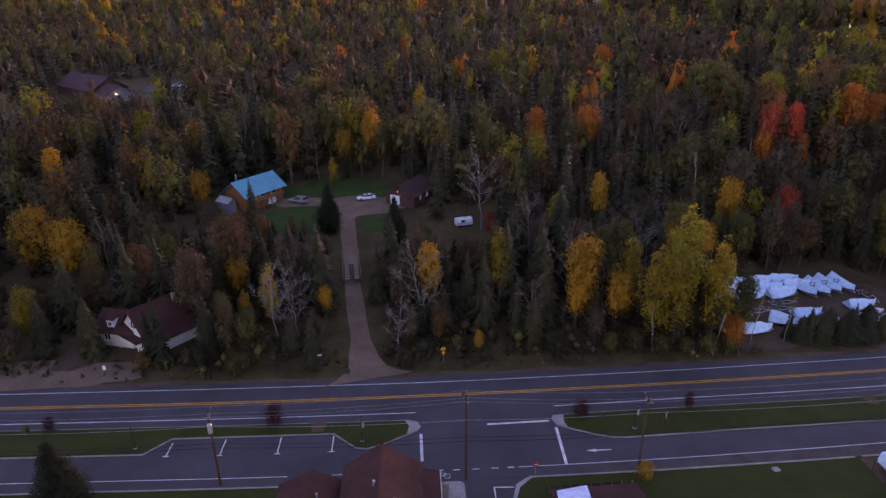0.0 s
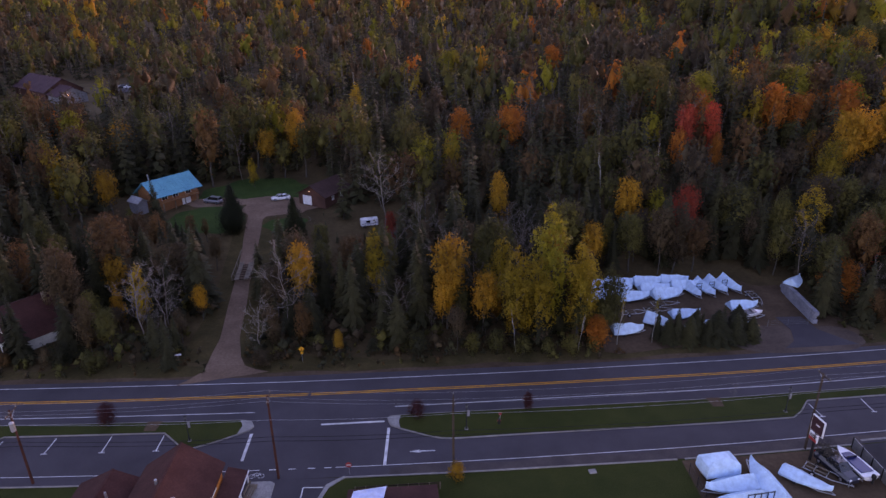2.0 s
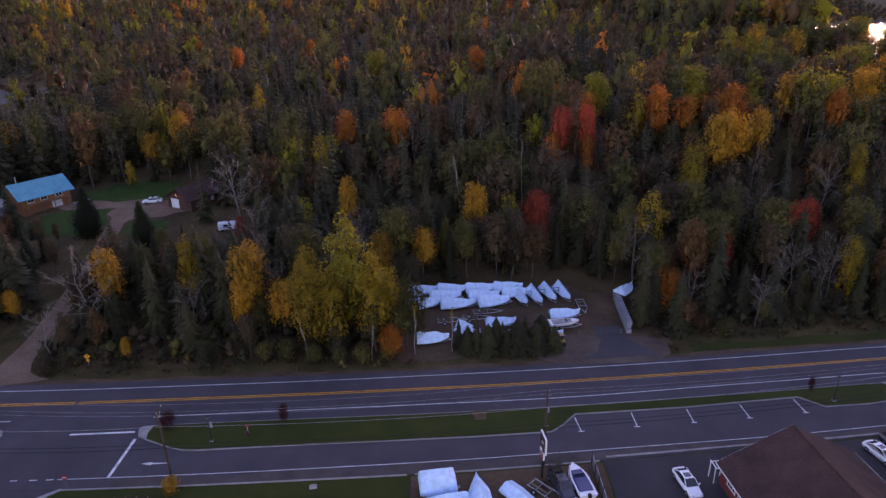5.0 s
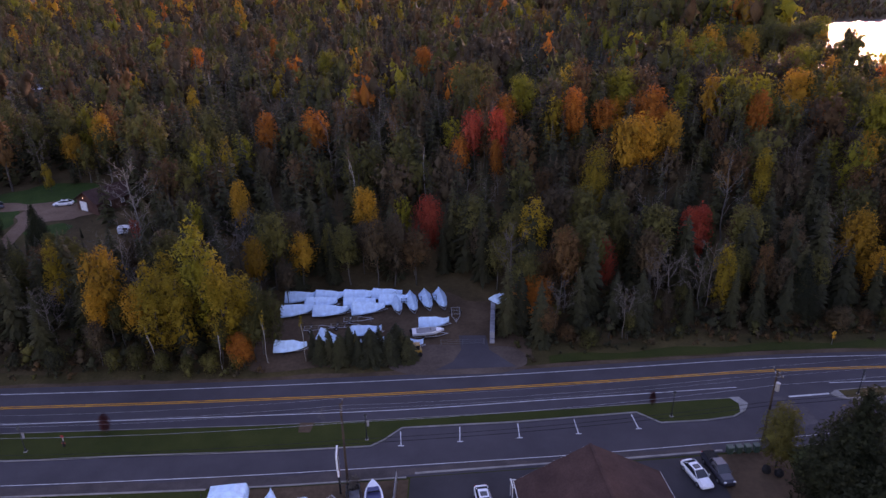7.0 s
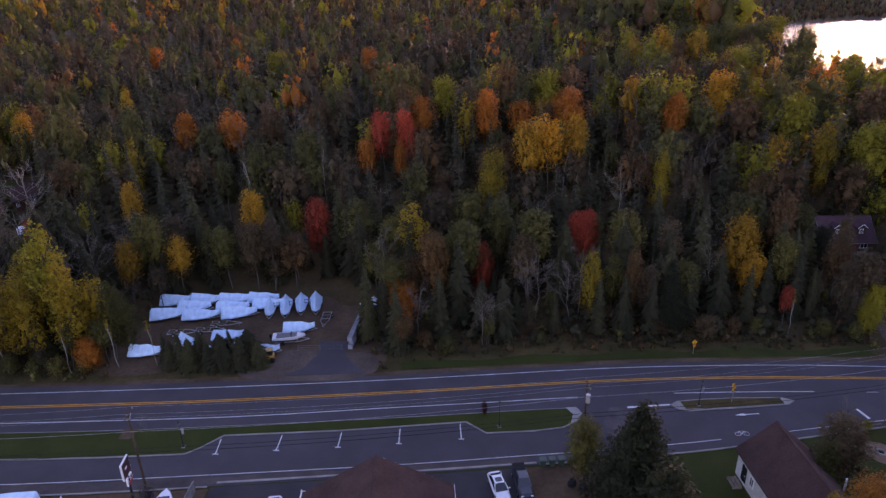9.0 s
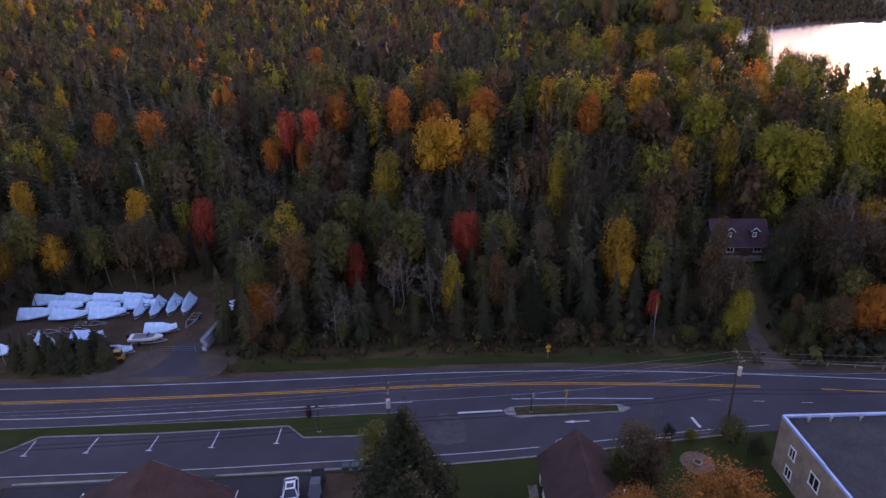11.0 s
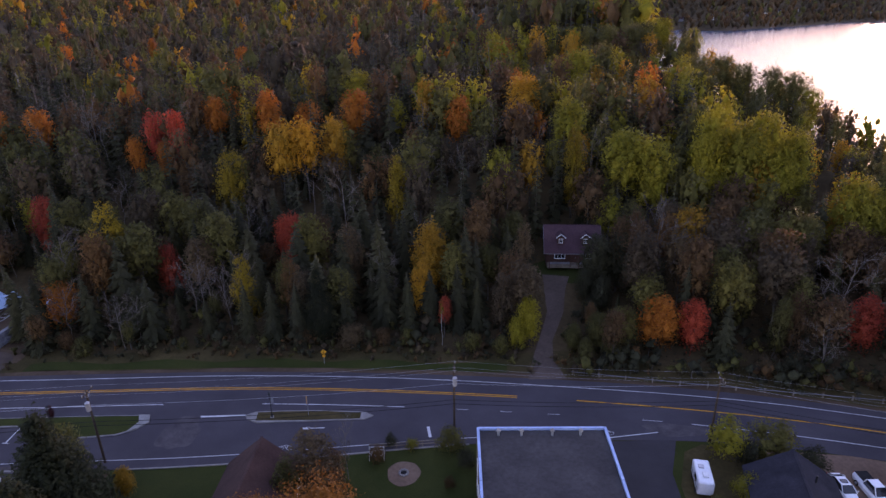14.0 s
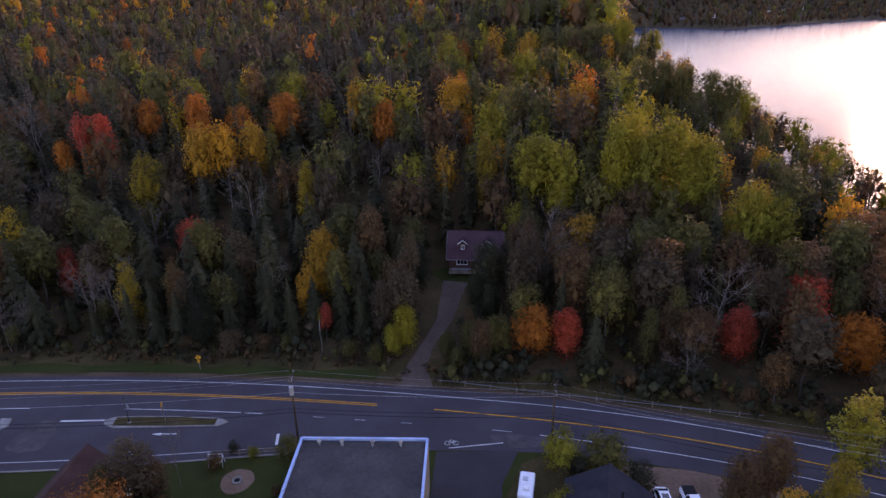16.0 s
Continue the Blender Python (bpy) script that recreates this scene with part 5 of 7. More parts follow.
WALL_BRICK = surface("tan_brick", (0.17, 0.125, 0.085), (0.28, 0.21, 0.15), 9, 0.6, 0.85, bumps=0.4)
WALL_RED = surface("dark_red_siding", (0.13, 0.03, 0.025), (0.2, 0.05, 0.04), 5, 0.5, 0.7, bumps=0.15)
WALL_GREY = surface("grey_siding", (0.14, 0.14, 0.15), (0.22, 0.22, 0.235), 5, 0.5, 0.7, bumps=0.15)
COPING = surface("pale_blue_metal_coping", (0.2, 0.31, 0.52), (0.29, 0.42, 0.64), 4, 0.6, 0.4, 0.2, bumps=0.05)
WALL_BROWN = surface("dark_brown_siding", (0.07, 0.032, 0.024), (0.12, 0.055, 0.04), 5, 0.5, 0.7, bumps=0.15)
PANE, nt, p = node_mat("window_glass")
p.inputs["Base Color"].default_value, p.inputs["Roughness"].default_value = (0.015, 0.018, 0.022, 1), 0.06
p.inputs["Specular IOR Level"].default_value = 0.8
LAMP_ON, nt, p = node_mat("lit_bulb")
p.inputs["Emission Color"].default_value, p.inputs["Emission Strength"].default_value = (1, 0.62, 0.25, 1), 3


def window(root, x, y, z, w, h, turn, name="window", frame_mat=None, panes=2):
    """A framed window on a wall; turn 0 looks to -y, 90 to +x, -90 to -x."""
    m = pose(x, y, z, 0, 0, turn)
    bm = bmesh.new()
    for cx, cz, sx, sz in ((0, h / 2, w + 0.16, 0.1), (0, -h / 2, w + 0.24, 0.12), (-w / 2, 0, 0.1, h), (w / 2, 0, 0.1, h)):
        box(bm, cx, 0, cz, sx, 0.12, sz)
    for k in range(1, panes):
        box(bm, -w / 2 + w * k / panes, 0.0, 0, 0.06, 0.1, h)
    bm.transform(m)
    fr = part(name, bm, frame_mat or WHITE, root)
    bm = box(bmesh.new(), 0, 0.02, 0, w, 0.04, h)
    bm.transform(m)
    part("pane", bm, PANE, fr)
    return fr


def door(root, x, y, z, w, h, turn, material):
    m = pose(x, y, z, 0, 0, turn)
    bm = box(bmesh.new(), 0, 0, h / 2, w, 0.1, h)
    bm.transform(m)
    d = part("door", bm, material, root)
    bm = rod(bmesh.new(), (w * 0.36, -0.06, h * 0.48), (w * 0.36, -0.14, h * 0.48), 0.05, None, 8)
    bm.transform(m)
    part("handle", bm, METAL, d)
    return d


def gabled(name, m, wide, deep, eave, ridge, wall, roof, label, over=0.45, ridge_along="y", trim=None):
    """A house round its own middle, with gable walls, a roof of two thick slopes, and fascia boards."""
    root = thing(name, m, label, "building")
    across, along = (wide, deep) if ridge_along == "y" else (deep, wide)
    spin = Matrix() if ridge_along == "y" else Matrix.Rotation(radians(90), 4, "Z")
    bm = bmesh.new()
    a, l = across / 2, along / 2
    prof = [(-a, -0.3), (a, -0.3), (a, eave), (0, ridge - 0.12), (-a, eave)]
    ends = [[bm.verts.new((x, y, z)) for x, z in prof] for y in (-l, l)]
    bm.faces.new(ends[0]), bm.faces.new(ends[1][::-1])
    for i in range(5):
        j = (i + 1) % 5
        if i not in (2, 3):
            bm.faces.new((ends[0][i], ends[1][i], ends[1][j], ends[0][j]))
    bmesh.ops.recalc_face_normals(bm, faces=bm.faces[:])
    bm.transform(spin)
    part("wall", bm, wall, root)
    drop = (ridge - eave) / a
    for s in (-1, 1):
        bm = bmesh.new()
        e = a + over
        sec = [(0, ridge), (s * e, ridge - drop * e), (s * e, ridge - drop * e - 0.16), (0, ridge - 0.16)]
        rows = [[bm.verts.new((x, y, z)) for x, z in sec] for y in (-l - over, l + over)]
        bm.faces.new(rows[0]), bm.faces.new(rows[1][::-1])
        for i in range(4):
            j = (i + 1) % 4
            bm.faces.new((rows[0][i], rows[1][i], rows[1][j], rows[0][j]))
        bmesh.ops.recalc_face_normals(bm, faces=bm.faces[:])
        bm.transform(spin)
        slope = part("roof", bm, roof, root)
        if trim:
            bm = bmesh.new()
            for y in (-l - over - 0.03, l + over + 0.03):
                rod(bm, (0, y, ridge - 0.1), (s * e, y, ridge - drop * e - 0.1), 0.065, None, 4)
            box(bm, s * (e + 0.03), 0, ridge - drop * e - 0.1, 0.06, 2 * l + 2 * over, 0.13)
            bm.transform(spin)
            part("fascia", bm, trim, slope)
    bm = box(bmesh.new(), 0, 0, ridge + 0.02, 0.3, 2 * l + 2 * over, 0.06)
    bm.transform(spin)
    part("ridge_cap", bm, roof, root)
    return root


# restaurant with orange walls
root = gabled("restaurant", pose(-2.2, 48.4, 0, 0, 0, 1), 8.2, 12.6, 4.6, 7.4, WALL_ORANGE, ROOF_RED, "orange-walled restaurant under a red-brown shingle roof")
for y in (3.2, 0.4, -2.6):
    window(root, 4.12, y, 3.6, 1.3, 0.85, 90)
part("vent", rod(bmesh.new(), (-0.6, 0.6, 6.6), (-0.6, 0.6, 7.6), 0.16, None, 8), METAL, root)
part("vent", box(bmesh.new(), 1.6, -1.2, 6.3, 0.5, 0.5, 0.6, 0, 0.04), METAL, root)
annex = gabled("restaurant_wing", pose(-10.2, 48.2, 0, 0, 0, 1), 7.2, 11.2, 2.9, 4.6, WALL_ORANGE, ROOF_RED, "low wing of the restaurant with a red-brown roof")
window(annex, 0, 5.62, 1.6, 1.4, 1.0, 180)
part("vent", rod(bmesh.new(), (1.0, 2.0, 3.8), (1.0, 2.0, 4.9), 0.13, None, 8), METAL, annex)
root = thing("porch", pose(3.2, 51.4, 0, 0, 0, 1), "lean-to porch with a red-brown shingle roof", "porch")
bm = prism(bmesh.new(), [(-1.15, -5.2), (1.2, -5.2), (1.2, 5.0), (-1.15, 5.0)], 2.15, 2.3)
for v in bm.verts:
    v.co.z += 0.28 * (0.2 - v.co.x)
part("roof", bm, ROOF_RED, root)
for y in (-4.8, -1.6, 1.6, 4.7):
    part("post", box(bmesh.new(), 1.05, y, 1.0, 0.14, 0.14, 2.0), WHITE, root)
part("fascia", box(bmesh.new(), 1.24, -0.1, 2.04, 0.06, 10.2, 0.22), WHITE, root)
root = thing("concrete_apron", pose(5.6, 53.6, 0, 0, 0, 1), "pale concrete corner apron beside the porch", "paving", kind="structure")
part("slab", prism(bmesh.new(), [(-1.2, -8), (1.7, -8), (1.7, 2.6), (1.2, 3.0), (-1.2, 3.0)], 0.0, 0.13), CONCRETE, root)
root = thing("picnic_bench", pose(4.9, 54.6, 0.13, 0, 0, 84), "grey wooden bench on the concrete apron", "bench")
for y in (-0.28, 0, 0.28):
    part("seat_slat", box(bmesh.new(), 0, y, 0.45, 2.2, 0.22, 0.05), WOOD, root)
for z in (0.75, 0.98):
    part("back_slat", box(bmesh.new(), 0, 0.45, z, 2.2, 0.05, 0.16), WOOD, root)
for x in (-0.9, 0.9):
    part("leg", box(box(bmesh.new(), x, 0, 0.22, 0.08, 0.6, 0.44), x, 0.48, 0.55, 0.08, 0.08, 1.0), WOOD, root)

# food stand
root = gabled("food_stand", pose(22.0, 48.6, 0, 0, 0, 3), 9.6, 7.6, 2.5, 3.5, WALL_RED, ROOF_RED, "low dark red food stand with a tarp on its roof", 0.3, "x")
TARP = surface("blue_white_tarp", (0.3, 0.42, 0.7), (0.7, 0.76, 0.86), 1.2, 0.5, 0.5, bumps=0.4, depth=0.06)
bm = prism(bmesh.new(), [(-4.9, -0.2), (-1.2, -0.2), (-0.7, 4.1), (-4.4, 3.4)], 3.3, 3.36)
for v in bm.verts:
    v.co.z = 3.62 - abs(v.co.y) * 0.26 + (0.05 if v.co.z > 3.33 else 0)
part("tarp", bm, TARP, root, "crumpled blue and white tarpaulin")
deck = thing("fence", pose(22.2, 54.5, 0, 0, 0, 3), "low dark wooden fence round the food stand", "fence")
for x in np.arange(-5, 5.1, 1.25):
    part("post", box(bmesh.new(), x, 0, 0.55, 0.1, 0.1, 1.1), WOOD, deck)
for z in (0.35, 0.65, 0.95):
    part("board", box(bmesh.new(), 0, 0.06, z, 10.2, 0.04, 0.16), POLE_WOOD, deck)

# brown-roofed shop with a side gable
root = gabled("shop", pose(103.2, 47.6, 0, 0, 0, 5), 16.2, 20.0, 3.0, 7.4, WALL_RED, ROOF_BROWN, "dark red shop with a wide brown shingle roof", 0.5, "y", WHITE)
for y in (7.5, 5.2, 1.0, -1.4, -5.0):
    window(root, -8.12, y, 1.9, 1.6, 1.2, -90, panes=3)
door(root, -8.12, 3.1, 0.0, 1.0, 2.05, -90, WHITE)
root = gabled("shop_entry", pose(92.6, 46.4, 0, 0, 0, 5), 5.0, 7.6, 2.5, 4.4, WALL_RED, ROOF_BROWN, "gabled entry of the shop with white trim", 0.35, "x", WHITE)
window(root, -2.56, 0.4, 1.5, 1.3, 1.1, -90)
# Free-standing frame added in place of the white trim on the entry's gable.
root = thing("gable_trim_frame", pose(94.2, 57.4, 0, 0, 0, 5), "small white timber frame standing in for the shop entry's gable trim", "pergola")
for x in (-0.7, 0.7):
    for y in (-0.6, 0.6):
        part("post", box(bmesh.new(), x, y, 1.1, 0.1, 0.1, 2.2), WHITE, root)
part("top_frame", box(box(bmesh.new(), 0, -0.6, 2.25, 1.6, 0.1, 0.12), 0, 0.6, 2.25, 1.6, 0.1, 0.12), WHITE, root)
part("side_beam", box(box(bmesh.new(), -0.7, 0, 2.36, 0.1, 1.5, 0.1), 0.7, 0, 2.36, 0.1, 1.5, 0.1), WHITE, root)

# white house
root = gabled("white_house", pose(149.3, 55.9, 0, 0, 0, 3), 7.9, 17.0, 3.8, 7.2, WALL_WHITE, ROOF_BROWN, "cream-sided house with a steep brown shingle roof", 0.4)
window(root, -4.0, 4.8, 1.9, 0.8, 1.2, -90)
window(root, -4.0, 1.0, 1.9, 0.8, 1.2, -90)
window(root, -4.0, -3.4, 1.9, 0.8, 1.2, -90)
door(root, -4.0, 6.6, 0.5, 1.0, 2.05, -90, PANE)
part("chimney", box(bmesh.new(), 3.2, -2.6, 5.8, 0.6, 0.6, 2.4, 0, 0.03), WALL_BRICK, root)
part("vent", rod(bmesh.new(), (3.4, 0.4, 4.6), (3.4, 0.4, 6.2), 0.1, None, 8), WHITE, root)
steps = part("steps", bmesh.new(), WOOD, root, "brown wooden steps")
for k in range(3):
    part("tread", box(bmesh.new(), -4.6 - 0.33 * k, 6.6, 0.46 - 0.17 * k, 0.34, 1.7, 0.07), WOOD, steps)
for s in (-0.8, 0.8):
    part("stringer", box(bmesh.new(), -4.95, 6.6 + s, 0.2, 1.1, 0.08, 0.4), WOOD, steps)

# flat-roofed building
root = thing("flat_roofed_building", pose(181.45, 55.8, 0, 0, 0, 4.0), "flat-roofed tan brick building with pale blue coping", "building")
W, D, H = 14.8, 25.4, 6.9
part("wall", box(bmesh.new(), 0, 0, H / 2 - 0.15, W, D, H + 0.3 - 0.02), WALL_BRICK, root)
part("roof", box(bmesh.new(), 0, 0, H + 0.05, W - 0.5, D - 0.5, 0.14), ROOF_TAR, root, "dark tar and gravel roof")
for k in range(3):
    y0 = D / 2 - (k + 0.5) * D / 3
    for s in (-1, 1):
        part("coping", box(bmesh.new(), s * (W / 2 - 0.12), y0, H + 0.22 - 0.05 * k, 0.3, D / 3 - 0.02, 0.36 - 0.02 * k, 0, 0.02), COPING, root)
part("coping", box(bmesh.new(), 0, D / 2 - 0.12, H + 0.24, W - 0.42, 0.3, 0.36, 0, 0.02), COPING, root)
for x in (-5.0, -2.4, 1.1, 4.3):
    v = part("vent", rod(bmesh.new(), (x, D / 2 - 1.1, H + 0.1), (x, D / 2 - 1.1, H + 0.75), 0.14, None, 10), METAL, root)
    part("cowl", rod(bmesh.new(), (x, D / 2 - 1.1, H + 0.7), (x, D / 2 - 1.1, H + 0.95), 0.26, 0.18, 10), CONCRETE, v)
RUST = surface("rusty_steel", (0.1, 0.035, 0.02), (0.2, 0.07, 0.04), 8, 1, 0.8, bumps=0.3)
part("chimney", rod(bmesh.new(), (0.4, -2.2, H), (0.4, -2.2, H + 1.5), 0.22, 0.16, 10), RUST, root, "rusty stove pipe")
for y, z, w, h in ((9.4, 4.4, 1.1, 1.4), (5.0, 4.3, 1.7, 1.6), (0.4, 4.4, 1.2, 1.4), (9.4, 1.6, 1.2, 1.4), (3.6, 1.5, 1.5, 1.5), (-0.6, 1.5, 1.0, 1.4)):
    window(root, -W / 2 - 0.02, y, z, w, h, -90)
for x in (-4.6, 0, 4.6):
    window(root, x, D / 2 + 0.02, 4.2, 1.6, 1.5, 180)
root = thing("heat_pump", pose(172.2, 58.6, 0, 0, 0, 4), "grey metal heat pump beside the brick wall", "appliance")
part("case", box(bmesh.new(), 0, 0, 0.8, 1.2, 1.6, 1.4, 0, 0.05), METAL, root)
part("grille", rod(bmesh.new(), (0, 0, 1.5), (0, 0, 1.56), 0.5, None, 16), BLACK_METAL, root)
part("base", box(bmesh.new(), 0, 0, 0.06, 1.4, 1.8, 0.12), CONCRETE, root)

# dark house by the road
root = gabled("dark_house", pose(207.3, 61.0, 0, 0, 0, -9), 8.8, 13.6, 3.0, 5.9, WALL_GREY, ROOF_GREY, "grey house with a dark shingle roof", 0.4)
part("vent", rod(bmesh.new(), (1.5, 3.4, 4.6), (1.5, 3.4, 5.8), 0.12, None, 8), BLACK_METAL, root)
window(root, 0, 6.82, 1.7, 1.4, 1.1, 180)

# blue-roofed house on the hill
HZ = land(-40, 150)
root = gabled("blue_roofed_house", pose(-39.6, 150.0, HZ - 0.4, 0, 0, 55), 11.6, 7.4, 4.6, 7.2, WALL_LOG, ROOF_BLUE, "log house with a bright blue metal roof", 0.9, "x")
for x in (-3.6, -0.6, 3.0):
    window(root, x, -3.73, 3.4, 1.5, 1.2, 0)
door(root, 2.2, -3.73, 0.3, 2.4, 2.1, 0, WHITE)
for x in (-4.8, -1.6, 1.2, 4.6):
    part("post", box(bmesh.new(), x, -4.8, 1.3, 0.18, 0.18, 2.7), WOOD, root)
part("balcony", box(bmesh.new(), 0, -4.5, 2.5, 10.2, 1.5, 0.2), WALL_LOG, root)
for z in (2.9, 3.3):
    part("railing", box(bmesh.new(), 0, -5.2, z, 10.2, 0.07, 0.12), WALL_LOG, root)
part("chimney", rod(bmesh.new(), (-3.8, 1.5, 6.0), (-3.8, 1.5, 8.4), 0.17, None, 8), METAL, root)
for k in range(13):
    part("roof_seam", rod(bmesh.new(), (-6.0 + k * 1.0, 0, 7.27), (-6.0 + k * 1.0, -4.55, 4.07), 0.035, None, 4), ROOF_BLUE, root)
root = gabled("side_shed", pose(-45.0, 144.4, HZ - 0.4, 0, 0, 55), 2.4, 4.0, 3.0, 3.8, WALL_GREY, METAL, "grey lean-to beside the blue-roofed house", 0.3)
# garage
root = gabled("garage", pose(-0.6, 150.6, land(0, 150) - 0.35, 0, 0, -28), 8.0, 10.4, 3.2, 5.4, WALL_BROWN, ROOF_BROWN, "log garage with a white door and brown roof", 0.6)
door(root, -1.4, -5.23, 0.35, 2.6, 2.3, 0, WHITE)
window(root, 4.03, -2.0, 2.0, 0.7, 1.3, 90)
window(root, 4.03, 1.6, 2.0, 0.7, 1.3, 90)
lamp = part("wall_lamp", rod(bmesh.new(), (-0.4, -5.3, 3.9), (-0.4, -5.5, 3.9), 0.14, None, 8), BLACK_METAL, root)
part("bulb", bmesh.ops.create_icosphere((bb := bmesh.new()), subdivisions=1, radius=0.09, matrix=Matrix.Translation((-0.4, -5.58, 3.85))) and bb, LAMP_ON, lamp)
# white cabin in the trees: a gable end towards the road, and a wing with a dormer
root = gabled("cabin", pose(-42.4, 93.4, 0, 0, 0, -38), 8.6, 9.6, 2.9, 7.4, WALL_WHITE, ROOF_RED, "white cabin with a brown roof among spruces", 0.6, "y", WALL_BROWN)
window(root, 0, -4.83, 4.6, 1.5, 1.3, 0)
window(root, -2.2, -4.83, 1.7, 1.2, 1.3, 0)
window(root, 2.2, -4.83, 1.7, 1.2, 1.3, 0)
part("porch_roof", box(bmesh.new(), 0, -5.6, 2.7, 6.4, 1.7, 0.14), ROOF_RED, root)
part("chimney", box(bmesh.new(), 0.9, 2.4, 7.2, 0.5, 0.5, 1.4), WALL_BRICK, root)
for x in (-3.0, 3.0):
    part("post", box(bmesh.new(), x, -6.2, 1.3, 0.14, 0.14, 2.6), WHITE, root)
wing = gabled("cabin_wing", pose(-48.6, 93.4, 0, 0, 0, -14), 6.6, 5.6, 3.2, 5.6, WALL_WHITE, ROOF_RED, "white wing of the cabin with a dormer in its brown roof", 0.5, "x")
window(wing, -1.4, -2.83, 1.8, 1.1, 1.2, 0)
dormer = part("dormer", box(bmesh.new(), -0.6, -1.9, 4.2, 1.2, 1.4, 1.3), WHITE, wing)
part("dormer_roof", box(bmesh.new(), -0.6, -1.9, 4.92, 1.5, 1.7, 0.12), ROOF_RED, dormer)
window(wing, -0.6, -2.63, 4.2, 0.7, 0.8, 0)
# wooden house with dormers
root = gabled("dormer_house", pose(189.9, 128.2, land(190, 127) - 0.3, 0, 0, 1), 10.2, 7.6, 3.4, 7.3, WALL_BROWN, ROOF_PURPLE, "brown wooden house with a maroon roof and two dormers", 0.5, "x", WALL_GREY)
for x in (-2.4, 2.4):
    d = part("dormer", box(bmesh.new(), x, -2.2, 5.15, 1.3, 2.0, 1.5), WALL_BROWN, root)
    bm = bmesh.new()
    for s in (-1, 1):
        box(bm, 0, 0, 0, 1.25, 2.5, 0.1)
        bm.verts.ensure_lookup_table()
        bmesh.ops.transform(bm, matrix=Matrix.Translation((x + s * 0.44, -2.3, 6.16)) @ Matrix.Rotation(radians(40 * s), 4, "Y"), verts=bm.verts[-8:])
    part("dormer_roof", bm, ROOF_PURPLE, d)
    bm = bmesh.new()
    for s in (-1, 1):
        rod(bm, (x, -3.58, 6.62), (x + s * 0.98, -3.58, 5.8), 0.07, None, 4)
    part("fascia", bm, WHITE, d)
    window(root, x, -3.23, 5.1, 0.6, 0.85, 0)
window(root, -2.5, -3.83, 2.3, 2.0, 1.3, 0, panes=3)
window(root, 3.2, -3.83, 2.3, 1.4, 1.3, 0)
door(root, 0.2, -3.83, 0.9, 1.0, 2.05, 0, WALL_BROWN)
for x in (-4.6, -0.6, 1.0, 4.6):
    part("post", box(bmesh.new(), x, -5.4, 1.6, 0.14, 0.14, 3.1), WALL_BROWN, root)
part("porch", box(bmesh.new(), 0, -4.6, 0.55, 10.0, 1.7, 0.5), WOOD, root)
for x0, x1 in ((-4.6, -0.6), (1.0, 4.6)):
    part("railing", box(bmesh.new(), (x0 + x1) / 2, -5.4, 1.35, x1 - x0, 0.06, 0.45), WALL_GREY, root)
# large far building
root = gabled("far_hall", pose(-140, 281, land(-140, 281) - 0.5, 0, 0, 49), 15, 34, 4.5, 9, WALL_BROWN, ROOF_PURPLE, "long hall with a maroon roof in the woods", 0.8)
for y in (-12, -6, 0, 6, 12):
    window(root, 7.55, y, 3.4, 3, 2, 90)
root = gabled("far_hall_wing", pose(-124.5, 266, land(-124.5, 266) - 0.5, 0, 0, 49), 11, 14, 4, 7, WALL_GREY, ROOF_PURPLE, "wing of the long hall with a maroon roof", 0.8)
patch("far_car_park", -112, 300, 13, 15, ASPHALT, "asphalt car park of the long hall", "parking lot", 0.2, 2.0)
part("lamp_head", bmesh.ops.create_icosphere((bb := bmesh.new()), subdivisions=1, radius=0.3, matrix=Matrix.Translation((-2.2, -7.9, 3.9))) and bb, LAMP_ON, root)
# houses on the far shore
for i, (x, y, w) in enumerate(((566, 1050, 9), (540, 1035, 6), (600, 1085, 7), (500, 1000, 6), (640, 1120, 8), (690, 1125, 6), (470, 985, 6), (430, 990, 6), (770, 1150, 8))):
    root = gabled("lake_house", pose(x, y, land(x, y) - 0.4, 0, 0, 20 * (i % 4)), w, 7, 4, 6.4, (WALL_WHITE, WALL_GREY)[i % 2], (ROOF_GREY, ROOF_BROWN)[i % 2], "pale lakeside house seen across the water", 0.4)
    window(root, 0, -3.52, 2, 2, 1.5, 0)


# ---- vehicles ----
def paint(name, c, rough=0.28, metal=0.2):
    m, nt, p = node_mat(name)
    n = noise_out(nt, 3, 3)
    nt.links.new(ramp(nt, n, ((0.3, tuple(v * 0.86 for v in c)), (0.7, c))), p.inputs["Base Color"])
    p.inputs["Roughness"].default_value, p.inputs["Metallic"].default_value = rough, metal
    p.inputs["Coat Weight"].default_value = 0.5
    return m


CAR_WHITE, CAR_DARK, CAR_GREY, CAR_BLUE = paint("white_car_paint", (0.72, 0.74, 0.76), 0.3, 0), paint("dark_blue_car_paint", (0.02, 0.022, 0.035)), paint("grey_car_paint", (0.16, 0.16, 0.17)), paint("blue_boat_paint", (0.012, 0.02, 0.1))
LIGHT_GLASS = paint("headlight_glass", (0.6, 0.62, 0.65), 0.1, 0)
TAIL = paint("tail_light_red", (0.35, 0.01, 0.01), 0.2, 0)


def loft(bm, sections):
    """A skin over rings of equal point counts, closed at both ends."""
    rings = [[bm.verts.new(p3) for p3 in s] for s in sections]
    n = len(rings[0])
    for a, b in zip(rings, rings[1:]):
        for i in range(n):
            j = (i + 1) % n
            bm.faces.new((a[i], a[j], b[j], b[i]))
    bm.faces.new(rings[0][::-1]), bm.faces.new(rings[-1])
    bmesh.ops.recalc_face_normals(bm, faces=bm.faces[:])
    return bm


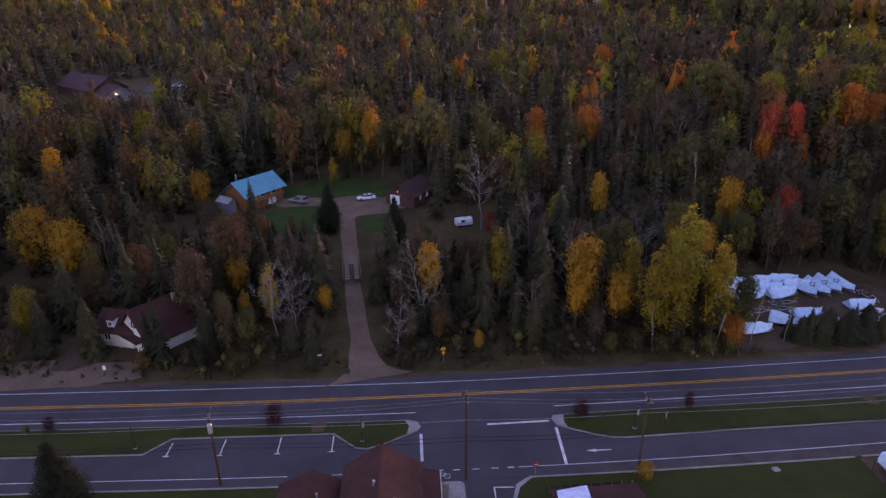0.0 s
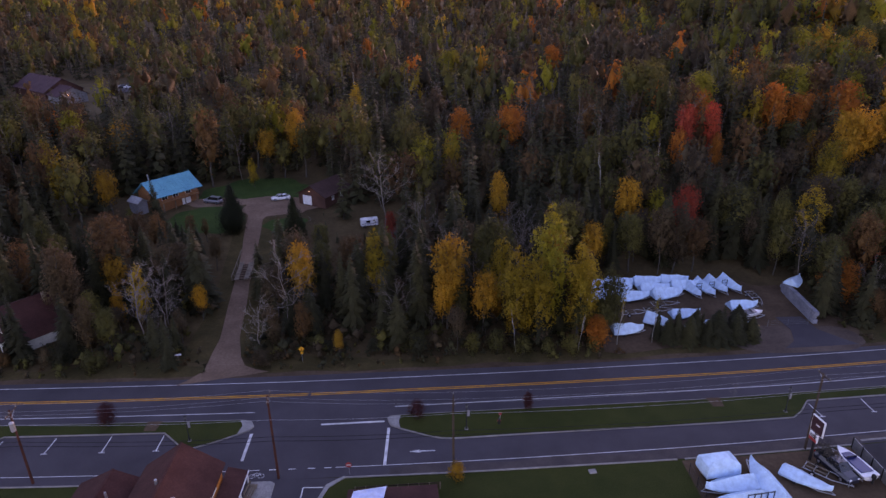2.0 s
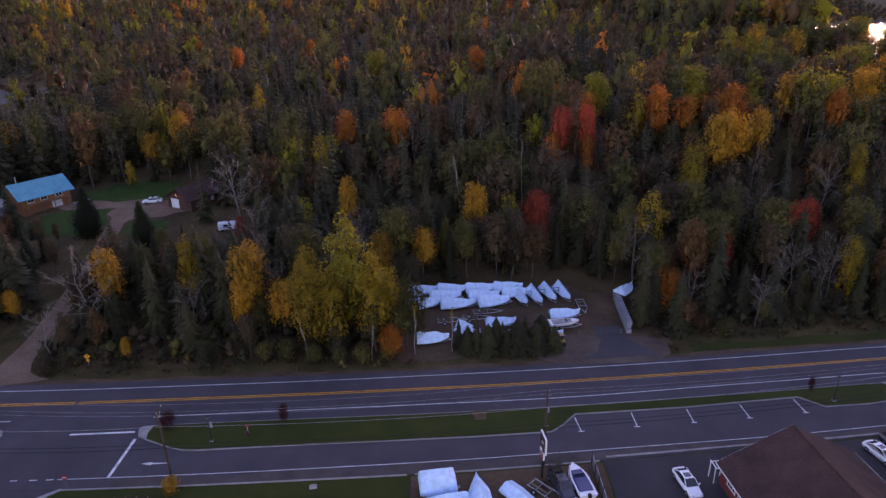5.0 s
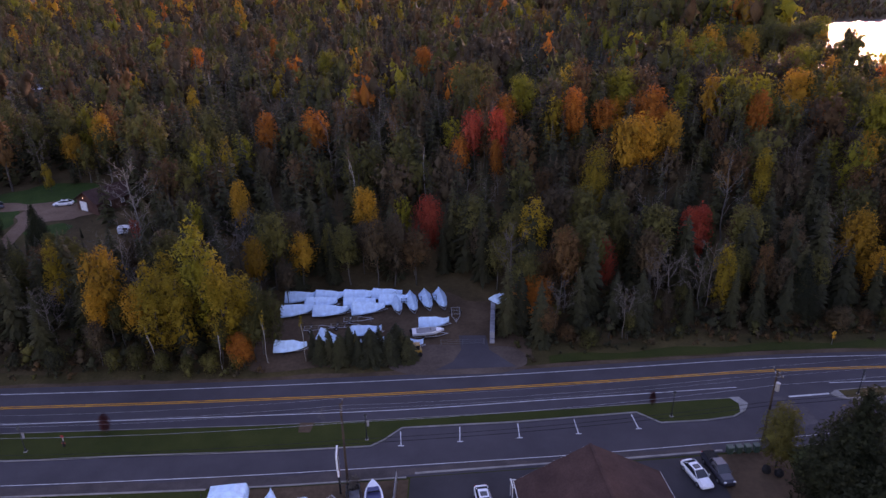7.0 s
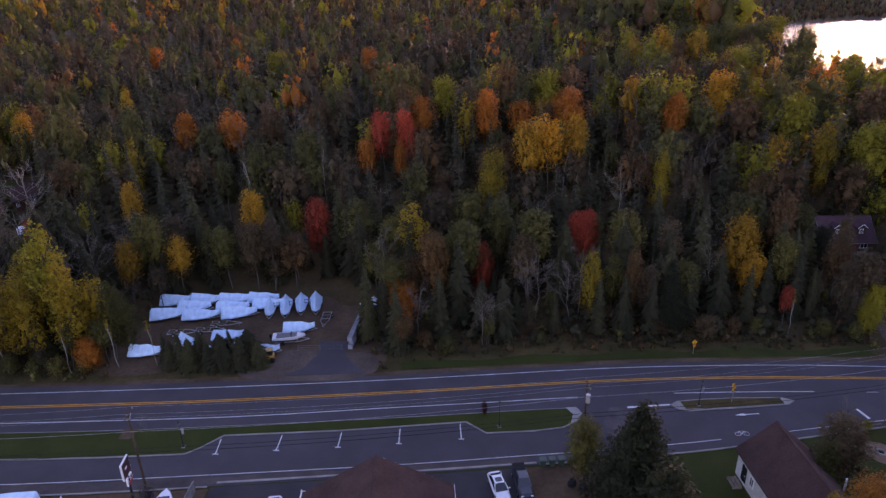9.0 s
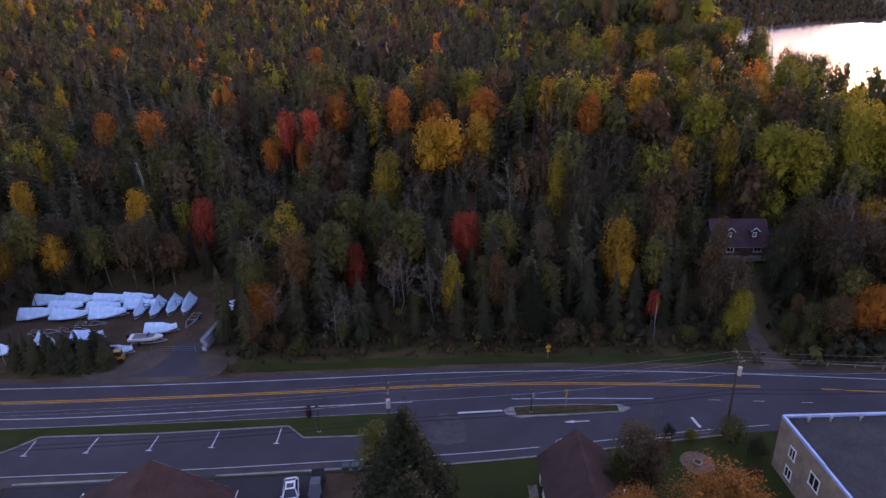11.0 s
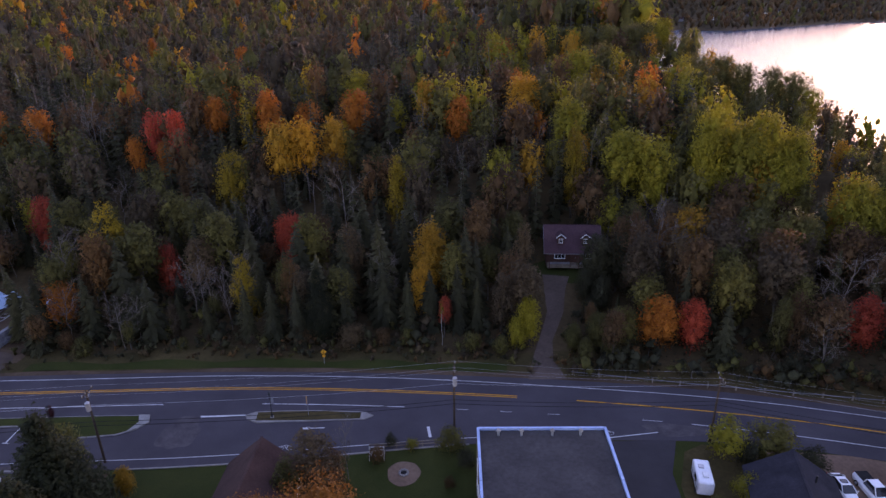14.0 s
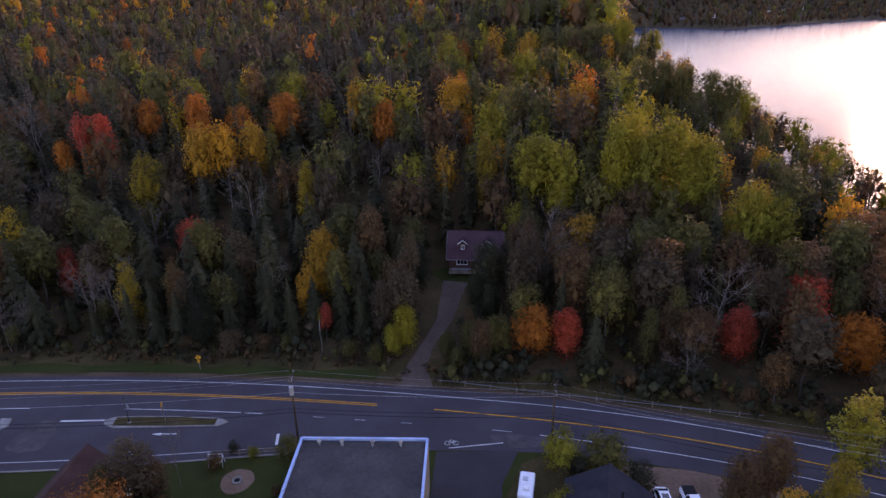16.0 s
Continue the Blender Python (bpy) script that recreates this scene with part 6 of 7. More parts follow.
def ring(x, half, z0, z1, tuck=0.75):
    """Across a body at x: sill, waist and top."""
    zm = z0 + (z1 - z0) * 0.55
    return [(x, -half * 0.9, z0), (x, half * 0.9, z0), (x, half, zm), (x, half * tuck, z1), (x, -half * tuck, z1), (x, -half, zm)]


def car(m, colour, label, kind="sedan", category="car"):
    root = thing(kind, m, label, category, "parked vehicles")
    if kind == "pickup":
        length, hood, cab = 5.5, 1.12, ((-0.9, 1.05), (-0.6, 1.8), (0.75, 1.85), (1.5, 1.1))
    elif kind == "suv":
        length, hood, cab = 4.9, 1.05, ((-2.3, 1.0), (-2.1, 1.72), (0.5, 1.76), (1.25, 1.05))
    else:
        length, hood, cab = 4.75, 0.86, ((-1.95, 0.92), (-1.15, 1.36), (0.3, 1.42), (1.15, 0.92))
    e = length / 2
    body = part("body", loft(bmesh.new(), [ring(-e, 0.72, 0.42, hood - 0.1), ring(-e + 0.2, 0.86, 0.26, hood + 0.04), ring(-1.1, 0.92, 0.22, hood + 0.08), ring(0.9, 0.92, 0.22, hood + 0.08), ring(e - 0.35, 0.86, 0.24, hood - 0.06), ring(e, 0.7, 0.38, hood - 0.26)]), colour, root)
    (x0, z0), (x1, z1), (x2, z2), (x3, z3) = cab
    part("window_band", loft(bmesh.new(), [[(x, -w, z) for x, z, w in ((x0, z0, 0.8), (x1, z1 - 0.03, 0.62), (x2, z2 - 0.03, 0.62), (x3, z3, 0.8))], [(x, w, z) for x, z, w in ((x0, z0, 0.8), (x1, z1 - 0.03, 0.62), (x2, z2 - 0.03, 0.62), (x3, z3, 0.8))]]), PANE, root, "dark car glass")
    roof = part("roof", loft(bmesh.new(), [[(x1, -0.6, z1 - 0.05), (x1, 0.6, z1 - 0.05), (x1 + 0.05, 0.55, z1 + 0.02), (x1 + 0.05, -0.55, z1 + 0.02)], [(x2, -0.6, z2 - 0.05), (x2, 0.6, z2 - 0.05), (x2 - 0.05, 0.55, z2 + 0.02), (x2 - 0.05, -0.55, z2 + 0.02)]]), colour, root)
    if kind == "sedan":
        part("sunroof", box(bmesh.new(), (x1 + x2) / 2 + 0.15, 0, z2 + 0.01, 0.7, 0.8, 0.03), PANE, roof)
    for s in (-1, 1):
        for a, b in ((cab[0], cab[1]), (cab[3], cab[2])):
            part("pillar", rod(bmesh.new(), (a[0], s * 0.8, a[1]), (b[0], s * 0.62, b[1]), 0.045, None, 5), colour, root)
    if kind == "pickup":
        part("cargo_bed", box(bmesh.new(), -1.75, 0, hood + 0.1, 1.6, 1.45, 0.04), BLACK, body, "dark open cargo bed")
    for sx in (-1, 1):
        for sy in (-1, 1):
            wheel = part("wheel", rod(bmesh.new(), (sx * length * 0.3, sy * 0.72, 0.33), (sx * length * 0.3, sy * 0.93, 0.33), 0.33, None, 16), BLACK, root)
            part("rim", rod(bmesh.new(), (sx * length * 0.3, sy * 0.9, 0.33), (sx * length * 0.3, sy * 0.945, 0.33), 0.2, None, 12), METAL, wheel)
    for sy in (-1, 1):
        part("headlight", box(bmesh.new(), e - 0.1, sy * 0.58, hood - 0.24, 0.16, 0.34, 0.14, 0, 0.03), LIGHT_GLASS, root)
        part("tail_light", box(bmesh.new(), -e + 0.04, sy * 0.6, hood - 0.12, 0.12, 0.3, 0.14, 0, 0.03), TAIL, root)
        part("mirror", box(bmesh.new(), x3 - 0.25, sy * 1.0, z3 + 0.1, 0.12, 0.18, 0.14, 0, 0.03), colour, root)
    return root


car(pose(90.3, 56.4, 0.024, 0, 0, -82), CAR_WHITE, "white sedan with a dark sunroof on the forecourt")
car(pose(116.1, 60.8, 0.024, 0, 0, -76), CAR_WHITE, "white sedan parked nose-down on the forecourt")
car(pose(118.9, 61.6, 0.024, 0, 0, -82), CAR_DARK, "dark blue pickup truck parked beside a white sedan", "pickup", "truck")
car(pose(215.0, 68.2, 0.02, 0, 0, -86), CAR_WHITE, "white sedan on the gravel patch")
car(pose(218.1, 68.0, 0.02, 0, 0, -84), CAR_WHITE, "white pickup truck on the gravel patch", "pickup", "truck")
car(pose(-28.5, 149.2, land(-28.5, 149.2) + 0.08, 0, 0, 160), CAR_GREY, "grey suv before the blue-roofed house", "suv")
car(pose(-11.8, 150.6, land(-11.8, 150.6) + 0.1, 0, 0, 195), CAR_WHITE, "white sedan parked before the garage")
for i in range(4):
    car(pose(-106 - 3.4 * i, 296 + 1.0 * i, land(-106 - 3.4 * i, 296 + i) + 0.25, 0, 0, 40), (CAR_WHITE, CAR_GREY, CAR_WHITE, CAR_DARK)[i], "small far car on the hall's car park", "sedan")
car(pose(75.4, 56.2, 0.02, 0, 0, -76), CAR_DARK, "dark pickup truck heaped with brush in the boat yard", "pickup", "truck")
BRUSH = leaf_mat("dry_brush", (0.05, 0.04, 0.03), (0.1, 0.08, 0.06), (0.16, 0.13, 0.1), 0.2)
v, f = cards(np.random.default_rng(3), np.random.default_rng(4).normal(size=(260, 3)) * [0.42, 1.1, 0.28] + [75.0, 57.6, 1.75], unit(np.random.default_rng(5).normal(size=(260, 3))), np.full(260, 0.24), 0.3)
tagged(new("brush_heap", quad_mesh("brush_heap", v, f, [BRUSH], way=np.tile([0, 0, 1.0], (780, 1)))), "heap of dry brush on a pickup truck", "brush", kind="stuff")


def camper(m, label, length=6.0):
    root = thing("camper", m, label, "camper")
    part("body", box(bmesh.new(), 0, 0, 1.5, length, 2.0, 2.0, 0, 0.14), CAR_WHITE, root)
    for y in (-1.02, 1.02):
        part("window", box(bmesh.new(), -0.4, y, 1.8, 1.2, 0.04, 0.7), PANE, root)
        part("stripe", box(bmesh.new(), 0, y, 1.15, length * 0.9, 0.03, 0.18), CAR_GREY, root)
    part("windscreen", box(bmesh.new(), length / 2 + 0.01, 0, 1.7, 0.05, 1.8, 0.8), PANE, root)
    part("roof_vent", box(bmesh.new(), 0.8, 0.2, 2.56, 0.7, 0.7, 0.2, 0, 0.04), METAL, root)
    part("air_conditioner", box(bmesh.new(), -0.8, -0.1, 2.6, 1.0, 0.8, 0.28, 0, 0.06), WHITE, root)
    for x in (-length * 0.28, length * 0.3):
        for y in (-0.9, 0.9):
            part("wheel", rod(bmesh.new(), (x, y - 0.12, 0.36), (x, y + 0.12, 0.36), 0.36, None, 14), BLACK, root)
    return root


camper(pose(199.3, 68.2, 0.022, 0, 0, 84) @ Matrix.Scale(0.88, 4), "white camper parked on rough grass", 4.6)
camper(pose(12.0, 134.6, land(12, 134.6), 0, 0, 15) @ Matrix.Scale(0.8, 4), "white camper half hidden among the trees", 5.0)


# ---- boats ----
def hull_rings(L, W, H):
    out = []
    for s in np.linspace(0, 1, 9):
        half = W / 2 * (1 - max(0, (s - 0.45) / 0.55) ** 2.2 * 0.97)
        keel = 0.12 + 0.5 * H * max(0, (s - 0.6) / 0.4) ** 2
        top = H * (1 + 0.18 * s * s)
        out.append((-L / 2 + L * s, half, keel, top))
    return out


def hull(bm, L, W, H, z=0.45):
    return loft(bm, [[(x, 0, z + k), (x, h * 0.75, z + k + 0.22), (x, h, z + t), (x, -h, z + t), (x, -h * 0.75, z + k + 0.22)] for x, h, k, t in hull_rings(L, W, H)])


def trailer_parts(root, L, W):
    fr = part("trailer", bmesh.new(), METAL, root, "galvanised boat trailer")
    for s in (-1, 1):
        part("beam", rod(bmesh.new(), (-L * 0.45, s * W * 0.36, 0.42), (L * 0.3, s * W * 0.36, 0.42), 0.06, None, 6), METAL, fr)
        part("draw_bar", rod(bmesh.new(), (L * 0.3, s * W * 0.36, 0.42), (L * 0.62, 0, 0.4), 0.06, None, 6), METAL, fr)
        part("wheel", rod(bmesh.new(), (-L * 0.18, s * W * 0.46 - 0.1, 0.3), (-L * 0.18, s * W * 0.46 + 0.1, 0.3), 0.3, None, 14), BLACK, fr)
    for x in (-0.4, -0.1, 0.25):
        part("crossbar", rod(bmesh.new(), (L * x, -W * 0.36, 0.42), (L * x, W * 0.36, 0.42), 0.05, None, 6), METAL, fr)
    return fr


def wrapped_boat(m, L, W, peak, label, hull_mat=None, hump=0.55, seed=0):
    """A boat under tight shrink wrap that falls from a ridge to the gunwale."""
    root = thing("wrapped_boat", m, label, "boat", "stored boats")
    part("hull", hull(bmesh.new(), L, W * 0.8, 0.44, 0.34), hull_mat or CAR_WHITE, root)
    rg = random.Random(seed)
    secs = []
    # taut over a long ridge that falls towards the bow
    back, crest = rg.uniform(0.5, 0.85), rg.uniform(0.86, 1.0)
    for s, lift, full in ((0.0, back, 0.94), (0.06, crest, 1.0), (0.34, crest * rg.uniform(0.8, 0.96), 1.0), (hump + 0.08, crest * rg.uniform(0.7, 0.85), 0.9), (0.8, rg.uniform(0.42, 0.55), 0.64), (0.93, rg.uniform(0.34, 0.46), 0.3), (1.0, rg.uniform(0.4, 0.6), 0.05)):
        half = (W / 2 + 0.16) * full
        low = 0.48 + 0.42 * s * s
        x = -L / 2 - 0.15 + (L + 0.4) * s
        side = 0.14 + 0.08 * rg.random()
        ridge = low + side + (peak + 0.45) * lift
        mid = low + side + (ridge - low - side) * rg.uniform(0.42, 0.5)
        secs.append([(x, -half, low - 0.1), (x, half, low - 0.1), (x, half, low + side), (x, half * 0.5, mid), (x, rg.uniform(-0.05, 0.05), ridge), (x, -half * 0.5, mid), (x, -half, low + side)])
    part("cover", loft(bmesh.new(), secs), WRAP, root, "white plastic shrink wrap")
    trailer_parts(root, L, W)
    return root


def boxed_boat(m, L, W, H, label):
    """A pontoon boat whose cover stands on a frame: steep sides, a shallow hipped top."""
    root = thing("wrapped_boat", m, label, "boat", "stored boats")
    part("hull", hull(bmesh.new(), L, W, 0.8), METAL, root)
    rings = []
    for z, f in ((0.8, 1.0), (1.25, 1.02), (H * 0.72, 0.97), (H * 0.8, 0.93), (H, 0.45)):
        rings.append([(sx * L / 2 * f, sy * W / 2 * f, z) for sx, sy in ((-1, -1), (-0.3, -1.03), (0.4, -0.98), (1, -1), (1.03, 0.1), (1, 1), (0.2, 1.02), (-1, 1))])
    part("cover", loft(bmesh.new(), rings), WRAP, root, "white plastic shrink wrap over a frame")
    trailer_parts(root, L, W)
    return root


LOTZ = 0.08
for i, (x, y, turn, L, peak) in enumerate(((57.6, 107.2, 4, 5.2, 0.7), (63.2, 107.6, 2, 5.4, 0.6), (68.8, 107.8, 4, 5.6, 0.6), (74.0, 108.2, 0, 5.4, 0.5), (58.2, 102.6, 14, 6.0, 0.9), (62.0, 105.0, 6, 5.6, 0.7), (64.3, 102.4, 4, 6.2, 0.5), (69.2, 104.9, 6, 5.6, 0.8), (71.0, 103.0, 10, 5.8, 0.9), (75.4, 106.2, 4, 5.2, 0.6))):
    wrapped_boat(pose(x, y, land(x, y) + LOTZ, 0, 0, turn), L, 2.75, peak + 0.45, "motor boat in white shrink wrap in the storage lot", CAR_WHITE if i % 2 else CAR_DARK, 0.45 + 0.03 * (i % 4), i)
for i, (x, y, turn, L, peak) in enumerate(((83.2, 98.0, 4, 5.0, 0.6), (71.6, 95.4, 4, 5.0, 0.5), (79.2, 90.9, 2, 4.6, 0.4), (65.9, 92.8, -35, 4.2, 0.9), (59.8, 90.2, 2, 5.0, 0.7), (72.6, 90.6, 25, 5.2, 0.7), (95.4, 103.6, 40, 3.6, 0.5))):
    wrapped_boat(pose(x, y, land(x, y) + LOTZ + (1.8 if i == 6 else 0), 0, 0, turn), L, 2.4, peak + 0.3, "small boat in white shrink wrap" if i < 6 else "small wrapped boat on the white boxes", CAR_WHITE, 0.5, 20 + i)
# pontoons, end on
for i, (x, y) in enumerate(((76.2, 104.6), (79.0, 104.9), (81.7, 105.8), (84.4, 106.0))):
    wrapped_boat(pose(x, y, land(x, y) + LOTZ, 0, 0, -78), 5.8, 2.1, 1.2, "tall pontoon boat in peaked white shrink wrap", METAL, 0.3, 40 + i)
for i, (x, y) in enumerate(((77.6, 104.4), (80.3, 105.0), (83.0, 105.6))):
    root = thing("boat_rack", pose(x, y, land(x, y) + LOTZ, 0, 0, 6), "dark steel rack between two wrapped pontoons", "rack", "boat racks")
    for s in (-0.5, 0.5):
        part("upright", box(bmesh.new(), s, 0, 1.0, 0.08, 0.08, 2.0), BLACK_METAL, root)
    for z in (0.7, 1.3, 1.9):
        part("rung", box(bmesh.new(), 0, 0, z, 1.1, 0.07, 0.07), BLACK_METAL, root)


def open_boat(m, L, W, colour, label, cover=None):
    root = thing("open_boat", m, label, "boat", "stored boats")
    part("hull", hull(bmesh.new(), L, W, 0.85), colour, root)
    part("cockpit", loft(bmesh.new(), [[(x, -h * 0.8, 0.45 + t + 0.02), (x, h * 0.8, 0.45 + t + 0.02), (x, h * 0.7, 0.45 + t + 0.1), (x, -h * 0.7, 0.45 + t + 0.1)] for x, h, k, t in hull_rings(L, W, 0.85)[1:7]]), cover or CAR_GREY, root, "fabric cockpit cover")
    part("windscreen", loft(bmesh.new(), [[(0.5, -W * 0.36, 1.35), (0.5, W * 0.36, 1.35), (0.35, W * 0.3, 1.75), (0.35, -W * 0.3, 1.75)], [(0.56, -W * 0.36, 1.35), (0.56, W * 0.36, 1.35), (0.41, W * 0.3, 1.75), (0.41, -W * 0.3, 1.75)]]), PANE, root)
    part("outboard_motor", box(box(bmesh.new(), -L / 2 - 0.25, 0, 1.4, 0.45, 0.4, 0.6, 0, 0.08), -L / 2 - 0.25, 0, 0.8, 0.2, 0.15, 0.9), BLACK, root)
    trailer_parts(root, L, W)
    return root


open_boat(pose(82.4, 94.3, LOTZ, 0, 0, 8), 5.4, 2.1, CAR_WHITE, "white open motor boat with a grey cockpit cover")


def bare_trailer(m, label):
    root = thing("boat_trailer", m, label, "trailer", "empty trailers")
    for s in (-1, 1):
        part("beam", rod(bmesh.new(), (-2.4, s * 0.75, 0.5), (0.8, s * 0.75, 0.5), 0.06, None, 6), METAL, root)
        part("draw_bar", rod(bmesh.new(), (0.8, s * 0.75, 0.5), (3.0, 0, 0.45), 0.06, None, 6), METAL, root)
        wheel = part("wheel", rod(bmesh.new(), (-1.2, s * 0.95 - 0.1, 0.32), (-1.2, s * 0.95 + 0.1, 0.32), 0.32, None, 14), BLACK, root)
        part("rim", rod(bmesh.new(), (-1.2, s * 0.95 - 0.11, 0.32), (-1.2, s * 0.95 + 0.11, 0.32), 0.16, None, 10), WHITE, wheel)
        part("bunk", box(bmesh.new(), -1.0, s * 0.4, 0.72, 2.6, 0.12, 0.1), WOOD, root)
    for x in (-2.3, -1.2, 0.2):
        part("crossbar", rod(bmesh.new(), (x, -0.75, 0.5), (x, 0.75, 0.5), 0.05, None, 6), METAL, root)
    part("jack", rod(bmesh.new(), (2.5, 0, 0.0), (2.5, 0, 0.9), 0.05, None, 6), METAL, root)
    return root


for x, y, turn in ((62.9, 96.8, 5), (69.4, 99.8, 4), (87.1, 101.5, -88), (67.4, 97.6, 3)):
    bare_trailer(pose(x, y, land(x, y) + LOTZ, 0, 0, turn), "empty galvanised boat trailer on the dirt lot")
bare_trailer(pose(73.6, 55.2, 0.02, 0, 0, -46), "empty boat trailer beside a covered boat")

YELLOW = paint("machine_yellow", (0.34, 0.17, 0.015), 0.45, 0)
root = thing("skid_loader", pose(80.6, 88.6, LOTZ, 0, 0, 190), "small yellow loader at the lot entry", "loader")
part("body", box(bmesh.new(), 0, 0, 0.75, 1.9, 1.2, 0.8, 0, 0.08), YELLOW, root)
cab = part("cab", box(bmesh.new(), -0.1, 0, 1.5, 1.1, 1.0, 0.9, 0, 0.05), BLACK_METAL, root)
part("cab_roof", box(bmesh.new(), -0.1, 0, 2.0, 1.2, 1.1, 0.1, 0, 0.03), YELLOW, cab)
part("bucket", box(bmesh.new(), 1.35, 0, 0.45, 0.6, 1.6, 0.6, 0, 0.06), YELLOW, root)
for x in (-0.6, 0.6):
    for y in (-0.7, 0.7):
        part("wheel", rod(bmesh.new(), (x, y - 0.14, 0.4), (x, y + 0.14, 0.4), 0.4, None, 14), BLACK, root)

BLOCK = surface("whitewashed_block", (0.15, 0.155, 0.18), (0.24, 0.25, 0.28), 4, 0.5, 0.85, bumps=0.2, vary=0.08)
box_root = thing("block_wall", pose(93.6, 98.4, LOTZ, 0, 0, -4), "long white concrete block wall of the lot", "wall")
for k in range(12):
    for r in range(3):
        part("block", box(bmesh.new(), 0, -6 + k * 1.06 + 0.5 * (r % 2), 0.4 + r * 0.76, 0.8, 1.02, 0.73, 0, 0.03), BLOCK, box_root)
root = thing("farm_gate", pose(88.2, 91.6, LOTZ, 0, 0, 2), "long thin steel gate across the lot entry", "gate")
for z in (0.3, 0.65, 1.0):
    part("bar", rod(bmesh.new(), (-3.6, 0, z), (3.6, 0, z), 0.018, None, 6), RAIL_STEEL, root)
for x in (-3.6, 0, 3.6):
    part("upright", rod(bmesh.new(), (x, 0, 0), (x, 0, 1.15), 0.04, None, 6), RAIL_STEEL, root)

# ---- the near boat yard ----
boxed_boat(pose(60.8, 56.0, 0.02, 0, 0, 8), 4.3, 2.6, 2.9, "boxy pontoon boat in white shrink wrap")
wrapped_boat(pose(61.3, 53.6, 0.02, 0, 0, 190), 6.0, 2.2, 0.9, "motor boat in white shrink wrap in the yard", CAR_WHITE, 0.5, 61)
wrapped_boat(pose(61.0, 51.0, 0.02, 0, 0, 190), 6.0, 2.2, 0.8, "motor boat in white shrink wrap in the yard", CAR_WHITE, 0.5, 62)
wrapped_boat(pose(65.8, 53.8, 0.02, 0, 0, 96), 7.0, 2.4, 1.0, "long pontoon boat in white shrink wrap", METAL, 0.62, 63)
wrapped_boat(pose(70.6, 54.2, 0.02, 0, 0, -48), 5.2, 2.0, 0.35, "small boat under a pale fitted cover on a trailer", CAR_DARK, 0.4, 64)
open_boat(pose(77.6, 56.4, 0.02, 0, 0, 100), 5.4, 2.2, CAR_WHITE, "white speed boat with a navy cover on a trailer", CAR_BLUE)
root = thing("boat_rack", pose(63.2, 50.4, 0.02, 0, 0, 8), "dark steel rack before the wrapped boats", "rack", "boat racks")
for x in (-1.6, -0.8, 0, 0.8, 1.6):
    part("upright", box(bmesh.new(), x, 0, 1.2, 0.09, 0.09, 2.4), BLACK_METAL, root)
for z in (0.3, 1.3, 2.3):
    part("beam", box(bmesh.new(), 0, 0, z, 3.4, 0.09, 0.09), BLACK_METAL, root)
root = thing("metal_fence", pose(79.9, 55.4, 0, 0, 0, 90), "grey sheet metal fence beside the forecourt", "fence")
for k in range(6):
    part("panel", box(bmesh.new(), 3.8 - k * 1.9, 0, 0.85, 1.84, 0.05, 1.6), METAL, root)
    part("post", box(bmesh.new(), 4.75 - k * 1.9, 0.06, 0.9, 0.1, 0.1, 1.85), BLACK_METAL, root)
root = thing("wire_fence", pose(57.6, 52.4, 0, 0, 0, 90), "dark wire fence on posts beside the lawn", "fence")
for k in range(5):
    part("post", rod(bmesh.new(), (4 - k * 2.4, 0, 0), (4 - k * 2.4, 0, 1.6), 0.05, None, 6), BLACK_METAL, root)
for z in (0.4, 0.9, 1.5):
    part("rail", rod(bmesh.new(), (4, 0, z), (-5.6, 0, z), 0.02, None, 5), BLACK_METAL, root)
FACE_RED = surface("dark_sign_face", (0.035, 0.012, 0.014), (0.07, 0.02, 0.022), 6, 0.8, 0.5, bumps=0.05)
root = thing("yard_sign", pose(73.4, 58.2, 0, 0, 0, -82), "tall boat yard sign with dark red and white panels", "sign")
part("post", box(bmesh.new(), 0, 0, 2.6, 0.22, 0.22, 5.2), BLACK_METAL, root)
up = part("upper_panel", box(bmesh.new(), 0, 0, 5.2, 2.1, 0.2, 2.2, 0, 0.03), WHITE, root, "white framed panel")
for s in (-1, 1):
    part("face", box(bmesh.new(), 0, s * 0.12, 5.2, 1.86, 0.03, 1.98), FACE_RED, up)
    part("emblem", box(bmesh.new(), 0.1, s * 0.14, 5.3, 0.6, 0.02, 0.2, 0), WHITE, up)
low_p = part("lower_panel", box(bmesh.new(), -0.25, 0, 3.35, 1.35, 0.22, 1.1, 0, 0.03), WHITE, root, "white lower panel")
for s in (-1, 1):
    part("red_bar", box(bmesh.new(), -0.25, s * 0.12, 3.05, 1.25, 0.02, 0.4), RED, low_p)
    for z in (3.4, 3.65):
        part("text_bar", box(bmesh.new(), -0.25, s * 0.12, z, 1.05, 0.02, 0.12), BLACK, low_p)

# bins, fire pit, swing, garden things
BIN = surface("green_bin_plastic", (0.02, 0.05, 0.035), (0.04, 0.08, 0.055), 8, 1, 0.5, bumps=0.05)
for i in range(4):
    root = thing("refuse_bin", pose(121.7 + 1.15 * i, 65.0 + 0.1 * i, 0.02, 0, 0, 6), "dark green wheeled refuse bin", "bin", "row of bins")
    bm = box(bmesh.new(), 0, 0, 0.55, 0.75, 0.75, 1.0, 0, 0.05)
    for v in bm.verts:
        if v.co.z < 0.3:
            v.co.x *= 0.8
            v.co.y *= 0.8
    part("body", bm, BIN, root)
    part("lid", box(bmesh.new(), 0, 0, 1.1, 0.82, 0.82, 0.1, 0, 0.04), BIN, root)
    for s in (-0.25, 0.25):
        part("wheel", rod(bmesh.new(), (s - 0.05, 0.3, 0.1), (s + 0.05, 0.3, 0.1), 0.1, None, 10), BLACK, root)
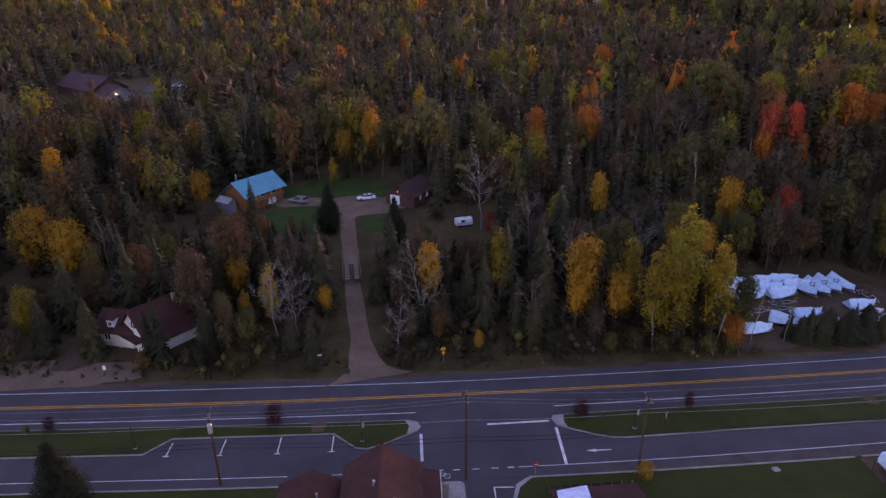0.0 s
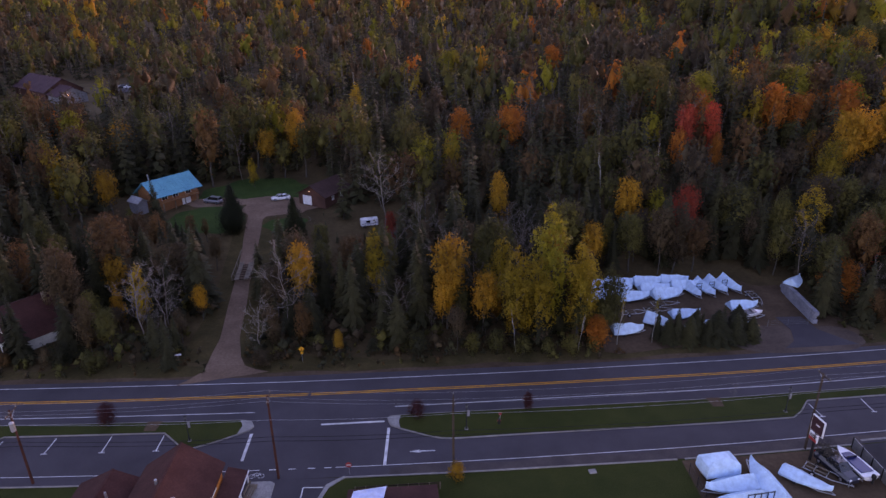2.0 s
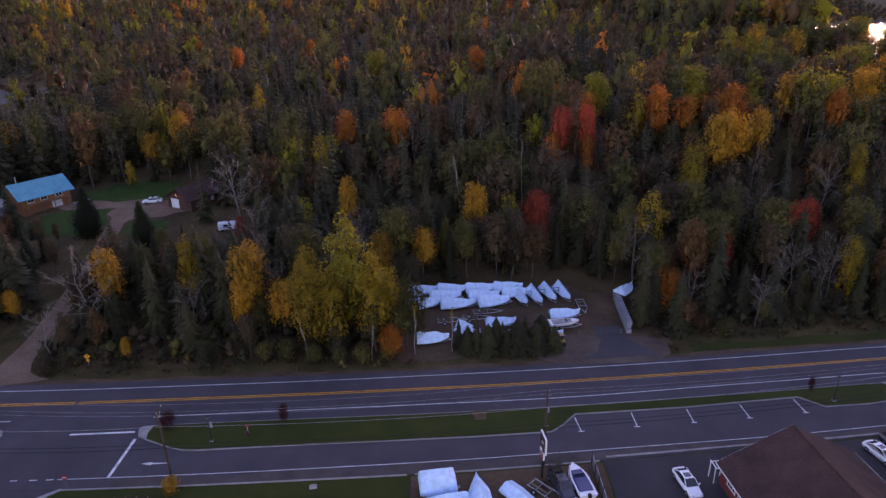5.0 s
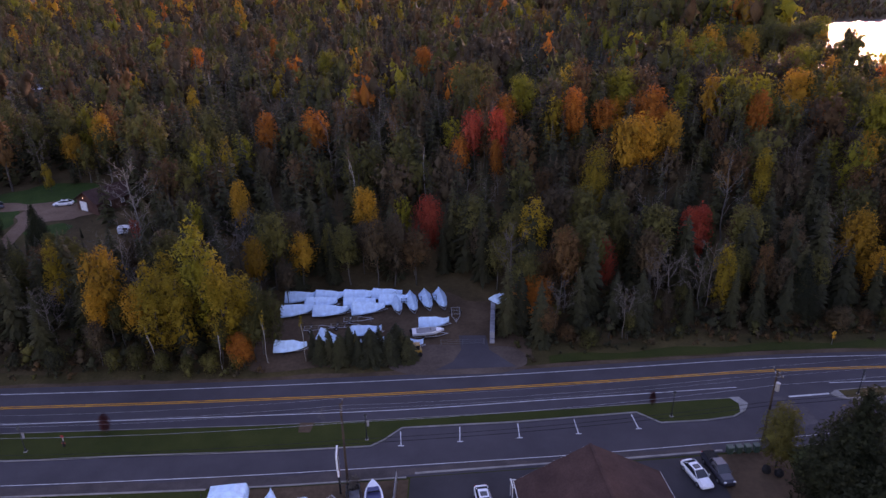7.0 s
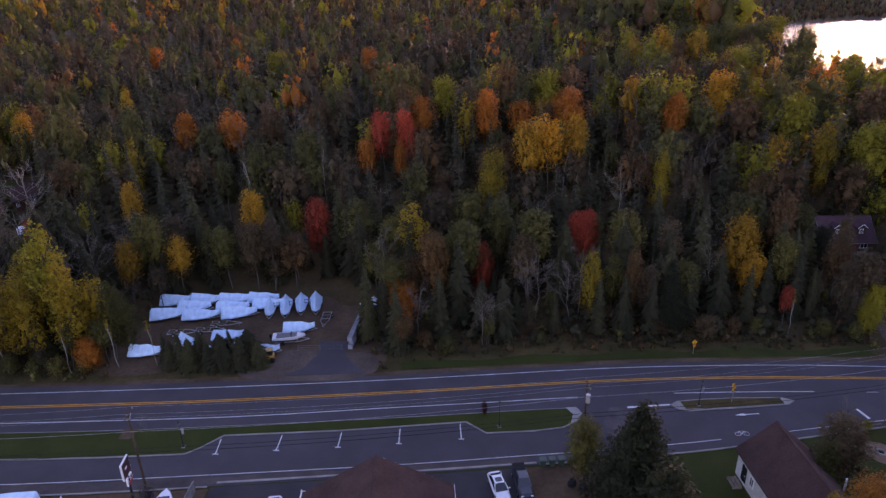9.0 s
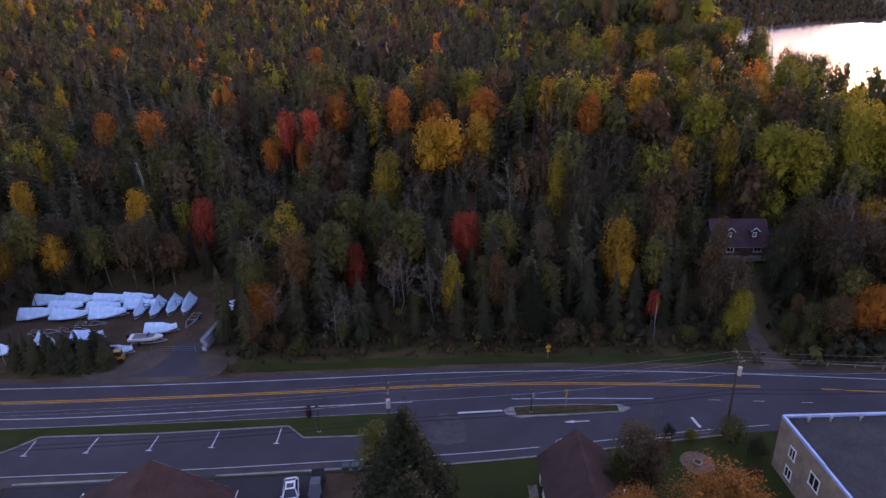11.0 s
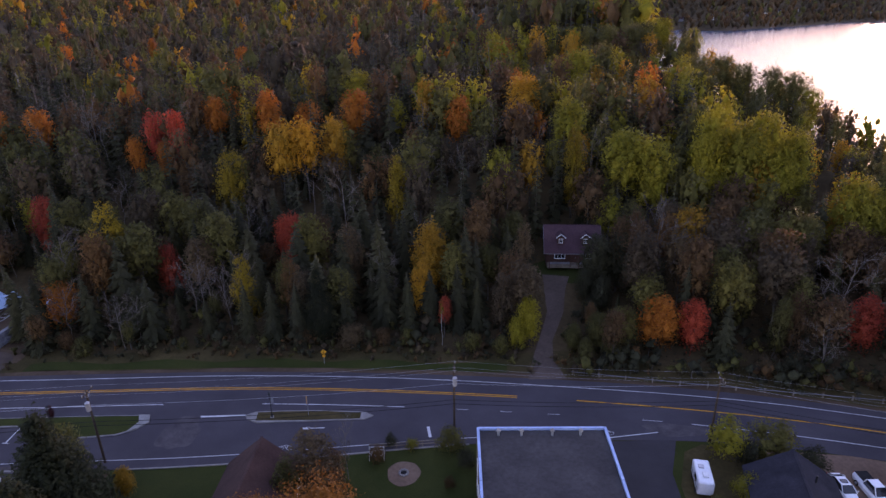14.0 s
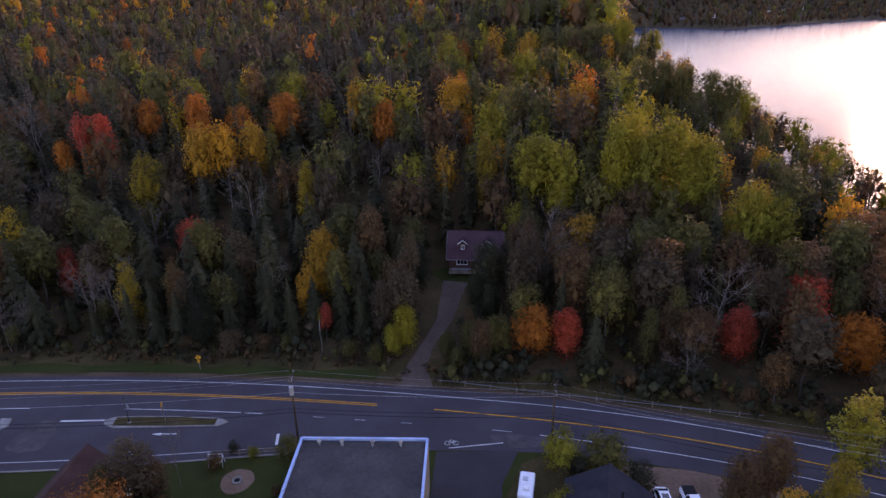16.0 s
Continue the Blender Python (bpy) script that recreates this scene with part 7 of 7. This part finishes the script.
for i, (x, y) in enumerate(((124.8, 61.6), (126.0, 61.0))):
    root = thing("garbage_bag", pose(x, y, 0.02, 0, 0, 30 * i), "black garbage bag on the gravel yard", "bag", "garbage bags")
    bm = bmesh.new()
    bmesh.ops.create_icosphere(bm, subdivisions=2, radius=0.55, matrix=Matrix.Translation((0, 0, 0.4)))
    for v in bm.verts:
        v.co *= 1 + 0.22 * noise.noise(v.co * 3 + Vector((i, 0, 0)))
        v.co.z = max(0.0, v.co.z)
    part("bag", bm, BLACK, root)
    part("knot", rod(bmesh.new(), (0, 0, 0.9), (0, 0, 1.08), 0.05, 0.12, 6), BLACK, root)
patch("fire_pit_ring", 164.4, 67.9, 2.0, 2.1, GRAVEL, "round sandy patch about a fire pit", "yard", 0.03, 0.3, 1.0, 0.25)
root = thing("fire_pit", pose(164.4, 67.9, 0.03), "ring of grey stones round a fire pit", "fire pit")
for k in range(9):
    a = k * math.tau / 9
    part("stone", box(bmesh.new(), 0.5 * math.cos(a), 0.5 * math.sin(a), 0.12, 0.26, 0.34, 0.24, math.degrees(a), 0.06), KERB, root)
part("ash", rod(bmesh.new(), (0, 0, 0), (0, 0, 0.06), 0.42, None, 12), BLACK, root)
root = thing("garden_swing", pose(160.7, 70.4, 0.015, 0, 0, 6), "white garden swing seat with a frame", "swing")
for s in (-0.9, 0.9):
    for d in (-0.5, 0.5):
        part("leg", rod(bmesh.new(), (s, d, 0), (s, 0, 1.7), 0.04, None, 6), WHITE, root)
part("top_bar", rod(bmesh.new(), (-0.95, 0, 1.7), (0.95, 0, 1.7), 0.05, None, 6), WHITE, root)
part("seat", box(bmesh.new(), 0, 0, 0.5, 1.5, 0.5, 0.06), WHITE, root)
part("backrest", box(bmesh.new(), 0, 0.27, 0.8, 1.5, 0.05, 0.5), WHITE, root)
fence = thing("garden_fence", pose(164.5, 72.6, 0.015, 0, 0, 10), "low brown wooden garden fence along the road", "fence")
for x in np.arange(-5, 5.1, 1.66):
    part("post", box(bmesh.new(), x, 0, 0.5, 0.1, 0.1, 1.0), WOOD, fence)
for z in (0.4, 0.8):
    part("rail", box(bmesh.new(), 0, 0.05, z, 10.2, 0.05, 0.12), WOOD, fence)

# timber bridge on the drive
root = thing("timber_bridge", pose(-12.6, 118.5, 0, 0, 0, 7.6), "narrow timber bridge with two plank tracks", "bridge")
bz = land(-12.6, 118.5) + 0.1
for s in (-1, 1):
    for k in range(3):
        part("plank", box(bmesh.new(), s * 0.95 + (k - 1) * 0.3, 0, bz + 0.12, 0.27, 15, 0.08), WOOD, root)
    part("rail", box(bmesh.new(), s * 1.75, 0, bz + 0.85, 0.12, 15.4, 0.14), WOOD, root)
    for y in np.arange(-7.4, 7.5, 2.4):
        part("post", box(bmesh.new(), s * 1.75, y, bz + 0.4, 0.13, 0.13, 1.0), WOOD, root)
for y in np.arange(-7.2, 7.3, 1.2):
    part("sleeper", box(bmesh.new(), 0, y, bz + 0.03, 3.4, 0.3, 0.1), POLE_WOOD, root)

# small red-leaved trees on the islands
for kind, x, y, h, tone, wide in (("bush", -48.2, 68.0, 2.6, "maroon", 0.7), ("maple", -17.9, 67.7, 3.9, "maroon", 1.1), ("bush", 24.4, 68.0, 3.0, "maroon", 0.9), ("maple", 39.7, 69.2, 3.1, "maroon", 0.8), ("bare", 69.1, 70.2, 3.4, "maroon", 0.6), ("maple", 114.8, 74.8, 2.3, "maroon", 0.8), ("bush", -51.5, 68.0, 1.4, "olive", 1.0)):
    plant(kind, tone, x, y, h, wide, 0, int(x) % 2, 0, 0.2)
